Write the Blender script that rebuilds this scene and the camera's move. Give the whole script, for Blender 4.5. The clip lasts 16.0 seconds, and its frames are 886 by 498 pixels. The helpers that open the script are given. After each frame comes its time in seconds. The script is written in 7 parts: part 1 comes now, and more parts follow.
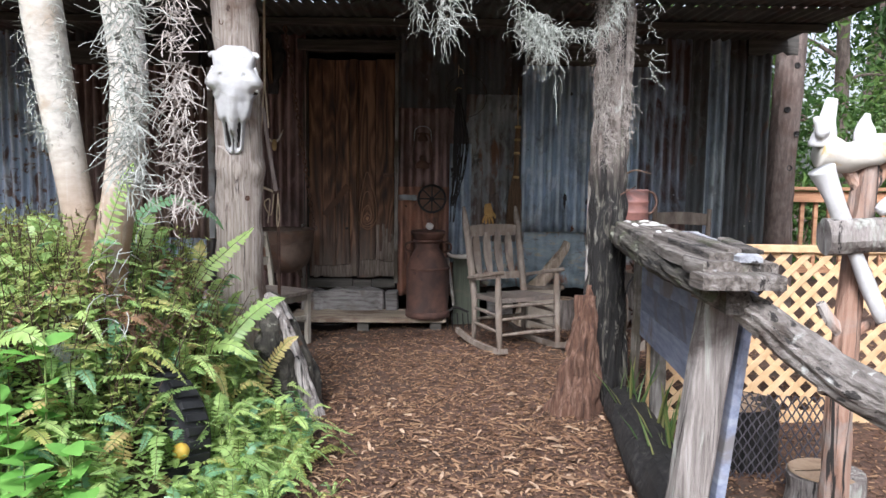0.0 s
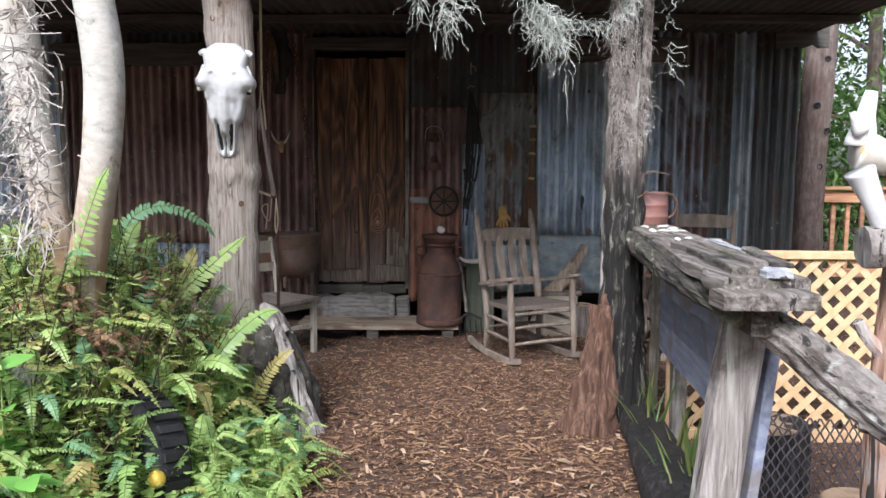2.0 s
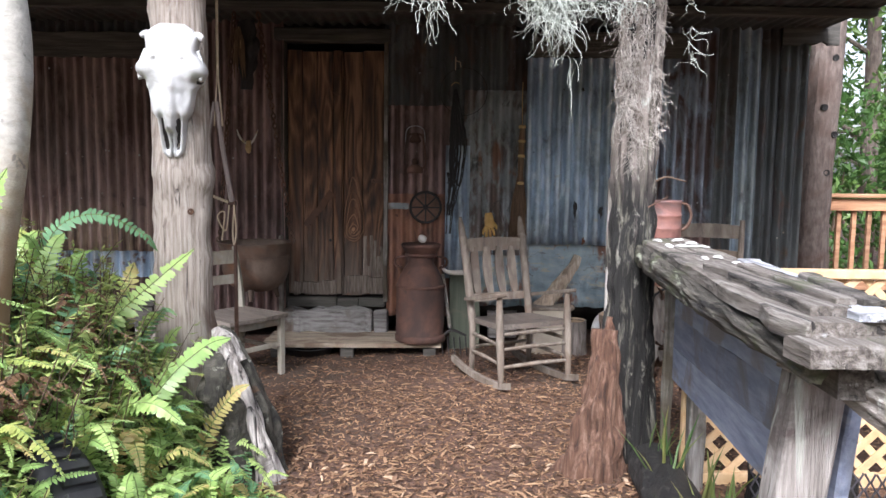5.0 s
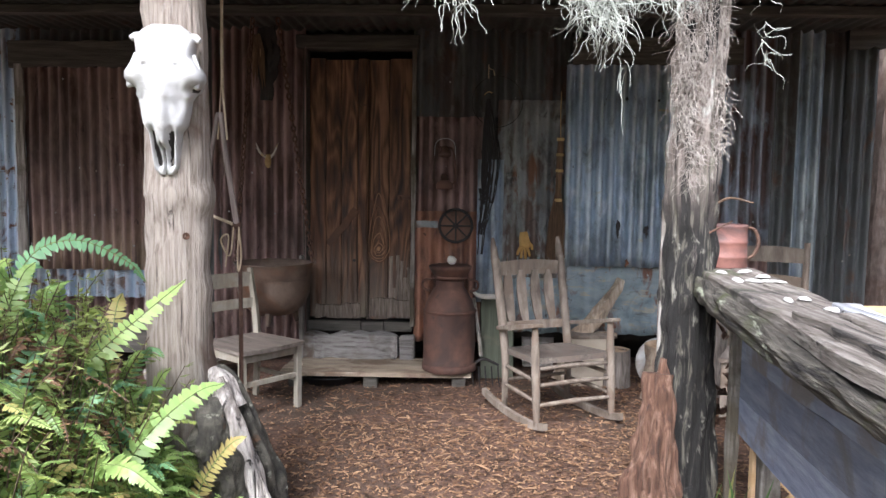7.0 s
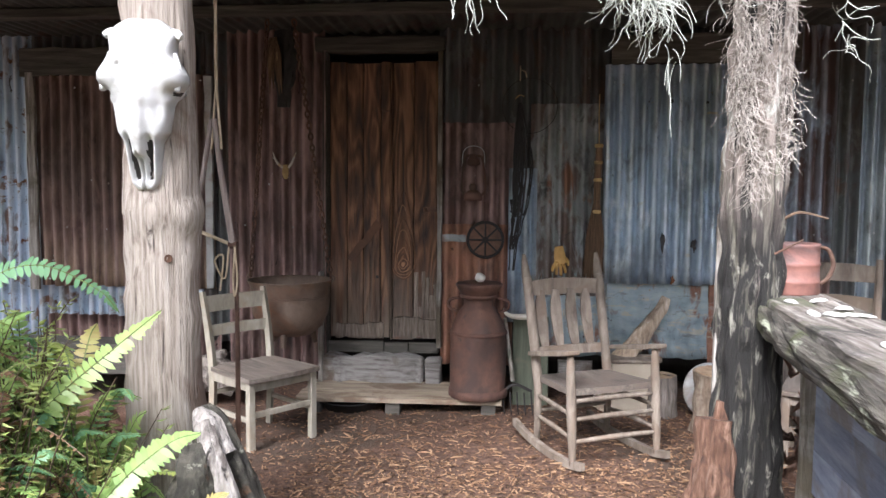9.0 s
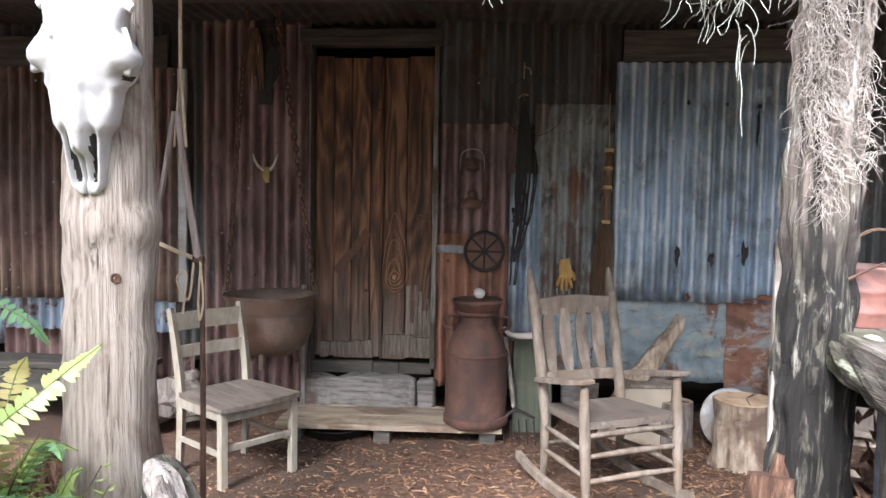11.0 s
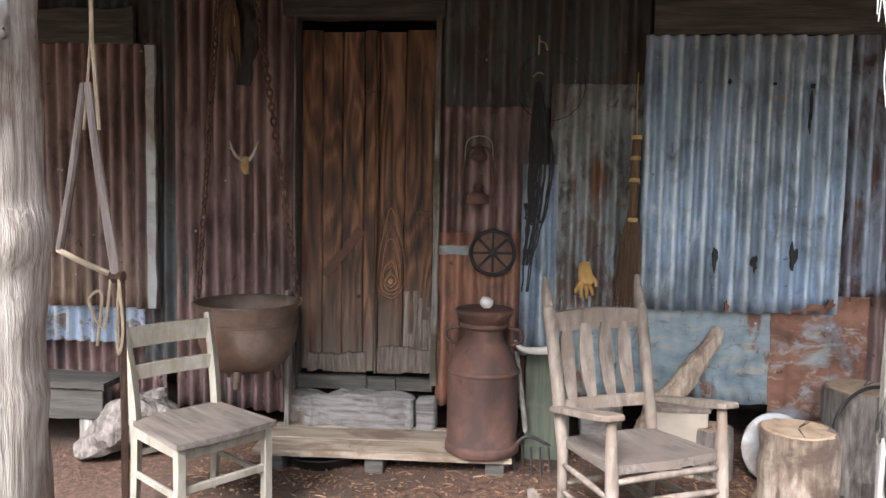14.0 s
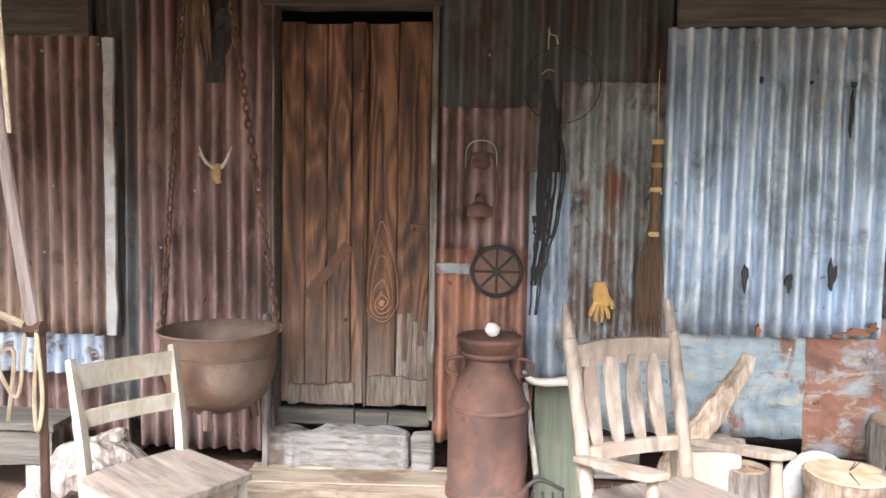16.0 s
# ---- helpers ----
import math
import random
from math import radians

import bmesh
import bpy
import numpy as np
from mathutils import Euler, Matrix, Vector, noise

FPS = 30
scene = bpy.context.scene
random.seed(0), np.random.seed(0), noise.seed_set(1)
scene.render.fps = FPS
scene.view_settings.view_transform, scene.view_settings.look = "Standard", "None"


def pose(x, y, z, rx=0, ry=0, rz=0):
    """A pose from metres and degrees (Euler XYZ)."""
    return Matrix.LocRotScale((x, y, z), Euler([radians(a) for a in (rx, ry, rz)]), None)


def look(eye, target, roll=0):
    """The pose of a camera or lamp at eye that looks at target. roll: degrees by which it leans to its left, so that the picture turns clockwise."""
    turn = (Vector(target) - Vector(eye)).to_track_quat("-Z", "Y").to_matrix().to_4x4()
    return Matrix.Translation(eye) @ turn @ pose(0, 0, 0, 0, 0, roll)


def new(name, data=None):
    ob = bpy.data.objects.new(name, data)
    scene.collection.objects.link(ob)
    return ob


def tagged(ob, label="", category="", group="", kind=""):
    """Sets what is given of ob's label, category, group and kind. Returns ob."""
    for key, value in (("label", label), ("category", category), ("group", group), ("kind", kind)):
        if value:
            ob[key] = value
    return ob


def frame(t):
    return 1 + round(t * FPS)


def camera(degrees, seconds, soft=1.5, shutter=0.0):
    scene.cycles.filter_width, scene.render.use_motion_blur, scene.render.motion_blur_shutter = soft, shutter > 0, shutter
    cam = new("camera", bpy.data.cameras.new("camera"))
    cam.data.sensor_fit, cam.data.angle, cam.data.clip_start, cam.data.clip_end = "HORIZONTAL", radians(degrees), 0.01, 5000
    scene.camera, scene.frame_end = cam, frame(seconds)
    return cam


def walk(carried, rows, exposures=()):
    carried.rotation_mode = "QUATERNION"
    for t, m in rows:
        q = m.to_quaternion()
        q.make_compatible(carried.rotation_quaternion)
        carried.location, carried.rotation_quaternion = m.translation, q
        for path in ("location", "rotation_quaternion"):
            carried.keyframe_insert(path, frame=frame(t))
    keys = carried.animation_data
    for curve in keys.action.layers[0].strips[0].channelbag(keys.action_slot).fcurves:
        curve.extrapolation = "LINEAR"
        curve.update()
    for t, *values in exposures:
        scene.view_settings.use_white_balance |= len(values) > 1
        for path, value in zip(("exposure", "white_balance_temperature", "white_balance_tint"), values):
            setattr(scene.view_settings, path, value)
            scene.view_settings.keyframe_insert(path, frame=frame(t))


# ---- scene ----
cam = camera(61.4, 16.0)
METRES, EYE, TILT, LEAN, TURN = 3.25, 1.33, 0.0, 0.0, -0.4
ROWS = [
    (0.0, 0.0, 0.0, 0.0, 0.07, -5.81, -0.71),
    (0.5, 0.0035, 0.0195, 0.0001, 0.66, -5.72, -0.63),
    (1.0, 0.016, 0.0378, 0.0046, 1.68, -5.88, -0.49),
    (1.5, 0.0281, 0.0562, 0.0059, 2.2, -5.89, -0.31),
    (2.0, 0.0301, 0.0749, 0.0053, 1.85, -5.85, -0.33),
    (2.5, 0.025, 0.096, 0.0061, 1.18, -5.93, -0.42),
    (3.0, 0.0112, 0.1209, 0.0097, 0.17, -6.19, -0.71),
    (3.5, 0.0007, 0.1491, 0.007, -0.62, -6.08, -0.86),
    (4.0, 0.0038, 0.1772, 0.0069, -0.68, -6.02, -0.88),
    (6.5, 0.0421, 0.3358, 0.0129, 2.78, -4.89, -0.65),
    (7.0, 0.0292, 0.3703, 0.0178, 3.06, -4.76, -0.79),
    (7.5, 0.0261, 0.4003, 0.0172, 3.66, -4.33, -0.61),
    (8.0, 0.0291, 0.4305, 0.0166, 4.46, -4.0, -0.5),
    (8.5, 0.0376, 0.4627, 0.0197, 5.36, -3.98, -0.44),
    (9.0, 0.0462, 0.4964, 0.0247, 6.07, -4.17, -0.46),
    (11.5, 0.0102, 0.6624, 0.0296, 4.94, -3.69, -1.08),
    (12.0, 0.0108, 0.6953, 0.0332, 5.7, -3.81, -1.16),
    (12.5, 0.0174, 0.7317, 0.0346, 6.68, -3.87, -1.11),
    (13.0, 0.0243, 0.7592, 0.0327, 7.25, -3.95, -1.02),
    (13.5, 0.0192, 0.7857, 0.0323, 6.67, -4.15, -1.03),
    (14.0, 0.0148, 0.8168, 0.0352, 6.01, -4.51, -1.07),
    (14.5, 0.0059, 0.8505, 0.0383, 5.21, -4.7, -1.01),
    (15.0, -0.0092, 0.8872, 0.0366, 4.48, -4.53, -0.96),
    (15.5, -0.0211, 0.9242, 0.0398, 4.22, -4.34, -0.9),
    (16.0, -0.0282, 0.9589, 0.0462, 4.48, -4.2, -0.97),
]
walk(cam, [(t, pose(0, 0, EYE, TILT, LEAN, TURN) @ pose(METRES * x, METRES * y, METRES * z, 90 + pitch, roll, yaw)) for t, x, y, z, yaw, pitch, roll in ROWS],
     [(0, 0.86, 5850, 15), (4, 1.08, 5850, 15), (6.5, 1.60, 5900, 15), (7, 1.45, 5900, 15), (7.5, 1.68, 5900, 15), (8.5, 1.80, 5950, 15), (9, 1.68, 5950, 15), (11.5, 1.88, 5950, 15), (12.5, 1.88, 5950, 15), (13, 2.0, 5950, 15), (14, 2.22, 5950, 15), (14.5, 2.5, 5950, 15), (15.5, 2.72, 6050, 15), (16, 3.25, 6150, 15)])

# ---- light ----
world = bpy.data.worlds.new("sky")
scene.world = world
world.use_nodes = True
wn, wl = world.node_tree.nodes, world.node_tree.links
sky = wn.new("ShaderNodeTexSky")
sky.sky_type, sky.sun_disc = "NISHITA", False
sky.sun_elevation, sky.sun_rotation, sky.dust_density, sky.air_density = radians(42), radians(196), 4.0, 1.2
pale = wn.new("ShaderNodeHueSaturation")
pale.inputs["Saturation"].default_value = 0.35
wl.new(sky.outputs[0], pale.inputs["Color"])
wl.new(pale.outputs[0], wn["Background"].inputs["Color"])
wn["Background"].inputs["Strength"].default_value = 0.15
sun = new("sun", bpy.data.lights.new("sun", "SUN"))
sun.data.energy, sun.data.angle, sun.data.color = 2.9, radians(22), (1.0, 0.97, 0.92)
sun.matrix_world = look((-4, -11.5, 13.5), (0, 3, 0))


# ---- helpers for meshes ----
def rnd(a, b):
    return random.uniform(a, b)


def mesh_of(name, verts, faces, smooth=False):
    me = bpy.data.meshes.new(name)
    me.from_pydata([tuple(v) for v in verts], [], faces)
    if smooth:
        me.polygons.foreach_set("use_smooth", [True] * len(me.polygons))
    me.update()
    return me


def to_mesh(name, bm, smooth=False):
    if isinstance(bm, bpy.types.Mesh):
        return bm
    me = bpy.data.meshes.new(name)
    bm.normal_update()
    bm.to_mesh(me)
    bm.free()
    if smooth:
        me.polygons.foreach_set("use_smooth", [True] * len(me.polygons))
    return me


def part(name, bm, material, parent, label="", smooth=False, m=None):
    ob = new(name, to_mesh(name, bm, smooth))
    if not ob.data.materials:
        ob.data.materials.append(material)
    ob.parent = parent
    if m is not None:
        ob.matrix_basis = m
    return tagged(ob, label)


def thing(name, m, label, category, group="", kind=""):
    ob = new(name)
    ob.empty_display_size = 0.1
    ob.matrix_basis = m
    return tagged(ob, label, category, group, kind)


def solid(name, bm, material, label, category, kind="", m=None, group="", smooth=False):
    ob = new(name, to_mesh(name, bm, smooth))
    if not ob.data.materials:
        ob.data.materials.append(material)
    if m is not None:
        ob.matrix_basis = m
    return tagged(ob, label, category, group, kind)


def box(x0, x1, y0, y1, z0, z1, bevel=0.004, rough=0.0, cuts=0):
    """A bevelled block; rough shifts its corners, cuts split it along its longest side."""
    bm = bmesh.new()
    bmesh.ops.create_cube(bm, size=1)
    bmesh.ops.scale(bm, vec=(x1 - x0, y1 - y0, z1 - z0), verts=bm.verts)
    size = (x1 - x0, y1 - y0, z1 - z0)
    if cuts:
        axis = size.index(max(size))
        edges = [e for e in bm.edges if abs((e.verts[0].co - e.verts[1].co)[axis]) > 0.9 * size[axis]]
        bmesh.ops.subdivide_edges(bm, edges=edges, cuts=cuts)
    if rough:
        for v in bm.verts:
            v.co += Vector((rnd(-1, 1), rnd(-1, 1), rnd(-1, 1))) * rough
    if bevel:
        sharp = [e for e in bm.edges if len(e.link_faces) == 2 and e.calc_face_angle(0) > 0.6]
        bmesh.ops.bevel(bm, geom=sharp, offset=bevel, segments=1, affect="EDGES")
    bmesh.ops.translate(bm, vec=((x0 + x1) / 2, (y0 + y1) / 2, (z0 + z1) / 2), verts=bm.verts)
    return bm


def moved(bm, m):
    bmesh.ops.transform(bm, matrix=m, verts=bm.verts)
    return bm


def joined(*bms):
    out = bmesh.new()
    for b in bms:
        me = bpy.data.meshes.new("tmp")
        b.to_mesh(me)
        b.free()
        out.from_mesh(me)
        bpy.data.meshes.remove(me)
    return out


def tube_data(pts, radii, sides=8, wobble=0.0, flat=1.0, freq=7.0, flutes=0):
    """Verts and faces of a tapered tube along points, capped, with wobbling rings."""
    pts = [Vector(p) for p in pts]
    n = len(pts)
    verts, faces = [], []
    ref = Vector((0.31, 0.87, 0.23)).normalized()
    seed = Vector((pts[0].x * 3 + 5, pts[0].y * 3, pts[0].z))
    for i, p in enumerate(pts):
        d = (pts[min(i + 1, n - 1)] - pts[max(i - 1, 0)]).normalized()
        a = d.cross(ref)
        if a.length < 0.05:
            a = d.cross(Vector((1, 0, 0)))
        a.normalize()
        b = d.cross(a)
        for k in range(sides):
            w = 2 * math.pi * k / sides
            o = a * math.cos(w) + b * math.sin(w) * flat
            r = radii[i]
            if wobble:
                r *= 1 + wobble * noise.noise(seed + Vector((math.cos(w) * 1.7, math.sin(w) * 1.7, 0)) + p * freq)
            if flutes:
                r *= 1 + 0.13 * abs(math.sin(flutes * 0.5 * w + 2.5 * noise.noise(seed + p * 3))) - 0.06
            verts.append(p + o * r)
    for i in range(n - 1):
        for k in range(sides):
            k2 = (k + 1) % sides
            faces.append((i * sides + k, i * sides + k2, (i + 1) * sides + k2, (i + 1) * sides + k))
    faces.append(tuple(reversed(range(sides))))
    faces.append(tuple(range((n - 1) * sides, n * sides)))
    return verts, faces


def tube(pts, radii, sides=8, wobble=0.0, flat=1.0, freq=7.0, flutes=0):
    if not hasattr(radii, "__len__"):
        radii = [radii] * len(pts)
    bm = bmesh.new()
    verts, faces = tube_data(pts, radii, sides, wobble, flat, freq, flutes)
    vs = [bm.verts.new(v) for v in verts]
    for f in faces:
        bm.faces.new([vs[i] for i in f])
    bmesh.ops.recalc_face_normals(bm, faces=bm.faces)
    return bm


def bent(points, steps):
    """A smooth line through points (Catmull-Rom)."""
    p = [Vector(q) for q in points]
    p = [p[0] * 2 - p[1]] + p + [p[-1] * 2 - p[-2]]
    out = []
    for i in range(1, len(p) - 2):
        for s in range(steps):
            t = s / steps
            out.append(0.5 * (2 * p[i] + (p[i + 1] - p[i - 1]) * t + (2 * p[i - 1] - 5 * p[i] + 4 * p[i + 1] - p[i + 2]) * t * t
                              + (3 * p[i] - p[i - 1] - 3 * p[i + 1] + p[i + 2]) * t ** 3))
    out.append(p[-2])
    return out


def lerp_list(vals, n):
    return [float(v) for v in np.interp(np.linspace(0, len(vals) - 1, n), range(len(vals)), vals)]


def log(points, radii, steps=6, sides=16, wobble=0.18, freq=7.0, flat=1.0, flutes=0):
    line = bent(points, steps)
    return tube(line, lerp_list(radii, len(line)), sides, wobble, flat, freq, flutes)


def lathe(profile, segs=24):
    bm = bmesh.new()
    rings = []
    for r, z in profile:
        rings.append([bm.verts.new((r * math.cos(2 * math.pi * k / segs), r * math.sin(2 * math.pi * k / segs), z)) for k in range(segs)])
    for a, b in zip(rings, rings[1:]):
        for k in range(segs):
            bm.faces.new((a[k], a[(k + 1) % segs], b[(k + 1) % segs], b[k]))
    bm.faces.new(list(reversed(rings[0])))
    bm.faces.new(rings[-1])
    return bm


def plank(length, width, thick, seed=0, ragged=0.006, n=10):
    """A worn board along x with uneven long edges, its middle at the origin."""
    r = random.Random(seed)
    verts, faces = [], []
    top = r.uniform(-ragged, ragged)
    for i in range(n + 1):
        x = length * (i / n - 0.5)
        a, b = -width / 2 + r.uniform(-ragged, ragged), width / 2 + r.uniform(-ragged, ragged)
        w = r.uniform(-1, 1) * thick * 0.07
        c = thick * 0.18
        verts += [(x, a, -thick / 2), (x, b, -thick / 2), (x, b, thick / 2 - c + w), (x, b - c, thick / 2 + w), (x, a + c, thick / 2 + w), (x, a, thick / 2 - c + w)]
    for i in range(n):
        for k in range(6):
            k2 = (k + 1) % 6
            faces.append((i * 6 + k, i * 6 + k2, i * 6 + 6 + k2, i * 6 + 6 + k))
    faces += [tuple(range(6)), tuple(reversed(range(n * 6, n * 6 + 6)))]
    bm = bmesh.new()
    vs = [bm.verts.new(v) for v in verts]
    for f in faces:
        bm.faces.new([vs[i] for i in f])
    bmesh.ops.recalc_face_normals(bm, faces=bm.faces)
    return bm


# ---- materials ----
def mat(name, cols, scale=6.0, stretch=(1, 1, 1), rough=0.8, bump=0.35, metal=0.0, stain=None, stain_scale=1.6, stain_at=(0.5, 0.62),
        stain_stretch=(1, 1, 1), detail=8.0, rand=0.25, second=None, second_scale=4.0, second_at=(0.55, 0.65), second_stretch=(1, 1, 1), distort=0.3, spread=(0.3, 0.7), layers=(), foot=None, foot_at=(0.40, 0.58), rings=None, over=(), crest=None):
    """A worn surface: a grained base, then stains, a second wear colour and further layers (colour, scale, stretch,
    from-to).
    foot: (colour, low, high), wear along a lower edge; rings: (scale, stretch, count), flat-sawn grain; over: layers on
    top.
    crest: (colour, pitch, amount), light on a sheet's folds painted in as paler metal, patchy with wear along their
    length."""
    m = bpy.data.materials.new(name)
    m.use_nodes = True
    N, K = m.node_tree.nodes, m.node_tree.links
    bsdf = N["Principled BSDF"]
    tc = N.new("ShaderNodeTexCoord")
    info = N.new("ShaderNodeObjectInfo")
    off = N.new("ShaderNodeVectorMath")
    off.operation = "MULTIPLY_ADD"
    K.new(info.outputs["Random"], off.inputs[0])
    off.inputs[1].default_value = (7.3, 3.1, 5.7)
    K.new(tc.outputs["Object"], off.inputs[2])

    def field(sc, st, det, dis=0.0):
        mp = N.new("ShaderNodeMapping")
        mp.inputs["Scale"].default_value = st
        K.new(off.outputs[0], mp.inputs["Vector"])
        nz = N.new("ShaderNodeTexNoise")
        nz.inputs["Scale"].default_value, nz.inputs["Detail"].default_value, nz.inputs["Roughness"].default_value = sc, det, 0.62
        nz.inputs["Distortion"].default_value = dis
        K.new(mp.outputs[0], nz.inputs["Vector"])
        return nz

    def ramp(src, stops):
        rp = N.new("ShaderNodeValToRGB")
        e = rp.color_ramp.elements
        while len(e) < len(stops):
            e.new(0.5)
        for el, (pos, c) in zip(e, stops):
            el.position, el.color = pos, (*c, 1)
        K.new(src, rp.inputs[0])
        return rp

    def mix(fac, a, b):
        mx = N.new("ShaderNodeMixRGB")
        K.new(fac, mx.inputs[0])
        K.new(a, mx.inputs[1])
        mx.inputs[2].default_value = (*b, 1)
        return mx

    base = field(scale, stretch, detail, distort)
    lo, hi = spread
    tone = base.outputs[0]
    if rings:
        heart = field(rings[0], rings[1], 1.5, 0.2)
        turns = N.new("ShaderNodeMath")
        turns.operation = "MULTIPLY"
        K.new(heart.outputs[0], turns.inputs[0])
        turns.inputs[1].default_value = rings[2]
        saw = N.new("ShaderNodeMath")
        saw.operation = "PINGPONG"
        K.new(turns.outputs[0], saw.inputs[0])
        saw.inputs[1].default_value = 1.0
        blend = N.new("ShaderNodeMath")
        blend.operation = "MULTIPLY_ADD"
        K.new(saw.outputs[0], blend.inputs[0])
        blend.inputs[1].default_value = 0.22
        low = N.new("ShaderNodeMath")
        low.operation = "SUBTRACT"
        K.new(tone, low.inputs[0])
        low.inputs[1].default_value = 0.11
        K.new(low.outputs[0], blend.inputs[2])
        tone = blend.outputs[0]
    col = ramp(tone, [(lo + (hi - lo) * i / max(1, len(cols) - 1), c) for i, c in enumerate(cols)]).outputs[0]
    for colour, sc, st, at in ((stain, stain_scale, stain_stretch, stain_at), (second, second_scale, second_stretch, second_at), *layers):
        if colour:
            f = field(sc, st, 7.0, 0.6)
            g = ramp(f.outputs[0], [(at[0], (0, 0, 0)), (at[1], (1, 1, 1))])
            col = mix(g.outputs[0], col, colour).outputs[0]
    # paler crests imitate light catching the folds; noise breaks them up like wear
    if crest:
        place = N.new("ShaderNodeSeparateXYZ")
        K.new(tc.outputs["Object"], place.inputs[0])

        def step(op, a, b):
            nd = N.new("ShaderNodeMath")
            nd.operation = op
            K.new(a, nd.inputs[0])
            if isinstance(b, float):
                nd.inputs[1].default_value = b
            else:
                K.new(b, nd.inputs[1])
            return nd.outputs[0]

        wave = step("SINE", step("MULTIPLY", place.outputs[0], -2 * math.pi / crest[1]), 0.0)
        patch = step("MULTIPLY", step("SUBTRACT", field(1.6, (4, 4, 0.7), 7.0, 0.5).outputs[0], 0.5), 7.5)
        lit_fold = step("ADD", wave, patch)
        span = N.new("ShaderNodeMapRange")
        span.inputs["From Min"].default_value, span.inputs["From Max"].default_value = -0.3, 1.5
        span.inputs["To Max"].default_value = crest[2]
        K.new(lit_fold, span.inputs["Value"])
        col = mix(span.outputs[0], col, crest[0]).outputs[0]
    if foot:
        xyz = N.new("ShaderNodeSeparateXYZ")
        K.new(tc.outputs["Object"], xyz.inputs[0])
        span = N.new("ShaderNodeMapRange")
        span.inputs["From Min"].default_value, span.inputs["From Max"].default_value = foot[2], foot[1]
        K.new(xyz.outputs[2], span.inputs["Value"])
        worn = N.new("ShaderNodeMath")
        worn.operation = "MULTIPLY"
        K.new(span.outputs[0], worn.inputs[0])
        K.new(ramp(field(2.5, (9, 9, 0.5), 6.0).outputs[0], [(foot_at[0], (0, 0, 0)), (foot_at[1], (1, 1, 1))]).outputs[0], worn.inputs[1])
        col = mix(worn.outputs[0], col, foot[0]).outputs[0]
    for colour, sc, st, at in over:
        g = ramp(field(sc, st, 7.0, 0.6).outputs[0], [(at[0], (0, 0, 0)), (at[1], (1, 1, 1))])
        col = mix(g.outputs[0], col, colour).outputs[0]
    if rand:
        val = N.new("ShaderNodeMapRange")
        val.inputs["To Min"].default_value, val.inputs["To Max"].default_value = 1 - rand, 1 + rand
        K.new(info.outputs["Random"], val.inputs["Value"])
        hs = N.new("ShaderNodeHueSaturation")
        K.new(val.outputs[0], hs.inputs["Value"])
        K.new(col, hs.inputs["Color"])
        col = hs.outputs[0]
    K.new(col, bsdf.inputs["Base Color"])
    bsdf.inputs["Metallic"].default_value = metal
    rr = N.new("ShaderNodeMapRange")
    rr.inputs["To Min"].default_value, rr.inputs["To Max"].default_value = max(0.05, rough - 0.15), min(1, rough + 0.15)
    K.new(base.outputs[0], rr.inputs["Value"])
    K.new(rr.outputs[0], bsdf.inputs["Roughness"])
    if bump:
        fine = field(scale * 5, stretch, 4.0)
        add = N.new("ShaderNodeMath")
        add.operation = "MULTIPLY_ADD"
        K.new(fine.outputs[0], add.inputs[0])
        add.inputs[1].default_value = 0.4
        K.new(tone, add.inputs[2])
        bp = N.new("ShaderNodeBump")
        bp.inputs["Strength"].default_value, bp.inputs["Distance"].default_value = bump, 0.02
        K.new(add.outputs[0], bp.inputs["Height"])
        K.new(bp.outputs[0], bsdf.inputs["Normal"])
    return m


def leaf_mat(name, cols, rough=0.45, scale=9.0, glow=0.35):
    """Leaves: colour by object and by leaf, with light passing through."""
    m = bpy.data.materials.new(name)
    m.use_nodes = True
    N, K = m.node_tree.nodes, m.node_tree.links
    bsdf = N["Principled BSDF"]
    info, geo, tc = N.new("ShaderNodeObjectInfo"), N.new("ShaderNodeNewGeometry"), N.new("ShaderNodeTexCoord")
    nz = N.new("ShaderNodeTexNoise")
    nz.inputs["Scale"].default_value = scale
    K.new(tc.outputs["Object"], nz.inputs["Vector"])
    a = N.new("ShaderNodeMath")
    a.operation = "MULTIPLY_ADD"
    K.new(geo.outputs["Random Per Island"], a.inputs[0])
    a.inputs[1].default_value = 0.35
    K.new(info.outputs["Random"], a.inputs[2])
    b = N.new("ShaderNodeMath")
    b.operation = "MULTIPLY_ADD"
    K.new(nz.outputs[0], b.inputs[0])
    b.inputs[1].default_value = 0.4
    K.new(a.outputs[0], b.inputs[2])
    c = N.new("ShaderNodeMath")
    c.operation = "DIVIDE"
    K.new(b.outputs[0], c.inputs[0])
    c.inputs[1].default_value = 1.75
    rp = N.new("ShaderNodeValToRGB")
    e = rp.color_ramp.elements
    while len(e) < len(cols):
        e.new(0.5)
    for i, (el, k) in enumerate(zip(e, cols)):
        el.position, el.color = i / (len(cols) - 1), (*k, 1)
    K.new(c.outputs[0], rp.inputs[0])
    K.new(rp.outputs[0], bsdf.inputs["Base Color"])
    bsdf.inputs["Roughness"].default_value = rough
    tr = N.new("ShaderNodeBsdfTranslucent")
    K.new(rp.outputs[0], tr.inputs["Color"])
    mx = N.new("ShaderNodeMixShader")
    mx.inputs[0].default_value = glow
    K.new(bsdf.outputs[0], mx.inputs[1])
    K.new(tr.outputs[0], mx.inputs[2])
    K.new(mx.outputs[0], N["Material Output"].inputs["Surface"])
    return m


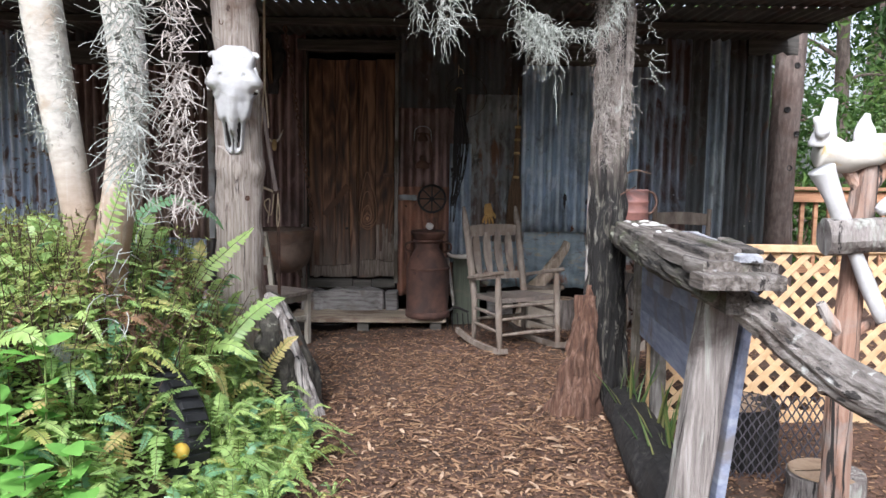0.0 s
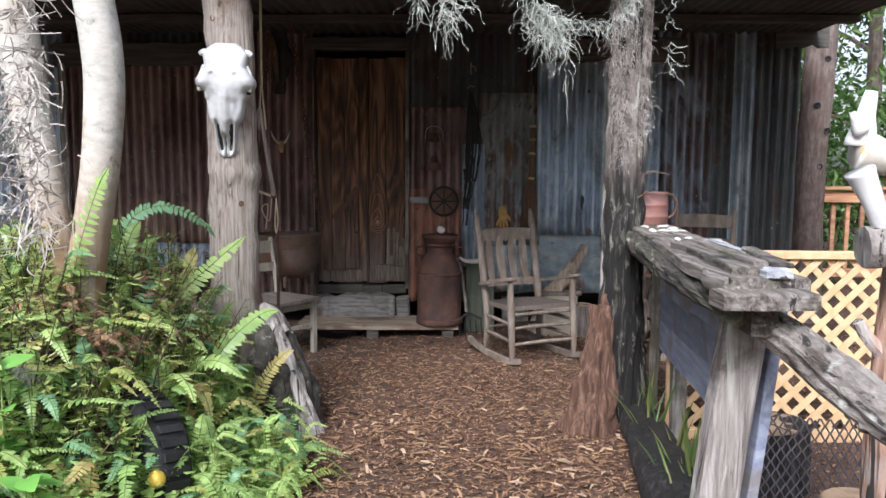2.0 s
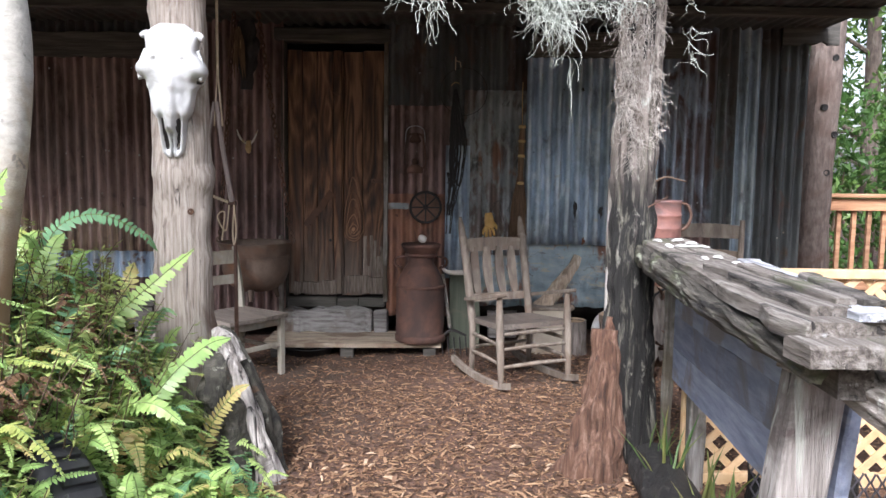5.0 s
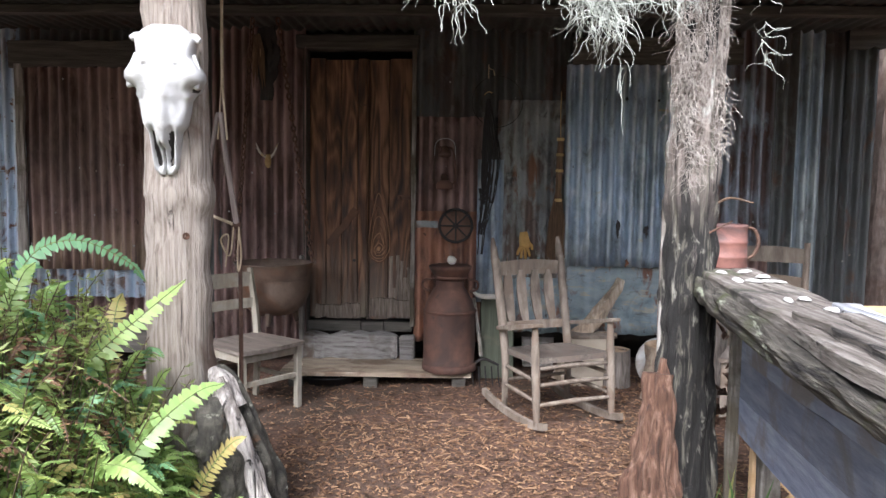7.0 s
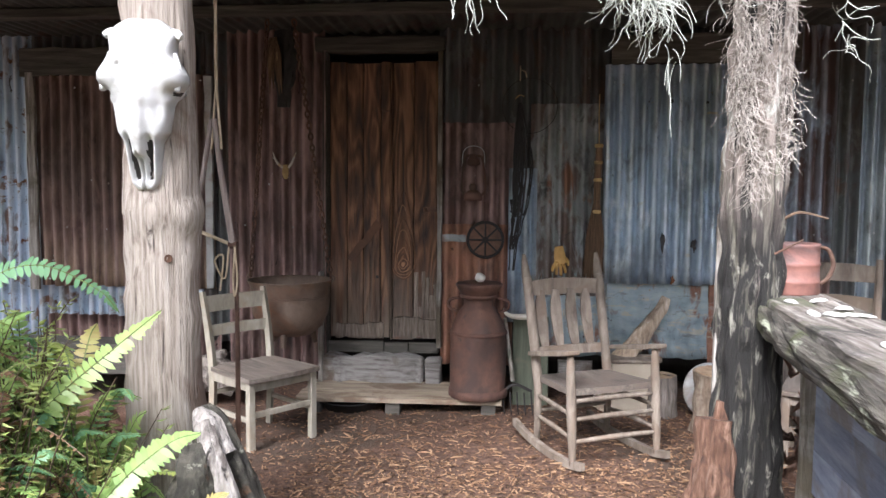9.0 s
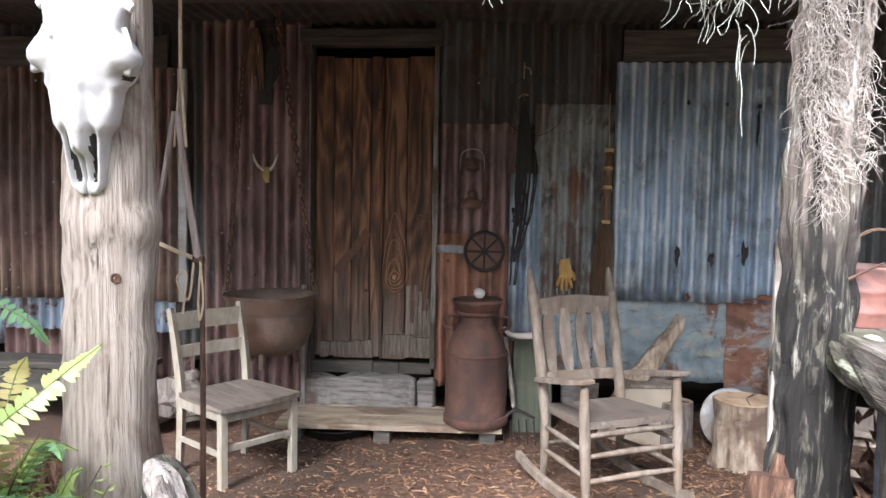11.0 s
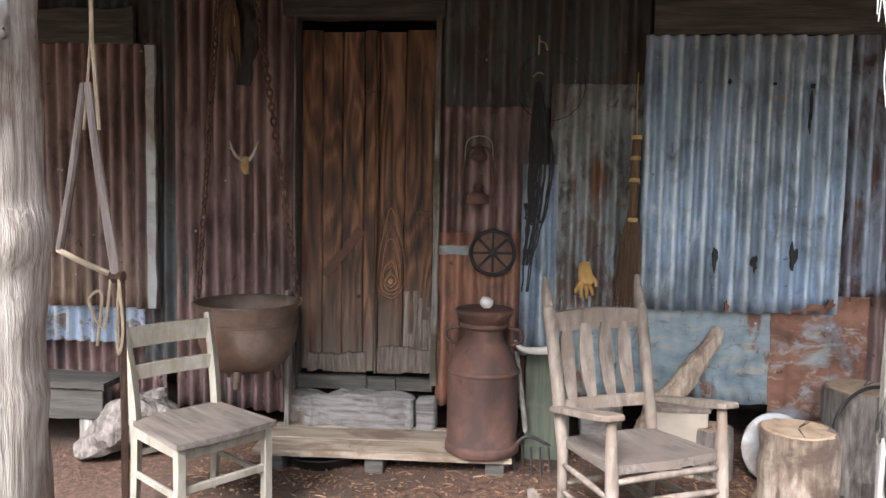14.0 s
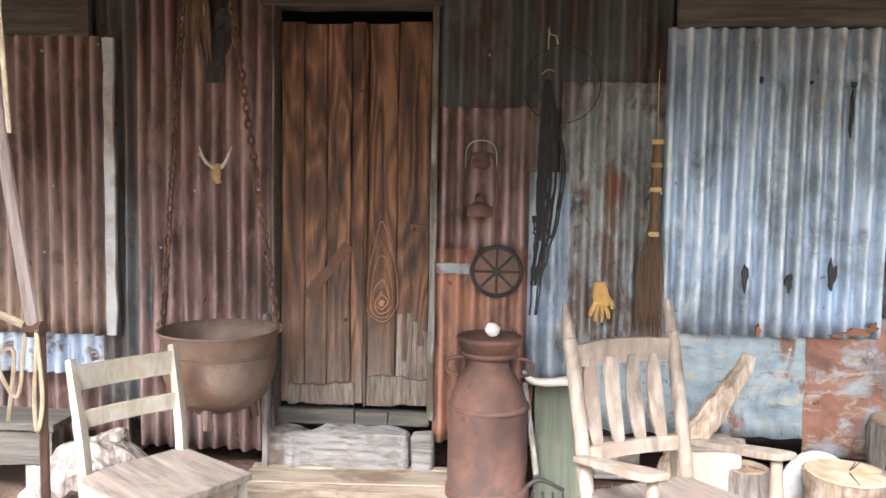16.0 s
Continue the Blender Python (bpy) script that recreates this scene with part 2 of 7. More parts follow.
CRACK = ((0.030, 0.026, 0.023), 3.0, (10, 10, 0.45), (0.57, 0.63))
CRACK_Y = ((0.030, 0.026, 0.023), 3.0, (10, 0.45, 10), (0.56, 0.62))
LICHEN = ((0.50, 0.50, 0.46), 5.0, (3, 3, 0.8), (0.62, 0.70))
PITS_EARLY = ((0.05, 0.032, 0.028), 18.0, (1, 1, 0.6), (0.62, 0.70))
UP, ALONG_X, ALONG_Y = (6, 6, 0.5), (0.5, 6, 6), (6, 0.5, 6)
RUST = (0.13, 0.055, 0.032)
DEEP_RUST = (0.06, 0.03, 0.024)
ZINC = (0.36, 0.42, 0.48)

GROUND = mat("mulch_ground", [(0.035, 0.019, 0.013), (0.105, 0.056, 0.036), (0.21, 0.12, 0.077)], 34, rough=0.95, bump=0.9, stain=(0.07, 0.045, 0.03), stain_scale=0.8, rand=0)
CHIP = mat("bark_chip", [(0.050, 0.027, 0.015), (0.165, 0.087, 0.046), (0.34, 0.215, 0.122)], 5, rough=0.9, bump=0.3, rand=0)
DRY_LEAF = mat("dry_leaf", [(0.17, 0.095, 0.055), (0.32, 0.205, 0.125), (0.46, 0.33, 0.22)], 8, rough=0.8, bump=0.3, rand=0.3)
GREY_WOOD = mat("weathered_grey_wood", [(0.09, 0.08, 0.07), (0.25, 0.23, 0.205), (0.42, 0.40, 0.37)], 7, UP, rough=0.88, bump=0.8, stain=(0.10, 0.085, 0.06), stain_scale=2.2)
GREY_WOOD_X = mat("weathered_grey_wood_level", [(0.09, 0.08, 0.07), (0.25, 0.23, 0.205), (0.42, 0.40, 0.37)], 7, ALONG_X, rough=0.88, bump=0.8, stain=(0.10, 0.085, 0.06), stain_scale=2.2)
COUNTER_WOOD = mat("mossy_counter_wood", [(0.055, 0.045, 0.038), (0.17, 0.147, 0.125), (0.34, 0.315, 0.285)], 8, ALONG_Y, rough=0.9, bump=1.0, stain=(0.07, 0.085, 0.035), stain_scale=3.0, stain_at=(0.55, 0.7), second=(0.02, 0.018, 0.016), second_scale=2.5, second_at=(0.55, 0.68), layers=(CRACK_Y, ((0.46, 0.45, 0.44), 4.0, (4, 0.8, 4), (0.63, 0.70))))
MOSSY_EDGE = mat("mossy_split_edge", [(0.016, 0.014, 0.011), (0.060, 0.053, 0.042), (0.17, 0.155, 0.125)], 8, ALONG_Y, rough=0.95, bump=1.0, stain=(0.062, 0.074, 0.024), stain_scale=5.0, stain_at=(0.52, 0.70), rand=0, layers=(((0.34, 0.36, 0.27), 6.0, (3, 0.8, 3), (0.60, 0.68)), ((0.012, 0.010, 0.009), 3.0, (6, 0.6, 6), (0.56, 0.63))))
BLUE_GREY = mat("blue_grey_bleached_plank", [(0.17, 0.175, 0.19), (0.33, 0.34, 0.36), (0.50, 0.51, 0.53)], 7, ALONG_Y, rough=0.88, bump=0.8, stain=(0.11, 0.10, 0.09), stain_scale=3.0, layers=(CRACK_Y,))
POST_WOOD = mat("pale_log_wood", [(0.186, 0.144, 0.113), (0.428, 0.367, 0.312), (0.577, 0.521, 0.456)], 11, (7, 7, 0.28), rough=0.85, bump=0.9, stain=(0.21, 0.145, 0.11), stain_scale=2.2, distort=0.08, detail=12.0, rand=0, layers=(((0.07, 0.052, 0.045), 3.0, (10, 10, 0.5), (0.60, 0.66)), ((0.60, 0.55, 0.50), 4.0, (5, 5, 0.6), (0.60, 0.72)), ((0.06, 0.04, 0.03), 14.0, (1, 1, 0.4), (0.68, 0.72))))
DARK_POST = mat("black_streaked_wood", [(0.004, 0.004, 0.004), (0.011, 0.010, 0.009), (0.06, 0.054, 0.048)], 7, (6, 6, 0.7), rough=0.75, bump=1.0, stain=(0.14, 0.128, 0.11), stain_scale=4.5, stain_stretch=(2, 2, 0.7), stain_at=(0.66, 0.70), rand=0)
GREY_POST = mat("grey_split_post", [(0.12, 0.105, 0.095), (0.30, 0.27, 0.245), (0.46, 0.43, 0.40)], 7, (6, 6, 0.5), rough=0.88, bump=1.0, stain=(0.10, 0.08, 0.07), stain_scale=2.5, rand=0, layers=(CRACK, ((0.46, 0.48, 0.42), 6.0, (3, 3, 0.6), (0.55, 0.66))))
BROWN_POST = mat("brown_split_post", [(0.08, 0.066, 0.057), (0.20, 0.168, 0.145), (0.34, 0.295, 0.26)], 7, (6, 6, 0.5), rough=0.9, bump=1.0, stain=(0.10, 0.08, 0.07), stain_scale=2.5, rand=0, layers=(CRACK, LICHEN), foot=((0.012, 0.011, 0.010), 1.22, 1.50), foot_at=(0.22, 0.40), over=(((0.15, 0.14, 0.11), 6.0, (5, 5, 0.5), (0.53, 0.66)), ((0.27, 0.26, 0.22), 16.0, (1.4, 1.4, 0.5), (0.59, 0.68)), ((0.010, 0.009, 0.008), 4.0, (10, 10, 0.5), (0.56, 0.63))))
GREY_RAIL = mat("grey_gnarled_rail", [(0.09, 0.08, 0.07), (0.24, 0.215, 0.19), (0.40, 0.37, 0.34)], 7, ALONG_Y, rough=0.88, bump=1.0, stain=(0.10, 0.08, 0.065), stain_scale=2.5, rand=0, layers=(CRACK_Y, LICHEN))
CHAIR_WOOD = mat("bare_chair_wood", [(0.086, 0.066, 0.050), (0.176, 0.144, 0.115), (0.270, 0.230, 0.189)], 6, (3, 3, 0.8), rough=0.75, bump=0.35, stain=(0.16, 0.12, 0.09), stain_scale=4, rand=0.12)
CREAM_WOOD = mat("worn_cream_wood", [(0.167, 0.147, 0.113), (0.260, 0.237, 0.190), (0.327, 0.303, 0.257)], 6, (3, 3, 0.8), rough=0.65, bump=0.3, stain=(0.25, 0.20, 0.14), stain_scale=5, stain_at=(0.55, 0.7), rand=0.1)
SEAT_WOOD = mat("worn_seat_wood", [(0.05, 0.041, 0.034), (0.115, 0.096, 0.08), (0.19, 0.165, 0.14)], 6, ALONG_Y, rough=0.7, bump=0.3, stain=(0.14, 0.11, 0.09), stain_scale=4, rand=0.1)
DOOR_WOOD = mat("brown_door_plank", [(0.024, 0.013, 0.010), (0.106, 0.049, 0.026), (0.264, 0.138, 0.074)], 4, (3, 3, 0.35), rough=0.72, bump=0.9, stain=(0.026, 0.017, 0.013), stain_scale=1.3, stain_stretch=(2.5, 2.5, 0.6), stain_at=(0.54, 0.70), second=(0.27, 0.14, 0.072), second_scale=1.8, second_at=(0.60, 0.72), second_stretch=(3, 3, 0.5), rand=0.22, distort=0.5, layers=(((0.022, 0.015, 0.012), 3.0, (12, 12, 0.35), (0.63, 0.67)),), foot=((0.17, 0.135, 0.105), 0.42, 0.95), foot_at=(0.34, 0.5), rings=(1.7, (2.6, 2.6, 0.42), 22))
DOOR_LOW = mat("grey_door_foot", [(0.09, 0.07, 0.055), (0.22, 0.18, 0.145), (0.36, 0.31, 0.26)], 7, (8, 8, 0.8), rough=0.85, bump=0.9)
PLATFORM_WOOD = mat("pale_step_boards", [(0.153, 0.119, 0.084), (0.275, 0.222, 0.161), (0.352, 0.298, 0.230)], 6, ALONG_X, rings=(1.6, (0.4, 2.6, 2.6), 16), rough=0.85, bump=0.5, stain=(0.16, 0.11, 0.075), stain_scale=3.0, rand=0.15)
SILL_WOOD = mat("bleached_sill_log", [(0.125, 0.109, 0.098), (0.296, 0.281, 0.265), (0.406, 0.390, 0.374)], 7, ALONG_X, rough=0.88, bump=0.9, stain=(0.16, 0.12, 0.09), stain_scale=2.5)
BEAM_WOOD = mat("dark_beam_wood", [(0.034, 0.031, 0.027), (0.072, 0.067, 0.057), (0.125, 0.115, 0.097)], 5, ALONG_X, rough=0.9, bump=0.6)
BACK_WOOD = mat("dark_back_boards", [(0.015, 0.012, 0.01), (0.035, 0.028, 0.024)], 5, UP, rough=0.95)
LATTICE_WOOD = mat("new_yellow_lattice", [(0.47, 0.29, 0.14), (0.57, 0.39, 0.21), (0.63, 0.46, 0.28)], 6, (2, 2, 2), rough=0.7, bump=0.2, rand=0.12)
DECK_WOOD = mat("red_brown_deck_wood", [(0.20, 0.09, 0.045), (0.34, 0.18, 0.095), (0.42, 0.25, 0.15)], 5, ALONG_X, rough=0.75, bump=0.3)
BARK = mat("pine_bark", [(0.07, 0.052, 0.044), (0.15, 0.115, 0.097), (0.24, 0.195, 0.17)], 9, (3, 3, 1.0), rough=0.95, bump=0.8, stain=(0.10, 0.06, 0.045), rand=0.1)
PALE_BARK = mat("pale_smooth_bark", [(0.30, 0.29, 0.25), (0.44, 0.42, 0.37), (0.53, 0.515, 0.46)], 7, (2, 2, 4), rough=0.85, bump=0.35, stain=(0.34, 0.24, 0.14), stain_scale=3.0, stain_at=(0.55, 0.75), second=(0.20, 0.19, 0.17), second_scale=16, second_at=(0.64, 0.7), rand=0, foot=((0.26, 0.17, 0.10), 1.02, 1.48), foot_at=(0.2, 0.5))
RED_BARK = mat("shredded_red_bark", [(0.034, 0.016, 0.010), (0.115, 0.057, 0.034), (0.235, 0.150, 0.108)], 7, (7, 7, 0.7), rough=0.95, bump=1.0, rand=0.15)
CEDAR = mat("peeled_cedar", [(0.22, 0.12, 0.08), (0.45, 0.27, 0.19), (0.58, 0.42, 0.33)], 6, (5, 5, 0.7), rough=0.8, bump=0.8, stain=(0.38, 0.35, 0.32), stain_scale=2.5, layers=(CRACK,))
CUT_WOOD = mat("cut_log_end", [(0.20, 0.13, 0.08), (0.34, 0.24, 0.155), (0.42, 0.32, 0.22)], 9, rough=0.85, bump=0.5)
STUMP_SIDE = mat("stripped_stump", [(0.12, 0.085, 0.06), (0.36, 0.28, 0.205), (0.56, 0.49, 0.40)], 5, (5, 5, 0.6), rough=0.85, bump=0.8, stain=(0.14, 0.095, 0.07), stain_scale=3.5)
GREY_DRIFT = mat("pale_driftwood", [(0.06, 0.048, 0.040), (0.20, 0.172, 0.15), (0.37, 0.335, 0.30)], 6, (5, 5, 0.7), rough=0.85, bump=1.0, stain=(0.06, 0.045, 0.038), stain_scale=2.6, stain_at=(0.55, 0.62))
PALE_SNAG = mat("bleached_snag", [(0.13, 0.11, 0.095), (0.40, 0.365, 0.335), (0.60, 0.565, 0.53)], 6, (5, 5, 0.7), rough=0.85, bump=1.0, stain=(0.10, 0.085, 0.075), stain_scale=3.5, stain_at=(0.56, 0.64), rand=0, layers=(CRACK,))
ROTTEN = mat("rotten_heartwood", [(0.010, 0.009, 0.008), (0.05, 0.046, 0.036), (0.13, 0.12, 0.095)], 14, (1, 1, 0.8), rough=0.95, bump=1.0, stain=(0.16, 0.075, 0.035), stain_scale=5, stain_at=(0.60, 0.70), rand=0, layers=(((0.25, 0.25, 0.20), 16.0, (1, 1, 1), (0.62, 0.70)),))
BONE = mat("bleached_bone", [(0.428, 0.423, 0.409), (0.558, 0.558, 0.549), (0.632, 0.632, 0.623)], 9, rough=0.6, bump=0.15, stain=(0.36, 0.34, 0.30), stain_scale=6, stain_at=(0.6, 0.75), rand=0)
OLD_BONE = mat("stained_bone", [(0.42, 0.39, 0.33), (0.62, 0.59, 0.53)], 8, rough=0.65, bump=0.2, stain=(0.50, 0.36, 0.15), stain_scale=5, stain_at=(0.58, 0.66), rand=0)
# dark colour paints the shade inside the sockets, pits and nose slots
HOLLOW_SHADE = mat("bone_hollow_shade", [(0.03, 0.028, 0.026), (0.08, 0.072, 0.065)], 9, rough=0.95, rand=0)
IRON = mat("rusty_iron", [(0.045, 0.026, 0.02), (0.105, 0.058, 0.040), (0.17, 0.10, 0.07)], 9, rough=0.75, bump=0.5, metal=0.25, stain=(0.14, 0.075, 0.05), stain_scale=3)
POT_IRON = mat("brown_cast_iron", [(0.07, 0.048, 0.037), (0.13, 0.092, 0.070), (0.19, 0.14, 0.108)], 7, rough=0.65, bump=0.35, metal=0.3, stain=(0.16, 0.085, 0.05), stain_scale=2.4, rand=0)
CAN_RUST = mat("red_rust_can", [(0.050, 0.028, 0.023), (0.110, 0.056, 0.041), (0.18, 0.095, 0.068)], 6, (1, 1, 0.7), rough=0.8, bump=0.4, metal=0.2, stain=(0.065, 0.04, 0.033), stain_scale=2.2, rand=0, layers=(PITS_EARLY,))
DARK_IRON = mat("black_iron", [(0.012, 0.012, 0.013), (0.035, 0.03, 0.028)], 9, rough=0.6, bump=0.3, metal=0.4)
RED_TIN = mat("faded_red_tin", [(0.064, 0.032, 0.029), (0.106, 0.058, 0.052), (0.149, 0.091, 0.083)], 7, rough=0.65, bump=0.25, stain=(0.22, 0.10, 0.08), stain_scale=4, rand=0)
ROPE = mat("old_hemp_rope", [(0.40, 0.31, 0.20), (0.58, 0.48, 0.34)], 30, rough=0.95, bump=0.6, rand=0.1)
STRAW = mat("broom_straw", [(0.06, 0.036, 0.022), (0.135, 0.082, 0.046), (0.21, 0.135, 0.078)], 10, (12, 12, 0.5), rough=0.9, bump=0.8)
TWINE = mat("yellow_twine", [(0.42, 0.28, 0.12), (0.58, 0.42, 0.20)], 20, rough=0.9)
GLOVE = mat("ochre_leather", [(0.30, 0.17, 0.05), (0.46, 0.29, 0.10)], 10, rough=0.8, bump=0.4)
NET = mat("black_net_cord", [(0.012, 0.012, 0.014), (0.035, 0.033, 0.033)], 10, rough=0.9)
GREEN_PAINT = mat("worn_green_paint", [(0.072, 0.085, 0.058), (0.115, 0.133, 0.092), (0.16, 0.172, 0.128)], 5, UP, rough=0.75, bump=0.4, stain=(0.20, 0.17, 0.12), stain_scale=3)
BLUE_PAINT = mat("blue_grey_boards", [(0.13, 0.155, 0.22), (0.22, 0.25, 0.33), (0.32, 0.35, 0.42)], 5, ALONG_Y, rough=0.75, bump=0.4, stain=(0.17, 0.16, 0.16), stain_scale=3)
TYRE = mat("old_tyre_rubber", [(0.012, 0.012, 0.013), (0.03, 0.03, 0.032)], 9, rough=0.7, bump=0.3)
SOIL = mat("dark_soil", [(0.036, 0.023, 0.016), (0.099, 0.065, 0.040)], 14, rough=0.98, bump=0.8, rand=0)
MOSS = mat("spanish_moss", [(0.20, 0.215, 0.185), (0.31, 0.33, 0.29), (0.42, 0.435, 0.40)], 10, rough=0.95, bump=0.0, rand=0.12)
TAN_MOSS = mat("dry_spanish_moss", [(0.21, 0.185, 0.16), (0.31, 0.28, 0.25), (0.42, 0.385, 0.35)], 10, rough=0.95, bump=0.0, rand=0.1)
SHELL = mat("oyster_shell", [(0.45, 0.44, 0.41), (0.66, 0.65, 0.62)], 20, rough=0.6, bump=0.4)
TIN_GREY = mat("dull_grey_tin", [(0.26, 0.27, 0.27), (0.40, 0.41, 0.41)], 6, rough=0.55, bump=0.2, metal=0.3, stain=(0.22, 0.18, 0.15), stain_scale=3)
CREAM_TIN = mat("cream_box", [(0.36, 0.31, 0.24), (0.47, 0.41, 0.33)], 5, rough=0.8, bump=0.3, stain=(0.30, 0.22, 0.15), stain_scale=4)
YELLOW_FRUIT = mat("yellow_fruit", [(0.60, 0.38, 0.05), (0.72, 0.50, 0.08)], 10, rough=0.45, bump=0.1)
FERN = leaf_mat("fern_green", [(0.18, 0.30, 0.09), (0.31, 0.47, 0.15), (0.44, 0.60, 0.20), (0.60, 0.68, 0.29)], rough=0.35, glow=0.45)
FERN_DRY = leaf_mat("fern_yellowed", [(0.20, 0.28, 0.06), (0.36, 0.42, 0.11), (0.46, 0.40, 0.15), (0.32, 0.19, 0.09)])
BROAD = leaf_mat("broad_leaf_green", [(0.112, 0.304, 0.056), (0.192, 0.432, 0.088), (0.264, 0.496, 0.128)])
BLUE_FERN = leaf_mat("blue_fern", [(0.09, 0.20, 0.10), (0.17, 0.34, 0.17), (0.26, 0.46, 0.24)])
CROWN = leaf_mat("tree_leaf", [(0.03, 0.075, 0.02), (0.07, 0.15, 0.035), (0.15, 0.25, 0.06), (0.24, 0.34, 0.10)], glow=0.45)
STEM = mat("brown_stem", [(0.07, 0.045, 0.03), (0.17, 0.11, 0.07)], 10, rough=0.9, rand=0.3)
GREEN_STEM = mat("green_stem", [(0.10, 0.16, 0.04), (0.18, 0.22, 0.07)], 10, rough=0.7, rand=0.2)


GRIME = ((0.030, 0.028, 0.027), 1.5, (1.5, 1.5, 0.9), (0.58, 0.84))
SPECK = ((0.42, 0.43, 0.43), 34.0, (1, 1, 0.8), (0.70, 0.74))
PITS = ((0.045, 0.03, 0.026), 22.0, (1, 1, 0.5), (0.64, 0.70))


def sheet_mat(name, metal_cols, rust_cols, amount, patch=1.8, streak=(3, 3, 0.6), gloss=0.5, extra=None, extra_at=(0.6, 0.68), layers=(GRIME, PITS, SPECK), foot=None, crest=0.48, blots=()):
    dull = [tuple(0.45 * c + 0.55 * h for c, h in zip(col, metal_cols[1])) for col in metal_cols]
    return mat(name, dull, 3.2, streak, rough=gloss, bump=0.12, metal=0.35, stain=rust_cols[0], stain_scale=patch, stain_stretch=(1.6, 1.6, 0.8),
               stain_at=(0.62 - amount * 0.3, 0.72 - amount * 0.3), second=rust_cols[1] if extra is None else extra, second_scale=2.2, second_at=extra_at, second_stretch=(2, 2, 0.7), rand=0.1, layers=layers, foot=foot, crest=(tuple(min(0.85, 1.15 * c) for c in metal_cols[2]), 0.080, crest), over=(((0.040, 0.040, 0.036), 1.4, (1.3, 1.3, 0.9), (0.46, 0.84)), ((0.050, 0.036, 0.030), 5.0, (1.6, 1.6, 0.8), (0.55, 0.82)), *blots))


RUST_SHEET = sheet_mat("brown_rusted_sheet", [(0.083, 0.054, 0.053), (0.201, 0.127, 0.116), (0.472, 0.336, 0.307)], [(0.10, 0.055, 0.045), (0.055, 0.04, 0.042)], 0.5, gloss=0.7)
RED_SHEET = sheet_mat("red_rusted_sheet", [(0.185, 0.086, 0.060), (0.305, 0.146, 0.093), (0.397, 0.225, 0.159)], [(0.11, 0.06, 0.05), (0.09, 0.055, 0.05)], 0.4, gloss=0.75)
BLUE_SHEET = sheet_mat("blue_grey_sheet", [(0.150, 0.205, 0.295), (0.315, 0.405, 0.525), (0.665, 0.765, 0.870)], [(0.20, 0.25, 0.31), (0.55, 0.61, 0.66)], 0.35, gloss=0.5, layers=(((0.17, 0.20, 0.22), 1.3, (1, 1, 0.8), (0.50, 0.66)), ((0.30, 0.24, 0.13), 5.0, (1, 1, 2.5), (0.66, 0.74)), PITS, SPECK), blots=(((0.155, 0.185, 0.205), 2.6, (1, 1, 1.4), (0.53, 0.78)), ((0.36, 0.30, 0.19), 5.0, (0.8, 0.8, 3.0), (0.66, 0.78)), ((0.72, 0.75, 0.77), 24.0, (1, 1, 0.8), (0.69, 0.73))))
SHUTTER_SHEET = sheet_mat("brown_shutter_sheet", [(0.084, 0.056, 0.050), (0.196, 0.129, 0.110), (0.426, 0.314, 0.274)], [(0.10, 0.055, 0.045), (0.055, 0.04, 0.042)], 0.5, gloss=0.7, foot=((0.40, 0.30, 0.21), 0.72, 1.15))
FLECK_SHEET = sheet_mat("rust_flecked_zinc_sheet", [(0.17, 0.23, 0.33), (0.36, 0.46, 0.60), (0.70, 0.79, 0.88)], [(0.16, 0.075, 0.045), (0.55, 0.61, 0.66)], 0.2, patch=5.0, gloss=0.45, layers=(((0.15, 0.07, 0.04), 7.0, (1.2, 1.2, 1.6), (0.57, 0.62)), PITS, SPECK))
MOTTLED_SHEET = sheet_mat("mottled_grey_sheet", [(0.14, 0.155, 0.162), (0.245, 0.265, 0.27), (0.44, 0.46, 0.46)], [(0.13, 0.095, 0.08), (0.30, 0.34, 0.38)], 0.45, patch=4.0, gloss=0.6, crest=0.25, blots=(((0.30, 0.32, 0.31), 5.0, (1.3, 1.3, 1.0), (0.57, 0.72)), ((0.17, 0.085, 0.05), 4.0, (1.6, 1.6, 0.7), (0.60, 0.70)), ((0.045, 0.045, 0.042), 7.0, (1.2, 1.2, 0.9), (0.58, 0.70))))
MIXED_SHEET = sheet_mat("half_rusted_blue_sheet", [(0.165, 0.187, 0.231), (0.275, 0.319, 0.385), (0.440, 0.506, 0.594)], [(0.105, 0.062, 0.056), (0.16, 0.09, 0.07)], 0.68, patch=2.2, gloss=0.6)
DARK_SHEET = sheet_mat("dark_grey_sheet", [(0.039, 0.043, 0.044), (0.076, 0.083, 0.085), (0.156, 0.164, 0.164)], [(0.075, 0.055, 0.05), (0.12, 0.125, 0.12)], 0.4, gloss=0.65, crest=0.22, blots=(((0.16, 0.17, 0.16), 5.0, (1.3, 1.3, 1.0), (0.58, 0.74)), ((0.10, 0.055, 0.035), 3.5, (1.6, 1.6, 0.7), (0.58, 0.70))))
ROOF_SHEET = sheet_mat("green_grey_roof_sheet", [(0.04, 0.048, 0.045), (0.08, 0.09, 0.083), (0.13, 0.14, 0.13)], [(0.09, 0.06, 0.05), (0.14, 0.15, 0.13)], 0.3, streak=(10, 0.5, 10), gloss=0.7)
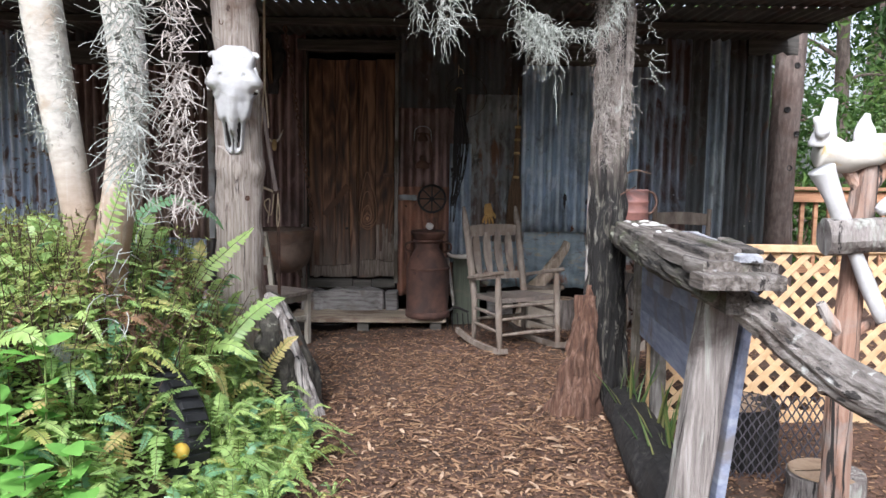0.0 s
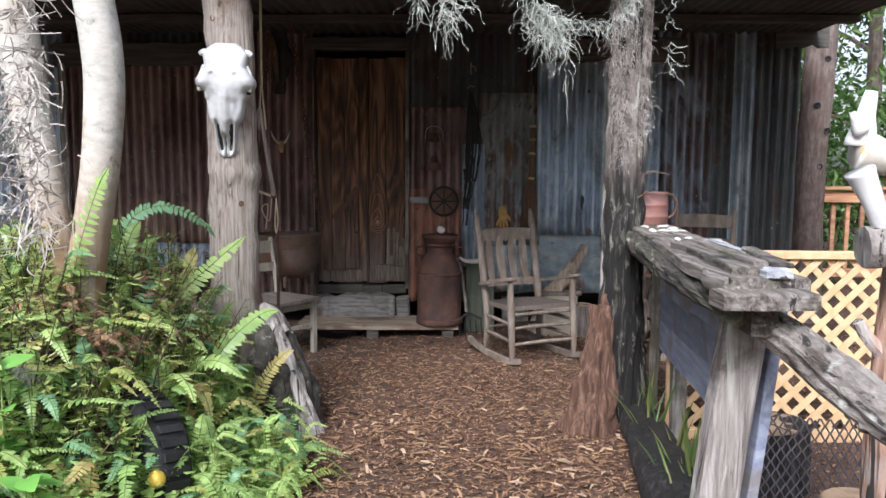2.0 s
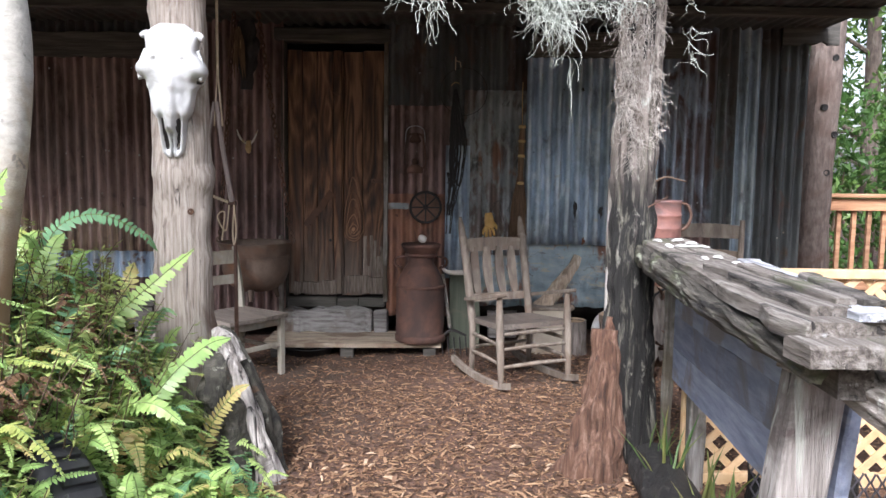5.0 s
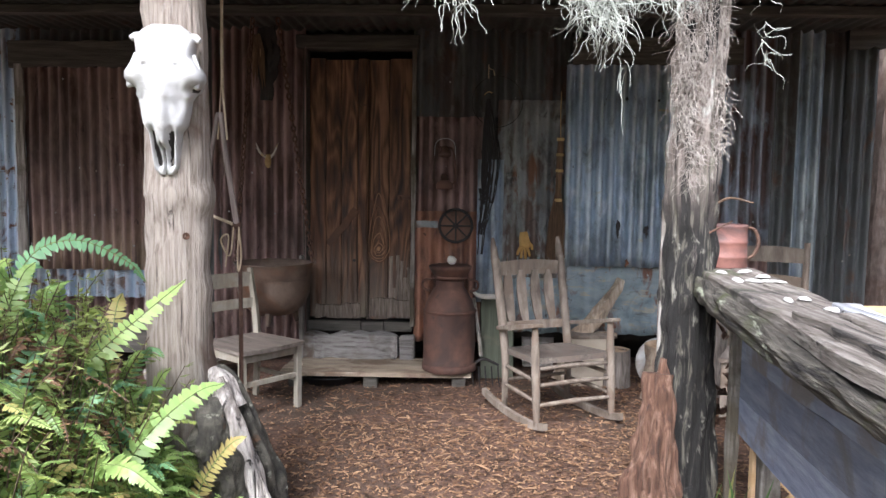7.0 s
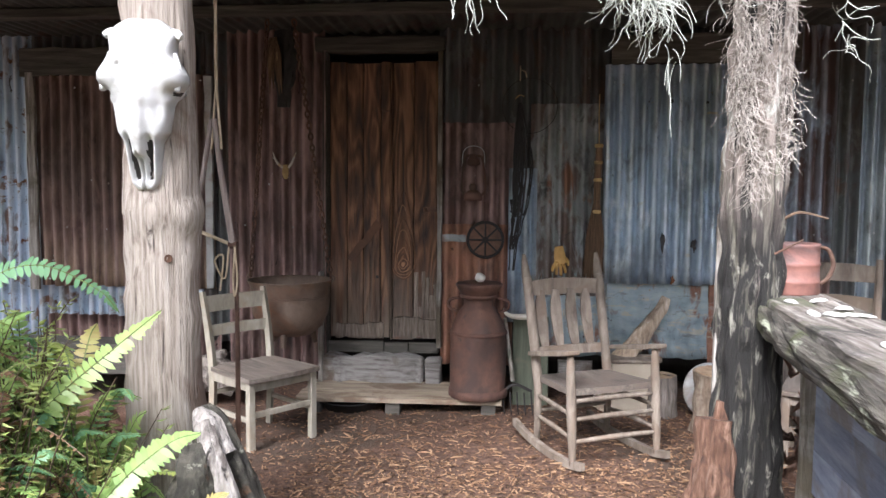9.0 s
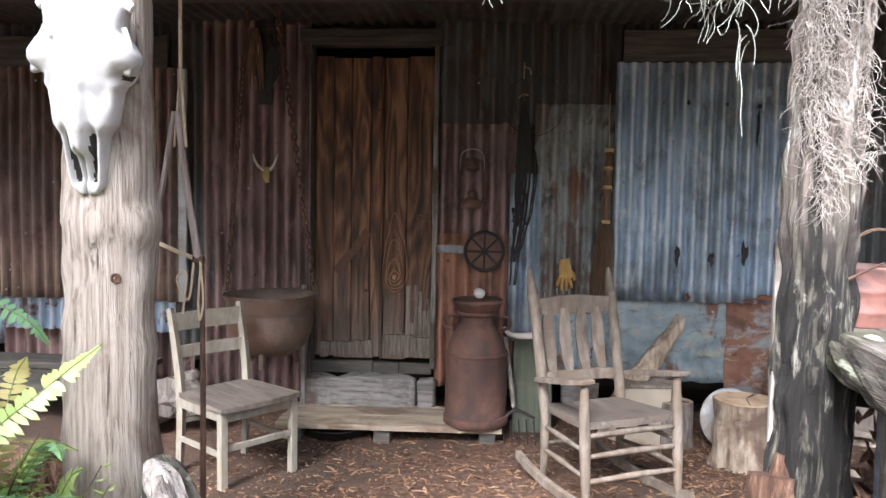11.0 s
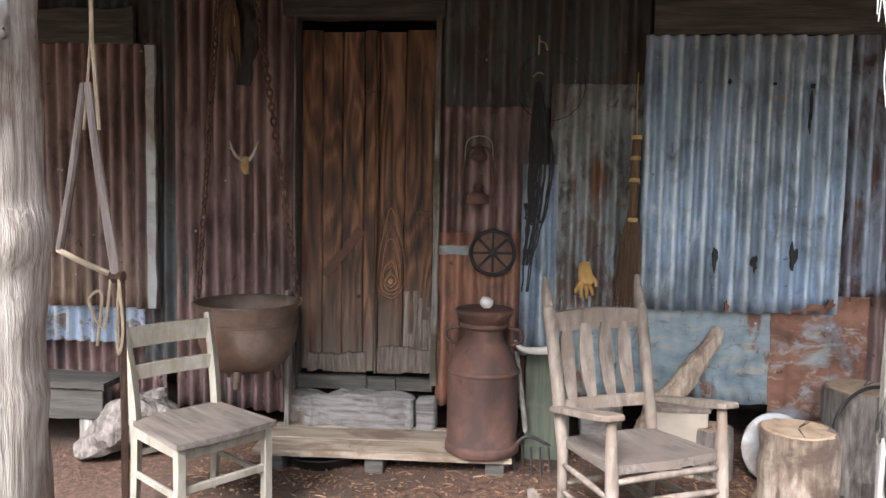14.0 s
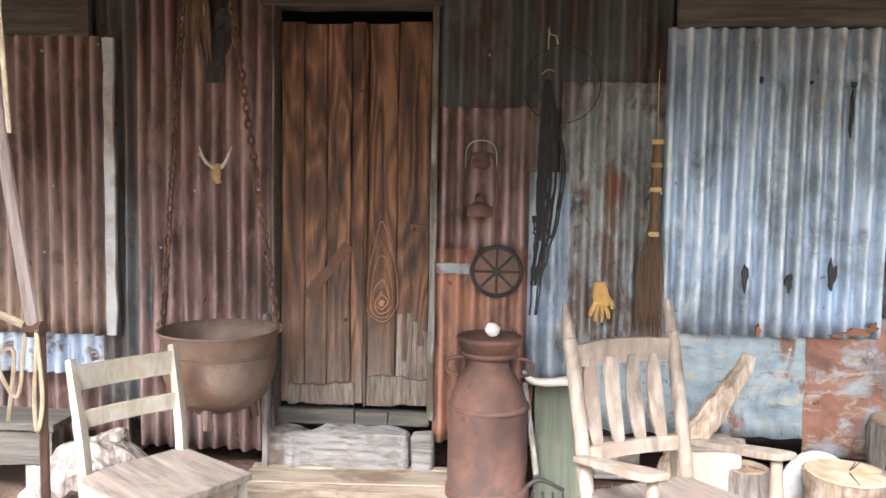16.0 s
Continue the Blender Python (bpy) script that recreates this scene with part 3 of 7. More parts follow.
PEEL_SHEET = mat("peeling_pale_blue_sheet", [(0.15, 0.205, 0.235), (0.235, 0.295, 0.325), (0.33, 0.385, 0.395)], 5, (1, 1, 2), rough=0.65, bump=0.25, metal=0.1, stain=(0.17, 0.085, 0.055), stain_scale=5.5, stain_at=(0.55, 0.66), stain_stretch=(1.6, 2, 0.9), second=(0.36, 0.34, 0.28), second_scale=10, second_at=(0.56, 0.66), second_stretch=(0.7, 1, 2.0), rand=0.05, layers=(((0.14, 0.15, 0.16), 11.0, (0.7, 1, 2.0), (0.58, 0.68)), GRIME, PITS))
PEEL_RUST = mat("peeling_rusty_sheet", [(0.13, 0.06, 0.042), (0.24, 0.115, 0.075), (0.30, 0.16, 0.11)], 5, (1, 1, 1.6), rough=0.75, bump=0.3, metal=0.1, stain=(0.33, 0.37, 0.38), stain_scale=5, stain_at=(0.55, 0.66), stain_stretch=(0.9, 1, 1.8), second=(0.30, 0.33, 0.37), second_scale=2, second_at=(0.58, 0.66), rand=0.05, layers=(((0.40, 0.37, 0.29), 10.0, (0.8, 1, 1.8), (0.57, 0.68)), GRIME, PITS))


# ---- ground ----
def axis_steps(lo, hi, step, far):
    fine = list(np.arange(lo, hi + 1e-6, step))
    out, d = [], step
    left, right = [], []
    a, b = lo, hi
    while d < far:
        d *= 1.7
        a, b = a - d, b + d
        left.insert(0, a)
        right.append(b)
    return left + fine + right


def ground_z(x, y):
    near = 1 / (1 + (max(0, abs(x) - 8) + max(0, abs(y - 4) - 8)) * 0.2)
    h = 0.022 * noise.noise(Vector((x * 1.6, y * 1.6, 0))) + 0.010 * noise.noise(Vector((x * 6, y * 6, 3)))
    dip = 0.045 * min(1.0, max(0.0, (y - 5.4) / 0.9))
    return h * near - 0.012 - dip


gx, gy = axis_steps(-4, 5, 0.09, 260), axis_steps(-1, 8, 0.09, 260)
gverts = [(x, y, ground_z(x, y)) for y in gy for x in gx]
gw = len(gx)
gfaces = [(j * gw + i, j * gw + i + 1, (j + 1) * gw + i + 1, (j + 1) * gw + i) for j in range(len(gy) - 1) for i in range(gw - 1)]
solid("ground", mesh_of("ground", gverts, gfaces, True), GROUND, "brown ground of shredded bark mulch and leaf litter", "ground", "structure")


def chips(name, count, spots, sizes, material, label, seed, lift=0.012, curl=0.0, slim=1.0):
    r = random.Random(seed)
    verts, faces = [], []
    for _ in range(count):
        x0, x1, y0, y1 = r.choice(spots)
        x, y = r.uniform(x0, x1), r.uniform(y0, y1)
        l, w, t = r.uniform(*sizes) / 2, r.uniform(0.10, 0.28), r.uniform(0.0015, 0.004)
        w = max(0.004 * slim, l * w * slim)
        m = Matrix.Translation((x, y, ground_z(x, y) + lift * r.uniform(0.1, 1.0))) @ Euler((r.gauss(0, 0.22), r.gauss(0, 0.18), r.uniform(0, 6.3))).to_matrix().to_4x4()
        k = len(verts)
        e, c = r.uniform(0.3, 1.0), curl * l
        for px, py, pz in ((-l, -w * e, 0), (l, -w * 0.5, 0), (l * 0.9, w * 0.6, 0), (-l * 0.9, w, 0), (-l, -w * e, t), (l, -w * 0.5, t), (l * 0.9, w * 0.6, t), (-l * 0.9, w, t), (0, -w * 1.1, t + c), (0, w * 1.1, t + c)):
            verts.append(m @ Vector((px, py, pz)))
        faces += [(k + 4, k + 8, k + 9, k + 7), (k + 8, k + 5, k + 6, k + 9), (k, k + 1, k + 5, k + 8, k + 4), (k + 1, k + 2, k + 6, k + 5), (k + 2, k + 3, k + 7, k + 9, k + 6), (k + 3, k, k + 4, k + 7)]
    return solid(name, mesh_of(name, verts, faces), material, label, name.replace("_", " "), "stuff")


CHIP_ISLE = CHIP.copy()
CHIP_ISLE.name = "bark_chip_mixed"
_n, _k = CHIP_ISLE.node_tree.nodes, CHIP_ISLE.node_tree.links
_g = _n.new("ShaderNodeNewGeometry")
_r = [n for n in _n if n.type == "VALTORGB"][0]
_k.new(_g.outputs["Random Per Island"], _r.inputs[0])
_r.color_ramp.elements[0].position, _r.color_ramp.elements[-1].position = 0.15, 0.99
LEAF_ISLE = DRY_LEAF.copy()
LEAF_ISLE.name = "dry_leaf_mixed"
_n, _k = LEAF_ISLE.node_tree.nodes, LEAF_ISLE.node_tree.links
_g = _n.new("ShaderNodeNewGeometry")
_r = [n for n in _n if n.type == "VALTORGB"][0]
_k.new(_g.outputs["Random Per Island"], _r.inputs[0])

chips("bark_mulch", 30000, [(-1.6, 1.5, 2.0, 7.0), (-0.9, 1.2, 2.0, 5.5), (1.0, 3.6, 2.0, 7.0)], (0.009, 0.036), CHIP_ISLE, "shredded red-brown bark mulch covering the porch floor", 3)
chips("pine_straw", 2200, [(-0.9, 1.3, 2.0, 6.5), (-0.8, 1.1, 2.0, 4.4)], (0.03, 0.08), CHIP_ISLE, "thin brown pine needles strewn over the mulch", 6, 0.018, 0.12, 0.22)
chips("coarse_bark", 500, [(-0.9, 1.3, 2.0, 6.3), (-0.8, 1.1, 2.0, 4.4)], (0.045, 0.085), CHIP_ISLE, "coarse dark bark pieces among the mulch", 7, 0.016, 0.1)
chips("leaf_litter", 480, [(-0.8, 1.1, 2.2, 4.4), (-0.8, 1.1, 2.0, 3.2)], (0.03, 0.08), LEAF_ISLE, "dry tan leaves fallen on the mulch", 4, 0.02, 0.25)

# ---- the shack's wall ----
WY = 7.0
wall = thing("wall_back", pose(0, WY, 0), "shack wall of patched rusty corrugated iron sheets", "wall", kind="structure")


def wall_part(name, bm, material, label="", smooth=False):
    return part(name, bm, material, wall, label, smooth)


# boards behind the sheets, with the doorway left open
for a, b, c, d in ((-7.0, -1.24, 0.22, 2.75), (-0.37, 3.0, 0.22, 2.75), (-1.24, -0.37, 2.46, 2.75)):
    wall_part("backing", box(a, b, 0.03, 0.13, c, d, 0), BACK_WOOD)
for a in (-5.5, -3.6, -2.2, 0.6, 1.95, 2.9):
    wall_part("pier", box(a - 0.12, a + 0.12, 0.06, 0.3, -0.03, 0.22, 0.01, 0.01), SILL_WOOD)
# added near-black board, stands in for the shade of the void under the wall
wall_part("underfloor_board", box(-7, 3, 0.6, 0.64, -0.05, 0.3, 0), BACK_WOOD)


def sheet(x0, x1, z0, z1, off, material, label="", pitch=0.080, amp=0.019, seed=1, ragged=0.006, lean=0.0, skew=0.0, flare=0.0):
    """A corrugated iron sheet with thickness, ragged ends and slight dents; off: how far it stands proud."""
    nx, nz = max(4, int((x1 - x0) / pitch * 8)), max(4, int((z1 - z0) / 0.09))
    front, back = [], []
    for j in range(nz + 1):
        v = j / nz
        for i in range(nx + 1):
            u = i / nx
            x = x0 + (x1 - x0) * u + skew * v
            z = z0 + (z1 - z0) * v
            if j == 0:
                z += ragged * noise.noise(Vector((x * 9, seed, 0))) * 2
            if j == nz:
                z += ragged * noise.noise(Vector((x * 7, seed + 9, 0)))
            if i in (0, nx):
                x += ragged * noise.noise(Vector((seed, z * 6, 2)))
            y = -off + amp * math.sin(2 * math.pi * x / pitch) + 0.012 * noise.noise(Vector((x * 1.7, z * 1.7, seed))) + lean * (1 - v) - flare * max(0, 0.25 - v) * 4
            front.append((x, y, z))
            back.append((x, y + 0.002, z))
    w = nx + 1
    faces = []
    n = len(front)
    for j in range(nz):
        for i in range(nx):
            a = j * w + i
            faces.append((a, a + 1, a + w + 1, a + w))
            faces.append((n + a, n + a + w, n + a + w + 1, n + a + 1))
    for i in range(nx):
        for a in (i, nz * w + i):
            faces.append((a, n + a, n + a + 1, a + 1))
    for j in range(nz):
        for a in (j * w, j * w + nx):
            faces.append((a, a + w, n + a + w, n + a))
    me = mesh_of("sheet", front + back, faces, True)
    me.materials.append(material)
    return part("sheet", me, material, wall, label)


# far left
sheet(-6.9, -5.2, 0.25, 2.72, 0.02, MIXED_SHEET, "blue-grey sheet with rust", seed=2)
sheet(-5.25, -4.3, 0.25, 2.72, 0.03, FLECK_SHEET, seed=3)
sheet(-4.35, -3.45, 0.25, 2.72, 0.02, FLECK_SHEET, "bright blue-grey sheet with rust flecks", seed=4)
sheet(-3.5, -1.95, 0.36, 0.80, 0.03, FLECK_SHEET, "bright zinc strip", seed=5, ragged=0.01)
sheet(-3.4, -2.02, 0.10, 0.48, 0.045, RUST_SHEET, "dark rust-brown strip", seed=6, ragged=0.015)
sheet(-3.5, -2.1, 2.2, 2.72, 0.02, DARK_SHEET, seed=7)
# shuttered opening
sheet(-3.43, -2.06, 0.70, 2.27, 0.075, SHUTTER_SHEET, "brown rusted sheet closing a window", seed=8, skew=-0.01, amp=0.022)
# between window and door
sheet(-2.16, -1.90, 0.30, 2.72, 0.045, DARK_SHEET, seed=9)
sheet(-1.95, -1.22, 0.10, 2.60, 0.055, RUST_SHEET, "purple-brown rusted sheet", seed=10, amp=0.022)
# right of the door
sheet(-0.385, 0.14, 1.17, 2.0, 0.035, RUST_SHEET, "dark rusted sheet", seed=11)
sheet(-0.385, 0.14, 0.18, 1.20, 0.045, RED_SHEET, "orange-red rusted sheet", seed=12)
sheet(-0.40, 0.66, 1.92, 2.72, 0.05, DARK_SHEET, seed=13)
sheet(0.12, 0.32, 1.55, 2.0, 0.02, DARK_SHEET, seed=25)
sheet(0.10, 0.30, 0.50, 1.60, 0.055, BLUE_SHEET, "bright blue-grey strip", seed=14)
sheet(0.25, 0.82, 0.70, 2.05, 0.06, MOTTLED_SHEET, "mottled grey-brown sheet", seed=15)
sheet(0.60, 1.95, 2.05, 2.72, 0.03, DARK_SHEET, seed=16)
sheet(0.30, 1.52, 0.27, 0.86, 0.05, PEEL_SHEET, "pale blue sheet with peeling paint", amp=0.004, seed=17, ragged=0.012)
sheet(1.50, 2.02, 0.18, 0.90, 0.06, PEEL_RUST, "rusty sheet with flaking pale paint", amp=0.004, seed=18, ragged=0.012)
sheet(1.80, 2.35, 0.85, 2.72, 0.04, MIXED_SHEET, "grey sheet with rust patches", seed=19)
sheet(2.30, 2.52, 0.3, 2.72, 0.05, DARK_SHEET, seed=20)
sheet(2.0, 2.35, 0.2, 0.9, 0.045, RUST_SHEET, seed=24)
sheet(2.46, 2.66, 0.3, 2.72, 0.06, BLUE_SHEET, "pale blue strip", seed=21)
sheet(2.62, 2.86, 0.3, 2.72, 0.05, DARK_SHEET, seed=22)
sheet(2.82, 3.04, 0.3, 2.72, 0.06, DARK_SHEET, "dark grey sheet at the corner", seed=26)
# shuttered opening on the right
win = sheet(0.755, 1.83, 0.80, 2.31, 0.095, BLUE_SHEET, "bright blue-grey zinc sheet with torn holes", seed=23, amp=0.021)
hole_spots = ((1.165, 1.10, 0.016, 0.075), (1.375, 1.075, 0.018, 0.05), (1.58, 1.115, 0.02, 0.085), (1.20, 2.06, 0.014, 0.016), (1.44, 2.05, 0.010, 0.012), (1.63, 1.90, 0.008, 0.10), (1.635, 2.04, 0.012, 0.016))


def tear(cx, cz, rx, rz, seed):
    r = random.Random(seed)
    bm = bmesh.new()
    k = 13
    ring = []
    for i in range(k):
        w = 2 * math.pi * i / k
        s = r.uniform(0.45, 1.25)
        ring.append((cx + rx * s * math.cos(w), cz + rz * s * math.sin(w)))
    lo = [bm.verts.new((x, -0.121, z)) for x, z in ring]
    hi = [bm.verts.new((x, -0.107, z)) for x, z in ring]
    bm.faces.new(lo)
    bm.faces.new(list(reversed(hi)))
    for i in range(k):
        bm.faces.new((lo[i], lo[(i + 1) % k], hi[(i + 1) % k], hi[i]))
    return bm


for i, (cx, cz, rx, rz) in enumerate(hole_spots):
    wall_part("torn_hole", tear(cx, cz, rx, rz, i), NET, "dark torn hole in the zinc")
RUST_PATCH = mat("rust_patch", [RUST, (0.20, 0.09, 0.05)], 12, rough=0.85, rand=0.2)
for cx, cz, rx, rz in ((1.72, 0.835, 0.07, 0.02), (1.79, 0.86, 0.025, 0.03), (1.24, 0.83, 0.015, 0.03), (1.62, 0.815, 0.04, 0.012)):
    wall_part("rust_flake", moved(tear(cx, cz, rx, rz, int(cx * 100)), pose(0, 0.002, 0)), RUST_PATCH)
# boards over and beside the openings
wall_part("board", moved(plank(1.25, 0.20, 0.03, 3), pose(1.42, -0.085, 2.415, 90, 0, 0)), BEAM_WOOD, "weathered board over the zinc shutter")
wall_part("board", moved(plank(1.35, 0.20, 0.03, 4, 0.012), pose(-2.86, -0.09, 2.37, 90, 0, 0)), BEAM_WOOD, "weathered board over the brown shutter")
wall_part("board", moved(plank(1.62, 0.07, 0.025, 5), pose(-3.46, -0.095, 1.48, 90, -90, 0)), GREY_WOOD, "pale batten beside the shutter")
wall_part("board", moved(plank(1.55, 0.055, 0.02, 6), pose(-2.085, -0.098, 1.48, 90, -90, 0)), TIN_GREY, "bright bent edge of the shutter")
# nail heads
for i in range(60):
    x, z = rnd(-3.4, 2.9), random.choice((0.9, 1.5, 2.2, 0.75, 1.15)) + rnd(-0.03, 0.03)
    if -1.25 < x < -0.35:
        continue
    wall_part("nail_head", moved(lathe([(0.006, 0), (0.008, 0.004), (0.003, 0.006)], 6), pose(x, -0.085 if not 0.7 < x < 1.85 else -0.108, z, 90, 0, 0)), TIN_GREY)
# small tin strip beside the door
wall_part("tin_patch", box(-0.37, -0.20, -0.066, -0.060, 1.075, 1.125, 0.001, 0.003, 5), MOTTLED_SHEET, "small bent tin strip")

# unseen walls and floor, added to close the shack so its inside stays dark
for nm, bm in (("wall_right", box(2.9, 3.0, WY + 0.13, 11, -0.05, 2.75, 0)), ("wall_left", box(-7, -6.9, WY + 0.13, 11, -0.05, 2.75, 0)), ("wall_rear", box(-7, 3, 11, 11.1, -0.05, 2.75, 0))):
    solid(nm, bm, BACK_WOOD, "unseen dark wall added to close the shack", "wall", "structure")
solid("floor", box(-6.9, 2.9, WY + 0.13, 11, 0.18, 0.24, 0), BACK_WOOD, "unseen dark floor added to close the shack", "floor", "structure")

# ---- door ----
door = thing("door_1", pose(0, WY, 0), "closed brown plank door of weathered grooved pine", "door", kind="structure")
edges = (-1.215, -1.085, -0.965, -0.835, -0.765, -0.745, -0.59, -0.415)
for i, (a, b) in enumerate(zip(edges, edges[1:])):
    w = b - a - 0.005
    low = 0.335 + (0.0 if i % 3 else 0.012)
    bm = moved(plank(2.02, w, 0.028 if i != 4 else 0.045, 20 + i, 0.003, 16), pose((a + b) / 2, 0.045 - (0.012 if i == 4 else 0), low + 1.01, 90, -90, 0))
    part("plank", bm, DOOR_WOOD, door)
part("bottom_rail", moved(plank(0.36, 0.11, 0.02, 31, 0.012), pose(-0.99, 0.018, 0.40, 90, 0, 0)), DOOR_LOW, door, "grey rotted lower rail")
part("bottom_rail", moved(plank(0.32, 0.14, 0.02, 32, 0.012), pose(-0.58, 0.018, 0.43, 90, 0, 0)), DOOR_LOW, door, "grey rotted lower rail")
for k in range(6):
    h = rnd(0.22, 0.52)
    part("rotten_sliver", moved(plank(h, 0.026, 0.012, 340 + k, 0.005, 8), pose(-0.57 + 0.0285 * k, 0.027, 0.36 + h / 2, 90, -90, 0)), DOOR_LOW, door, "grey rotted splinter of the door's foot")
# the big knot with its flame of grain rings
KNOT = mat("dark_knot", [(0.060, 0.026, 0.013), (0.14, 0.064, 0.032)], 8, rough=0.7, bump=0.5, rand=0)
PALE_GRAIN = mat("pale_grain_ridge", [(0.22, 0.115, 0.060), (0.36, 0.20, 0.11)], 9, (3, 3, 0.6), rough=0.7, bump=0.5, rand=0.15)
for k in range(9):
    a, rise = 0.020 + 0.0085 * k, 0.025 + 0.012 * k * k * 0.55 + 0.012 * k
    pts = [(-0.667 + a * math.cos(w) * (1.0 if math.sin(w) < 0 else 1 - 0.35 * math.sin(w) ** 2) + 0.006 * math.sin(3 * w + k), 0.029, 0.90 + (0.028 + 0.011 * k if math.sin(w) < 0 else rise) * math.sin(w)) for w in np.linspace(0, 2 * math.pi, 40)]
    part("knot_ring", tube(pts, 0.0036, 4), PALE_GRAIN if k % 2 else KNOT, door)
part("knot", moved(lathe([(0.020, 0), (0.018, 0.005), (0.006, 0.008)], 12), pose(-0.667, 0.033, 0.895, 90, 0, 0)), PALE_GRAIN, door)
part("brace_mark", moved(plank(0.36, 0.05, 0.008, 33, 0.01), pose(-0.955, 0.028, 1.06, 90, -52, 0)), KNOT, door, "diagonal worn strip")
part("latch", joined(box(-0.52, -0.42, 0.012, 0.024, 1.285, 1.32, 0.003), moved(lathe([(0.012, 0), (0.012, 0.02), (0.005, 0.026)], 10), pose(-0.50, 0.012, 1.30, 90, 0, 0))), IRON, door, "rusty iron latch")
ring = [(-0.79 + 0.05 * math.cos(w), 0.02, 2.04 + 0.03 * math.sin(w)) for w in np.linspace(math.pi, 2 * math.pi, 12)]
part("pull_ring", tube(ring, 0.005, 6), IRON, door, "iron ring pull")
part("keyhole", moved(lathe([(0.012, 0), (0.012, 0.004), (0.006, 0.005)], 8), pose(-0.86, 0.026, 0.80, 90, 0, 0)), NET, door)
frame_1 = thing("door_frame", pose(0, WY, 0), "rough wooden frame round the plank door", "door frame", kind="structure")
part("jamb", box(-0.408, -0.375, -0.075, 0.05, 0.30, 2.47, 0.004, 0.003, 8), GREY_WOOD, frame_1, "pale thin jamb")
part("jamb", box(-1.245, -1.215, -0.06, 0.05, 0.10, 2.47, 0.004, 0.003, 8), BEAM_WOOD, frame_1)
part("lintel", box(-1.30, -0.36, -0.08, 0.05, 2.42, 2.53, 0.01, 0.006, 6), BEAM_WOOD, frame_1, "brown lintel board")
part("step_board", box(-1.22, -0.80, -0.03, 0.02, 0.245, 0.325, 0.005, 0.003), BEAM_WOOD, frame_1)
part("step_board", box(-0.795, -0.62, -0.03, 0.02, 0.245, 0.32, 0.005, 0.003), BEAM_WOOD, frame_1)
part("step_board", box(-0.615, -0.40, -0.03, 0.02, 0.25, 0.325, 0.005, 0.003), BEAM_WOOD, frame_1)
part("sill_log", box(-1.25, -0.49, -0.14, -0.02, 0.04, 0.235, 0.015, 0.012, 9), SILL_WOOD, frame_1, "bleached split sill log")
part("sill_block", box(-0.48, -0.37, -0.13, -0.02, 0.04, 0.23, 0.012, 0.008), SILL_WOOD, frame_1, "bleached sill block")
part("side_post", box(-1.26, -1.23, -0.16, -0.09, 0.02, 0.85, 0.006, 0.004, 4), GREY_WOOD, frame_1)

# ---- platform ----
platform = thing("door_step", pose(-0.62, 6.67, 0, 0, 0, 2.5), "low pale plank step in front of the door", "step")
part("board", moved(plank(1.38, 0.21, 0.032, 41, 0.004), pose(0.0, -0.115, 0.034)), PLATFORM_WOOD, platform)
part("board", moved(plank(1.36, 0.20, 0.032, 42, 0.004), pose(0.0, 0.095, 0.034)), PLATFORM_WOOD, platform)
part("board", moved(plank(1.36, 0.06, 0.032, 43, 0.004), pose(0.0, 0.23, 0.034)), PLATFORM_WOOD, platform)
for x in (-0.58, -0.04, 0.60):
    part("bearer", box(x - 0.05, x + 0.05, -0.20, 0.25, -0.09, 0.017, 0.006, 0.004), BEAM_WOOD, platform)
tub = thing("pan", pose(-0.97, 6.62, -0.075), "black iron pan pushed under the step", "pan")
part("bowl", lathe([(0.10, 0.0), (0.17, 0.01), (0.20, 0.075), (0.21, 0.078), (0.19, 0.06), (0.15, 0.02)], 20), DARK_IRON, tub, smooth=True)

# ---- porch roof ----
roof = thing("porch_roof", pose(0, 0, 0), "dark corrugated iron porch roof on rough beams", "roof", kind="structure")


def roof_sheet(x0, x1, y0, y1, z, seed):
    pitch, nx, ny = 0.09, int((x1 - x0) / 0.09 * 6), 14
    top, bot = [], []
    for j in range(ny + 1):
        for i in range(nx + 1):
            x, y = x0 + (x1 - x0) * i / nx, y0 + (y1 - y0) * j / ny
            h = z + 0.012 * math.sin(2 * math.pi * x / pitch) + 0.012 * noise.noise(Vector((x, y, seed)))
            top.append((x, y, h + 0.003))
            bot.append((x, y, h))
    w, n = nx + 1, len(top)
    faces = []
    for j in range(ny):
        for i in range(nx):
            a = j * w + i
            faces += [(a, a + 1, a + w + 1, a + w), (n + a, n + a + w, n + a + w + 1, n + a + 1)]
    for i in range(nx):
        for a in (i, ny * w + i):
            faces.append((a, n + a, n + a + 1, a + 1))
    for j in range(ny):
        for a in (j * w, j * w + nx):
            faces.append((a, a + w, n + a + w, n + a))
    part("roof_sheet", mesh_of("roof_sheet", top + bot, faces, True), ROOF_SHEET, roof)


for i, x in enumerate(np.arange(-5.2, 3.0, 0.92)):
    roof_sheet(x, min(x + 0.97, 3.12), 3.75, 5.7, 2.585 + 0.004 * (i % 2), i)
    roof_sheet(x, min(x + 0.97, 3.12), 5.6, 7.2, 2.57 + 0.004 * (i % 2), i + 40)
for y, z in ((6.15, 2.53), (5.1, 2.545), (4.35, 2.52), (3.85, 2.545)):
    part("purlin", moved(plank(8.2, 0.09, 0.06, int(y * 10), 0.008, 30), pose(-1.0, y, z)), BEAM_WOOD, roof)
part("wall_plate", moved(plank(10.1, 0.10, 0.06, 77, 0.008, 30), pose(-1.95, 6.90, 2.62)), BEAM_WOOD, roof)
part("corner_flashing", moved(plank(0.45, 0.16, 0.02, 78, 0.03), pose(3.0, 6.85, 2.52, 90, 0, 0)), BEAM_WOOD, roof)
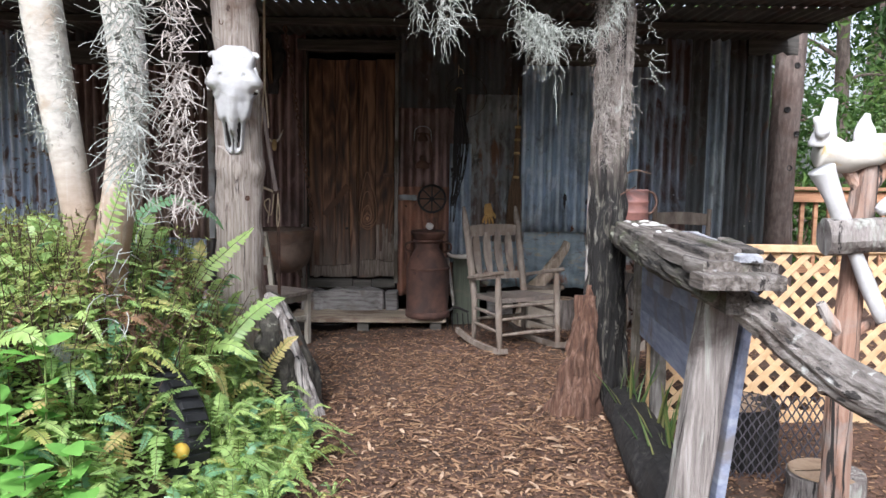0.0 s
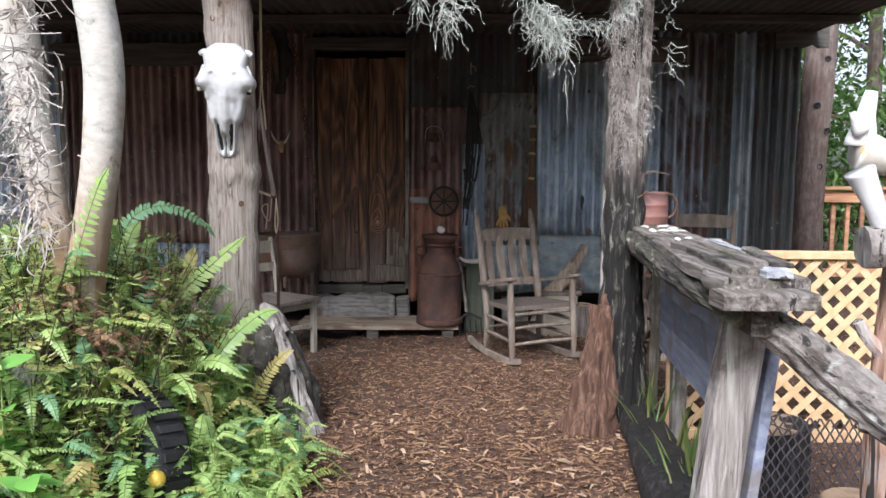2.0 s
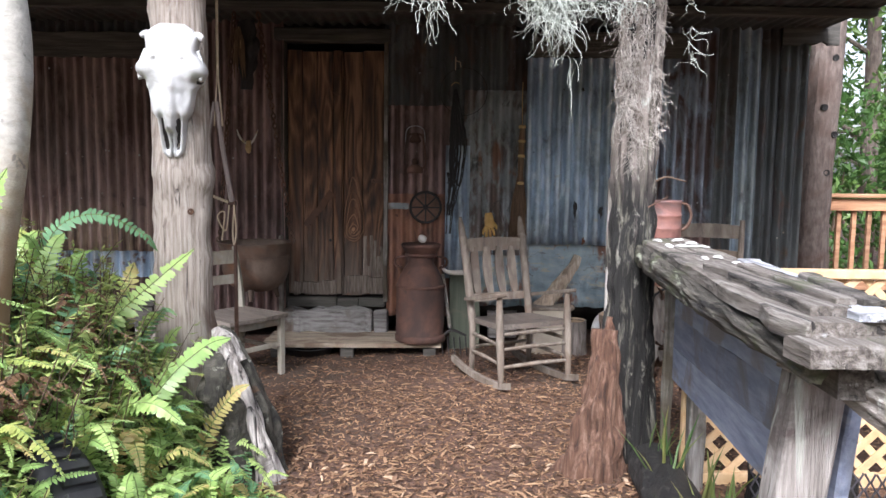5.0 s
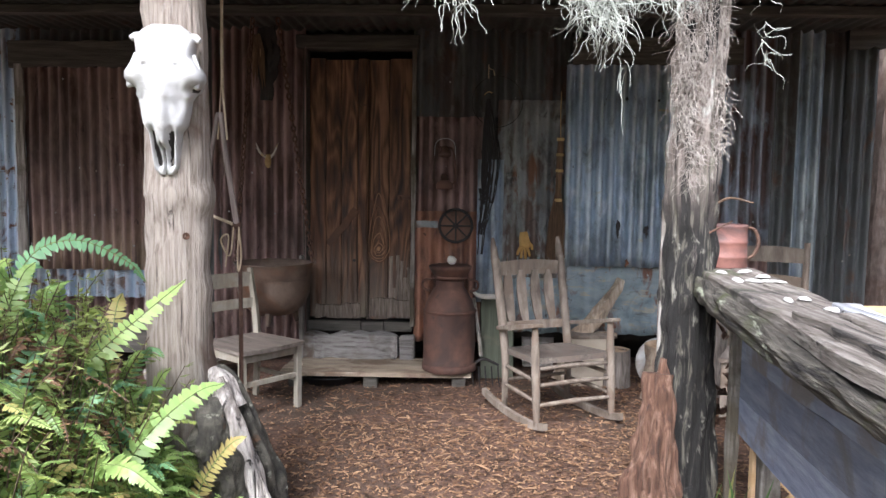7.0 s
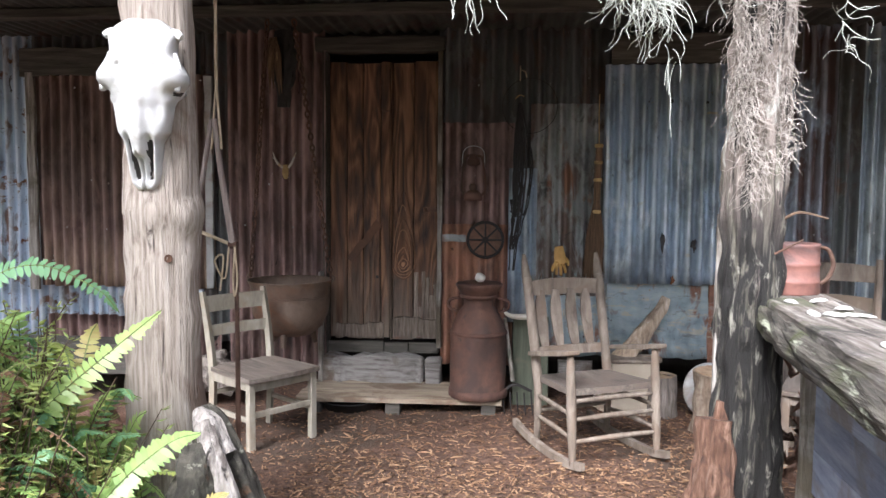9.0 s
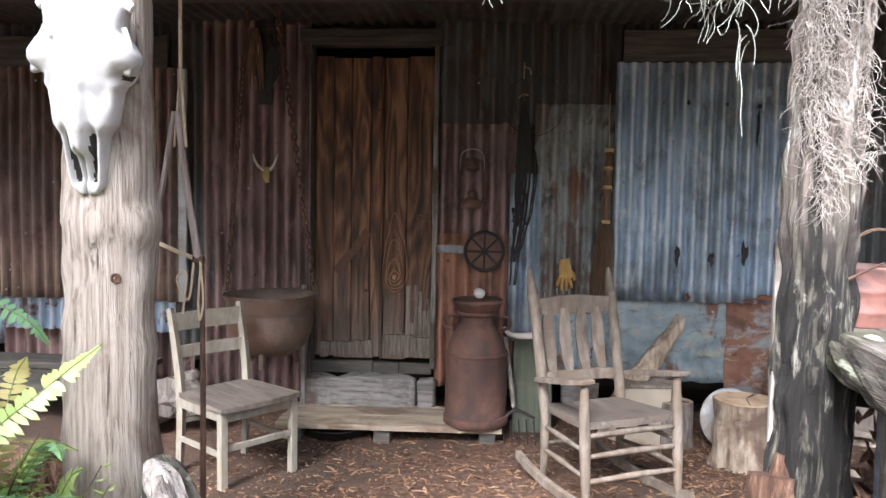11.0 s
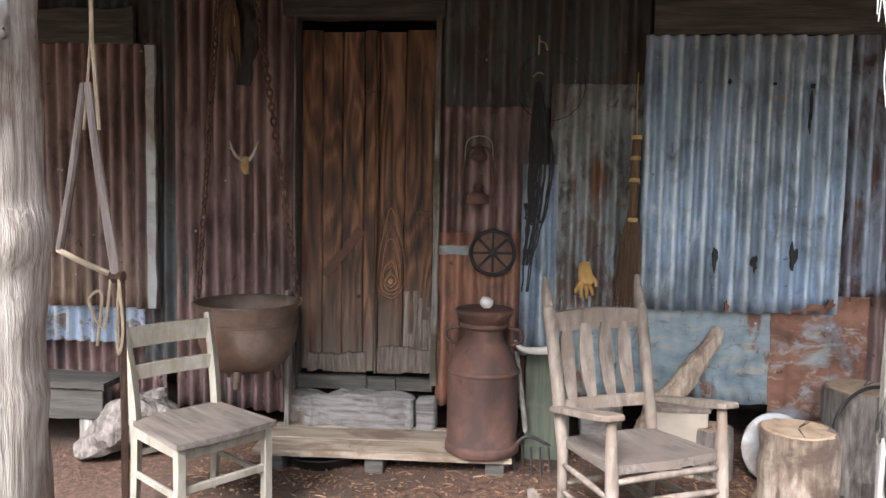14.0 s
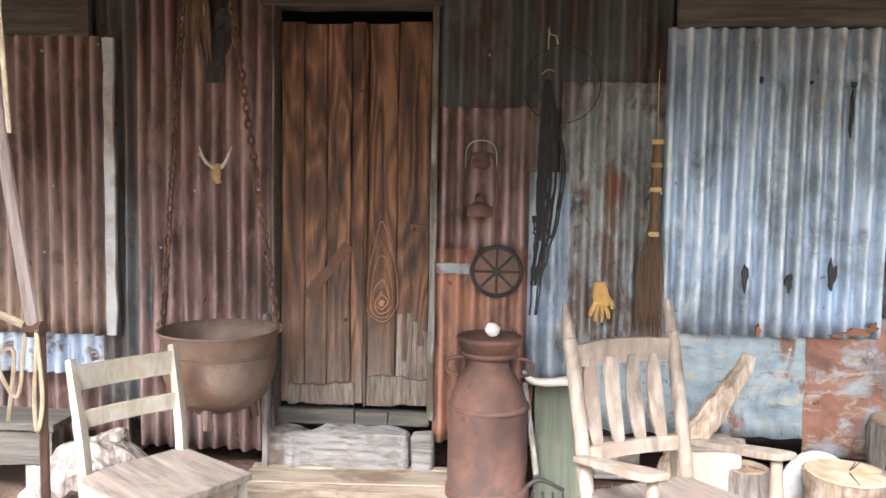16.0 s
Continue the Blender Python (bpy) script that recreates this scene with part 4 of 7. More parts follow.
# unseen roof, added to keep daylight out of the shack
solid("roof", box(-7.2, 3.15, 7.2, 11.3, 2.75, 2.85, 0), ROOF_SHEET, "unseen dark roof added to close the shack", "roof", "structure")

# ---- porch posts ----
post = thing("porch_post", pose(-1.12, 4.2, 0), "pale knotty peeled log post holding the porch roof", "post", "porch posts")
line = [(0.03, 0, -0.05), (0.02, 0, 0.3), (0.005, 0, 0.7), (0.0, 0.0, 1.1), (0.004, 0, 1.26), (0.012, 0, 1.34), (0.004, 0, 1.45), (0.005, 0, 1.9), (-0.01, 0, 2.3), (-0.01, 0, 2.53)]
part("trunk", log(line, [0.150, 0.142, 0.134, 0.129, 0.131, 0.136, 0.127, 0.121, 0.118, 0.115], 5, 32, 0.13, 9), POST_WOOD, post, smooth=True)
for x, y, z, r in ((0.05, -0.12, 0.62, 0.016), (-0.07, -0.10, 0.88, 0.013), (0.075, -0.105, 1.18, 0.018), (0.0, -0.125, 1.36, 0.02), (0.105, -0.06, 1.62, 0.012), (-0.05, -0.105, 2.12, 0.02)):
    part("knot", moved(lathe([(r, -0.02), (r * 0.8, 0.004), (r * 0.3, 0.0)], 9), pose(x, y, z, 90, 0, math.degrees(math.atan2(x, -y)))), RED_BARK, post)

post2 = thing("porch_post", pose(0.975, 4.3, 0), "rough split post, black and wet below, grey above", "post", "porch posts")
part("trunk", log([(0.02, 0, -0.05), (0.015, 0, 0.5), (0.0, 0, 1.0), (0, 0, 1.36), (0.005, 0, 1.7), (0.02, 0, 2.1), (0.03, 0, 2.53)], [0.118, 0.112, 0.106, 0.100, 0.096, 0.094, 0.09], 12, 56, 0.20, 9, 1.0, 13), BROWN_POST, post2)
part("split_strip", moved(plank(1.30, 0.022, 0.02, 91, 0.006), pose(-0.101, 0.02, 0.70, 0, -90, 0)), GREY_WOOD, post2, "pale split strip")
part("twig", log([(0.08, -0.04, 1.33), (0.14, -0.05, 1.36), (0.23, -0.06, 1.34)], [0.006, 0.005, 0.003], 4, 6, 0.2), STEM, post2)
part("nail", log([(0.05, -0.09, 1.22), (0.13, -0.12, 1.27)], [0.004, 0.003], 3, 5, 0), IRON, post2)

knee = thing("bark_stump", pose(0.80, 4.16, 0), "reddish shredded cypress stump beside the post", "stump")
part("root", log([(-0.01, 0, -0.05), (0.0, 0, 0.05), (0.035, 0.03, 0.3), (0.055, 0.06, 0.50), (0.062, 0.08, 0.64)], [0.15, 0.125, 0.085, 0.066, 0.056], 9, 56, 0.42, 9, 1.0, 15), RED_BARK, knee)
part("root", log([(-0.05, -0.06, -0.05), (-0.03, -0.05, 0.06), (0.03, 0.0, 0.26)], [0.07, 0.06, 0.02], 5, 12, 0.4, 9), RED_BARK, knee)
part("top_splinter", log([(0.075, 0.09, 0.60), (0.08, 0.09, 0.70)], [0.035, 0.014], 4, 9, 0.5, 12), RED_BARK, knee)

drift = thing("driftwood", pose(-0.83, 4.10, 0), "grey hollow driftwood snag leaning at the log post", "driftwood")
part("snag", log([(0.10, 0, -0.06), (0.08, 0, 0.08), (0.03, 0, 0.28), (-0.05, 0, 0.48), (-0.08, 0, 0.60), (-0.10, 0, 0.66)], [0.11, 0.105, 0.10, 0.08, 0.05, 0.02], 7, 44, 0.45, 6, 1.0, 11), ROTTEN, drift)
part("dark_core", log([(0.03, -0.15, -0.05), (0.0, -0.17, 0.14), (-0.03, -0.185, 0.32), (-0.06, -0.16, 0.46), (-0.09, -0.10, 0.55)], [0.095, 0.095, 0.090, 0.070, 0.03], 8, 30, 0.55, 11), ROTTEN, drift, "dark rotten core")
part("ridge", log([(0.165, -0.12, -0.05), (0.12, -0.14, 0.14), (0.065, -0.15, 0.34), (-0.01, -0.12, 0.52), (-0.06, -0.07, 0.63)], [0.070, 0.052, 0.040, 0.036, 0.020], 8, 30, 0.35, 8, 1.0, 9), PALE_SNAG, drift, "bleached outer ridge")
part("cap", log([(-0.02, -0.06, 0.50), (-0.07, -0.04, 0.60), (-0.11, -0.02, 0.655)], [0.06, 0.05, 0.018], 6, 20, 0.45, 10, 1.0, 7), PALE_SNAG, drift, "bleached broken top")
part("splinter", log([(-0.16, -0.03, 0.1), (-0.14, -0.02, 0.35), (-0.13, 0, 0.60)], [0.03, 0.03, 0.008], 5, 9, 0.5, 9), PALE_SNAG, drift)


# ---- skull on the post ----
def skull_mesh():
    """A long-faced skull seen from the front: a bulged shield with sockets at its sides and a forked snout."""
    H = 0.585
    vs = [0, 0.04, 0.10, 0.16, 0.22, 0.27, 0.32, 0.36, 0.40, 0.45, 0.5, 0.6, 0.66, 0.71, 0.8, 0.9, 0.96, 1.0]
    half = [0.06, 0.10, 0.130, 0.122, 0.119, 0.145, 0.165, 0.167, 0.152, 0.126, 0.108, 0.098, 0.09, 0.066, 0.060, 0.056, 0.050, 0.030]
    bulge = [0.03, 0.06, 0.08, 0.09, 0.10, 0.108, 0.112, 0.114, 0.114, 0.113, 0.112, 0.108, 0.105, 0.10, 0.085, 0.065, 0.05, 0.03]
    nv, nu = 84, 60
    grid, tint = [], []
    for j in range(nv + 1):
        v = j / nv
        hw, bl = float(np.interp(v, vs, half)), float(np.interp(v, vs, bulge))
        for i in range(nu + 1):
            u = -1 + 2 * i / nu
            x = 0.93 * hw * math.sin(u * math.pi / 2)
            d = bl * (max(0.0, 1 - abs(u) ** 2.6)) ** 0.6
            sock = math.exp(-(((abs(x) - 0.124) / 0.024) ** 2 + ((v - 0.432) / 0.030) ** 2))
            d -= 0.06 * sock
            d += 0.014 * math.exp(-(((abs(x) - 0.115) / 0.03) ** 2 + ((v - 0.33) / 0.045) ** 2))
            d -= 0.024 * math.exp(-(((abs(x) - 0.072) / 0.024) ** 2 + ((v - 0.50) / 0.10) ** 2))
            pit = math.exp(-(((abs(x) - 0.062) / 0.008) ** 2 + ((v - 0.275) / 0.012) ** 2))
            d -= 0.02 * pit
            ridge = 1 / (1 + math.exp(-(v - 0.38) * 40)) / (1 + math.exp((v - 0.80) * 160))
            d += 0.020 * math.exp(-((x / 0.029) ** 4)) * ridge
            d -= 0.008 * math.exp(-((x / 0.018) ** 2)) / (1 + math.exp((v - 0.30) * 40))
            d -= 0.022 * math.exp(-((x / 0.026) ** 4)) / (1 + math.exp(-(v - 0.80) * 160)) / (1 + math.exp((v - 0.93) * 60))
            slot = math.exp(-(((abs(x) - 0.037 + 0.06 * (v - 0.7)) / 0.012) ** 2)) * (1 / (1 + math.exp(-(v - 0.69) * 60))) * (1 / (1 + math.exp((v - 0.95) * 60)))
            d -= 0.055 * slot
            cleft = math.exp(-((x / 0.004) ** 2)) * (1 / (1 + math.exp(-(v - 0.80) * 70)))
            d -= 0.05 * cleft
            d += 0.004 * noise.noise(Vector((x * 30, v * 18, 4)))
            grid.append((x, -d, H * (1 - v)))
            tint.append(slot > 0.55 or cleft > 0.6 or sock > 0.62 or pit > 0.6)
    w = nu + 1
    faces, mats = [], []
    for j in range(nv):
        for i in range(nu):
            a = j * w + i
            f = (a, a + w, a + w + 1, a + 1)
            faces.append(f)
            mats.append(1 if sum(tint[k] for k in f) > 2 else 0)
    n = len(grid)
    grid += [(x, 0.012, z) for x, y, z in grid]
    for j in range(nv):
        for i in range(nu):
            a = n + j * w + i
            faces.append((a, a + 1, a + w + 1, a + w))
            mats.append(0)
    rim = [i for i in range(w)] + [j * w + nu for j in range(1, nv + 1)] + [nv * w + i for i in range(nu - 1, -1, -1)] + [j * w for j in range(nv - 1, 0, -1)]
    for a, b in zip(rim, rim[1:] + rim[:1]):
        faces.append((a, b, n + b, n + a))
        mats.append(0)
    me = mesh_of("skull", grid, faces, True)
    me.materials.append(BONE)
    me.materials.append(HOLLOW_SHADE)
    me.polygons.foreach_set("material_index", mats)
    return me


skull = thing("skull", pose(-1.107, 4.08, 1.42, 3, 1.5, 5) @ Matrix.Diagonal((0.95, 0.85, 0.97, 1)), "bleached white cattle skull hung on the log post", "skull")
part("face", skull_mesh(), BONE, skull)
for s in (-1, 1):
    part("cheek_arch", log([(s * 0.112, -0.03, 0.470), (s * 0.130, -0.035, 0.43), (s * 0.138, -0.045, 0.385), (s * 0.130, -0.06, 0.34)], [0.009, 0.008, 0.010, 0.012], 5, 9, 0.25, 20), BONE, skull, smooth=True)
    part("horn_core", log([(s * 0.085, -0.02, 0.525), (s * 0.115, -0.02, 0.535), (s * 0.137, -0.025, 0.525)], [0.024, 0.02, 0.012], 4, 10, 0.3, 20), BONE, skull)


# ---- chairs ----
def dished(w0, w1, d, t, dish, nx=10, ny=8, sag=0.0):
    """A seat board, w0 wide in front and w1 behind, hollowed by dish."""
    top, bot = [], []
    for j in range(ny + 1):
        v = j / ny
        w = w0 + (w1 - w0) * v
        for i in range(nx + 1):
            u = -1 + 2 * i / nx
            edge = 0.02 * (1 - abs(u)) * (1 if j == 0 else 0)
            x, y = u * w / 2, -d / 2 + d * v - edge
            h = -dish * (1 - u * u) * (1 - (2 * v - 1) ** 2) - sag * (1 - u * u)
            top.append((x, y, t / 2 + h))
            bot.append((x, y, -t / 2))
    w, n, faces = nx + 1, len(top), []
    for j in range(ny):
        for i in range(nx):
            a = j * w + i
            faces += [(a, a + 1, a + w + 1, a + w), (n + a, n + a + w, n + a + w + 1, n + a + 1)]
    for i in range(nx):
        faces += [(i, n + i, n + i + 1, i + 1), (ny * w + i, ny * w + i + 1, n + ny * w + i + 1, n + ny * w + i)]
    for j in range(ny):
        a, b = j * w, j * w + nx
        faces += [(a, a + w, n + a + w, n + a), (b, n + b, n + b + w, b + w)]
    return mesh_of("seat", top + bot, faces)


def curved_slat(x0, x1, y, z0, z1, t, bow, crown=0.0):
    """A level back slat, bowed backwards, its top edge crowned."""
    bm = bmesh.new()
    n, cols = 10, []
    for i in range(n + 1):
        u = i / n
        x, b = x0 + (x1 - x0) * u, bow * math.sin(math.pi * u)
        c = crown * math.sin(math.pi * u)
        cols.append([bm.verts.new(p) for p in ((x, y + b, z0), (x, y + b + t, z0), (x, y + b + t + 0.03 * (z1 - z0), z1 + c), (x, y + b + 0.03 * (z1 - z0), z1 + c))])
    for a, b in zip(cols, cols[1:]):
        for k in range(4):
            bm.faces.new((a[k], a[(k + 1) % 4], b[(k + 1) % 4], b[k]))
    bm.faces.new(list(reversed(cols[0])))
    bm.faces.new(cols[-1])
    bmesh.ops.recalc_face_normals(bm, faces=bm.faces)
    return bm


def rocking_chair(m):
    c = thing("rocking_chair", m, "weathered bare wooden rocking chair with a slatted back", "rocking chair")
    for s in (-1, 1):
        x = 0.265 * s
        rail = [(x * 0.97, 0.43, 0.06), (x * 0.98, 0.27, 0.028), (x, 0.05, 0.012), (x, -0.20, 0.018), (x, -0.34, 0.045)]
        pts = bent(rail, 5)
        bm = bmesh.new()
        cols = []
        for p in pts:
            cols.append([bm.verts.new((p.x + dx, p.y, p.z + dz)) for dx, dz in ((-0.016, -0.012), (0.016, -0.012), (0.016, 0.028), (-0.016, 0.028))])
        for a, b in zip(cols, cols[1:]):
            for k in range(4):
                bm.faces.new((a[k], a[(k + 1) % 4], b[(k + 1) % 4], b[k]))
        bm.faces.new(cols[0])
        bm.faces.new(list(reversed(cols[-1])))
        bmesh.ops.recalc_face_normals(bm, faces=bm.faces)
        part("rocker", bm, CHAIR_WOOD, c)
        part("front_leg", log([(x, -0.245, 0.03), (x, -0.238, 0.15), (x, -0.225, 0.33), (x, -0.215, 0.45), (x, -0.205, 0.61)], [0.017, 0.023, 0.027, 0.026, 0.018], 4, 12, 0.05), CHAIR_WOOD, c, smooth=True)
        bx = 0.235 * s
        back = part("back_post", log([(bx, 0.19, 0.03), (bx, 0.19, 0.3), (bx, 0.205, 0.42), (bx * 1.02, 0.28, 0.75), (bx * 1.035, 0.325, 0.92), (bx * 1.04, 0.338, 0.955), (bx * 1.045, 0.352, 1.01), (bx * 1.05, 0.366, 1.065), (bx * 1.05, 0.372, 1.085)], [0.018, 0.024, 0.028, 0.028, 0.029, 0.027, 0.023, 0.014, 0.010], 4, 12, 0.05), CHAIR_WOOD, c, smooth=True)
        part("ring_groove", moved(lathe([(0.026, -0.004), (0.030, 0), (0.026, 0.004)], 12), pose(bx * 1.04, 0.338, 0.955, -14, 0, 0)), CHAIR_WOOD, back)
        arm = bmesh.new()
        outline = [(-0.035, -0.25), (0.035, -0.255), (0.05, -0.22), (0.052, -0.15), (0.04, 0.0), (0.028, 0.21), (-0.025, 0.21), (-0.03, 0.0), (-0.045, -0.15), (-0.048, -0.22)]
        lo = [arm.verts.new((x * 1.03 + px, py, 0.560 - 0.20 * py)) for px, py in outline]
        hi = [arm.verts.new((x * 1.03 + px * 0.95, py, 0.585 - 0.20 * py)) for px, py in outline]
        arm.faces.new(list(reversed(lo)))
        arm.faces.new(hi)
        for k in range(len(lo)):
            k2 = (k + 1) % len(lo)
            arm.faces.new((lo[k], lo[k2], hi[k2], hi[k]))
        bmesh.ops.bevel(arm, geom=list(arm.edges), offset=0.005, segments=1, affect="EDGES")
        part("armrest", arm, CHAIR_WOOD, c)
        for z in (0.17, 0.29):
            part("side_rung", log([(x, -0.25 + 0.08 * z, z), (x * 0.95, 0.0, z + 0.005), (bx, 0.19, z)], [0.010, 0.015, 0.010], 3, 8, 0.05), CHAIR_WOOD, c, smooth=True)
    for z in (0.15, 0.265, 0.36):
        part("front_rung", log([(-0.265, -0.25 + 0.08 * z, z), (0, -0.25 + 0.08 * z, z + 0.004), (0.265, -0.25 + 0.08 * z, z)], [0.011, 0.016, 0.011], 4, 8, 0.05), CHAIR_WOOD, c, smooth=True)
    part("back_rung", log([(-0.235, 0.19, 0.2), (0, 0.19, 0.2), (0.235, 0.19, 0.2)], [0.010, 0.014, 0.010], 3, 8, 0.05), CHAIR_WOOD, c, smooth=True)
    part("seat", dished(0.53, 0.46, 0.42, 0.034, 0.02, 12, 8), SEAT_WOOD, c, "dark worn split-wood seat", m=pose(0, -0.005, 0.395, -3, 0, 0))
    part("crest_rail", moved(curved_slat(-0.235, 0.235, 0.305, 0, 0.085, 0.022, 0.03, 0.012), pose(0, 0, 0.845, 0, 0, 0)), CHAIR_WOOD, c)
    part("lower_rail", curved_slat(-0.235, 0.235, 0.225, 0.50, 0.555, 0.02, 0.02), CHAIR_WOOD, c)
    for k, x in enumerate((-0.155, -0.055, 0.048, 0.15)):
        bm = bmesh.new()
        cols = []
        for v, w in ((0, 0.022), (0.25, 0.032), (0.55, 0.036), (0.8, 0.032), (1, 0.02)):
            z, y = 0.54 + 0.335 * v, 0.245 + 0.075 * v + 0.02 * math.sin(math.pi * v)
            cols.append([bm.verts.new(p) for p in ((x - w, y, z), (x + w, y, z), (x + w, y + 0.012, z), (x - w, y + 0.012, z))])
        for a, b in zip(cols, cols[1:]):
            for q in range(4):
                bm.faces.new((a[q], a[(q + 1) % 4], b[(q + 1) % 4], b[q]))
        bm.faces.new(list(reversed(cols[0])))
        bm.faces.new(cols[-1])
        part("back_slat", bm, CHAIR_WOOD, c)
    return c


rocking_chair(pose(0.592, 5.79, -0.02, 0, 0, 27))


def kitchen_chair(m, label, wood, seat_wood, ladder=False):
    c = thing("wooden_chair", m, label, "chair", "porch chairs")
    w, d = 0.21, 0.205
    for s in (-1, 1):
        part("front_leg", box(s * w - 0.02, s * w + 0.02, -d - 0.02, -d + 0.02, 0, 0.405, 0.004), wood, c)
        pts = bent([(s * w * 0.95, d + 0.02, 0), (s * w * 0.95, d, 0.25), (s * w * 0.95, d, 0.42), (s * w * 0.97, d + 0.03, 0.62), (s * w, d + 0.09, 0.86 if not ladder else 1.1)], 4)
        part("back_post", tube(pts, lerp_list([0.022, 0.024, 0.026, 0.025, 0.019], len(pts)), 4 if not ladder else 8, 0, 1.0), wood, c)
        for z in (0.14, 0.22) if ladder else (0.17,):
            part("side_rung", box(s * w * 0.98 - 0.009, s * w * 0.98 + 0.009, -d, d, z, z + 0.028, 0.003), wood, c)
        part("side_apron", box(s * w * 0.98 - 0.008, s * w * 0.98 + 0.008, -d, d, 0.35, 0.40, 0.002), wood, c)
    part("front_apron", box(-w, w, -d - 0.008, -d + 0.008, 0.35, 0.40, 0.002), wood, c)
    part("front_rung", box(-w, w, -d - 0.01, -d + 0.01, 0.20, 0.232, 0.003), wood, c)
    part("back_rung", box(-w, w, d - 0.008, d + 0.008, 0.26, 0.288, 0.003), wood, c)
    part("seat", dished(0.48, 0.43, 0.46, 0.026, 0.008, 10, 8), seat_wood, c, "worn grey saddle seat", m=pose(0, -0.01, 0.418, 0, 0, 0))
    for z0, z1 in ((0.74, 0.835), (0.60, 0.665)) if not ladder else ((0.97, 1.06), (0.80, 0.88), (0.62, 0.70)):
        y = float(np.interp((z0 + z1) / 2, (0.42, 0.62, 0.86), (d, d + 0.03, d + 0.09)))
        part("back_slat", curved_slat(-w * 0.98, w * 0.98, y - 0.01, z0, z1, 0.014, 0.02, 0.012 if ladder else 0.0), wood, c)
    return c


kitchen_chair(pose(-1.32, 5.815, -0.035, 0, 0, 53), "plain cream wooden chair with two back slats on the mulch", CREAM_WOOD, SEAT_WOOD)
kitchen_chair(pose(1.86, 5.75, -0.03, 0, 0, -22), "grey ladder-back wooden chair behind the counter", CHAIR_WOOD, SEAT_WOOD, True)

# ---- milk can ----
can = thing("milk_can", pose(-0.085, 6.60, 0.052) @ Matrix.Scale(1.14, 4), "red-rusted dented steel milk can on the step", "milk can")
body = lathe([(0.155, 0), (0.168, 0.008), (0.170, 0.03), (0.165, 0.045), (0.165, 0.16), (0.167, 0.30), (0.164, 0.38), (0.145, 0.455), (0.112, 0.515), (0.090, 0.54), (0.090, 0.60)], 36)
for v in body.verts:
    v.co += Vector((v.co.x, v.co.y, 0)).normalized() * (0.014 * noise.noise(v.co * 7) - 0.034 * math.exp(-(((v.co.z - 0.29) / 0.07) ** 2 + ((v.co.x - 0.08) / 0.06) ** 2)) * (v.co.y < 0))
part("body", body, CAN_RUST, can, smooth=True)
part("shoulder_band", lathe([(0.160, 0.372), (0.172, 0.378), (0.170, 0.392), (0.158, 0.398)], 36), CAN_RUST, can, smooth=True)
part("foot_band", lathe([(0.166, 0.002), (0.176, 0.008), (0.175, 0.045), (0.164, 0.052)], 36), CAN_RUST, can, smooth=True)
part("neck_ring", lathe([(0.10, 0.585), (0.115, 0.592), (0.115, 0.606), (0.10, 0.612)], 28), CAN_RUST, can, smooth=True)
lid = part("lid", lathe([(0.10, 0.60), (0.135, 0.655), (0.14, 0.668), (0.128, 0.676), (0.10, 0.672), (0.03, 0.69)], 30), CAN_RUST, can, "dark rusty lid", smooth=True)
for s in (-1, 1):
    part("handle", tube(bent([(0.125 * s, -0.03, 0.51), (0.172 * s, -0.03, 0.53), (0.17 * s, -0.03, 0.575), (0.11 * s, -0.03, 0.59)], 5), 0.008, 8), CAN_RUST, can, smooth=True)
cup = thing("china_cup", pose(-0.085, 6.50, 0.845, 0, 0, 20), "small white china cup lying on the can lid", "cup")
part("bowl", moved(lathe([(0.012, 0), (0.03, 0.012), (0.034, 0.032), (0.03, 0.05), (0.012, 0.058)], 16), pose(0, 0, -0.005, 12, 20, 0)), SHELL, cup, smooth=True)

# ---- kettle on chains ----
pot = thing("iron_kettle", pose(-1.37, 6.55, 0.44), "big brown cast iron kettle hung on two chains", "kettle")
part("bowl", lathe([(0.04, 0.0), (0.14, 0.012), (0.215, 0.07), (0.255, 0.16), (0.268, 0.26), (0.268, 0.345), (0.285, 0.375), (0.29, 0.385), (0.276, 0.386), (0.255, 0.34), (0.25, 0.24), (0.20, 0.08), (0.05, 0.03)], 40), POT_IRON, pot, smooth=True)
for k in range(2):
    part("band", lathe([(0.262, 0.27 + k * 0.012), (0.272, 0.273 + k * 0.012), (0.262, 0.276 + k * 0.012)], 40), POT_IRON, pot)
for w in (30, 150, 270):
    a = radians(w)
    part("foot", log([(0.15 * math.cos(a), 0.15 * math.sin(a), 0.03), (0.17 * math.cos(a), 0.17 * math.sin(a), -0.06)], [0.025, 0.015], 3, 8, 0.1), POT_IRON, pot)
for s in (-1, 1):
    part("lug", tube([(s * (0.275 + 0.03 * math.sin(w)), 0, 0.375 + 0.035 * (1 - math.cos(w)) * 0.6) for w in np.linspace(0, math.pi, 8)], 0.008, 6), POT_IRON, pot)


def chain(name, a, b, label, link=0.052):
    """Links of wire, each turned a quarter against the next, from a to b."""
    a, b = Vector(a), Vector(b)
    ob = thing(name, Matrix.Translation(b), label, "chain", "kettle chains")
    n = int((a - b).length / (link * 0.72))
    loop = [(0.014 * math.cos(w), 0, link / 2 * math.sin(w) * 0.95) for w in np.linspace(0, 2 * math.pi, 11)]
    me = to_mesh("link", tube(loop, 0.0065, 5))
    me.materials.append(IRON)
    up = (a - b).to_track_quat("Z", "Y").to_matrix().to_4x4()
    for i in range(n):
        part("link", me, IRON, ob, m=Matrix.Translation((a - b) * ((i + 0.5) / n)) @ up @ pose(0, 0, 0, 0, 0, 90 * (i % 2) + rnd(-15, 15)))


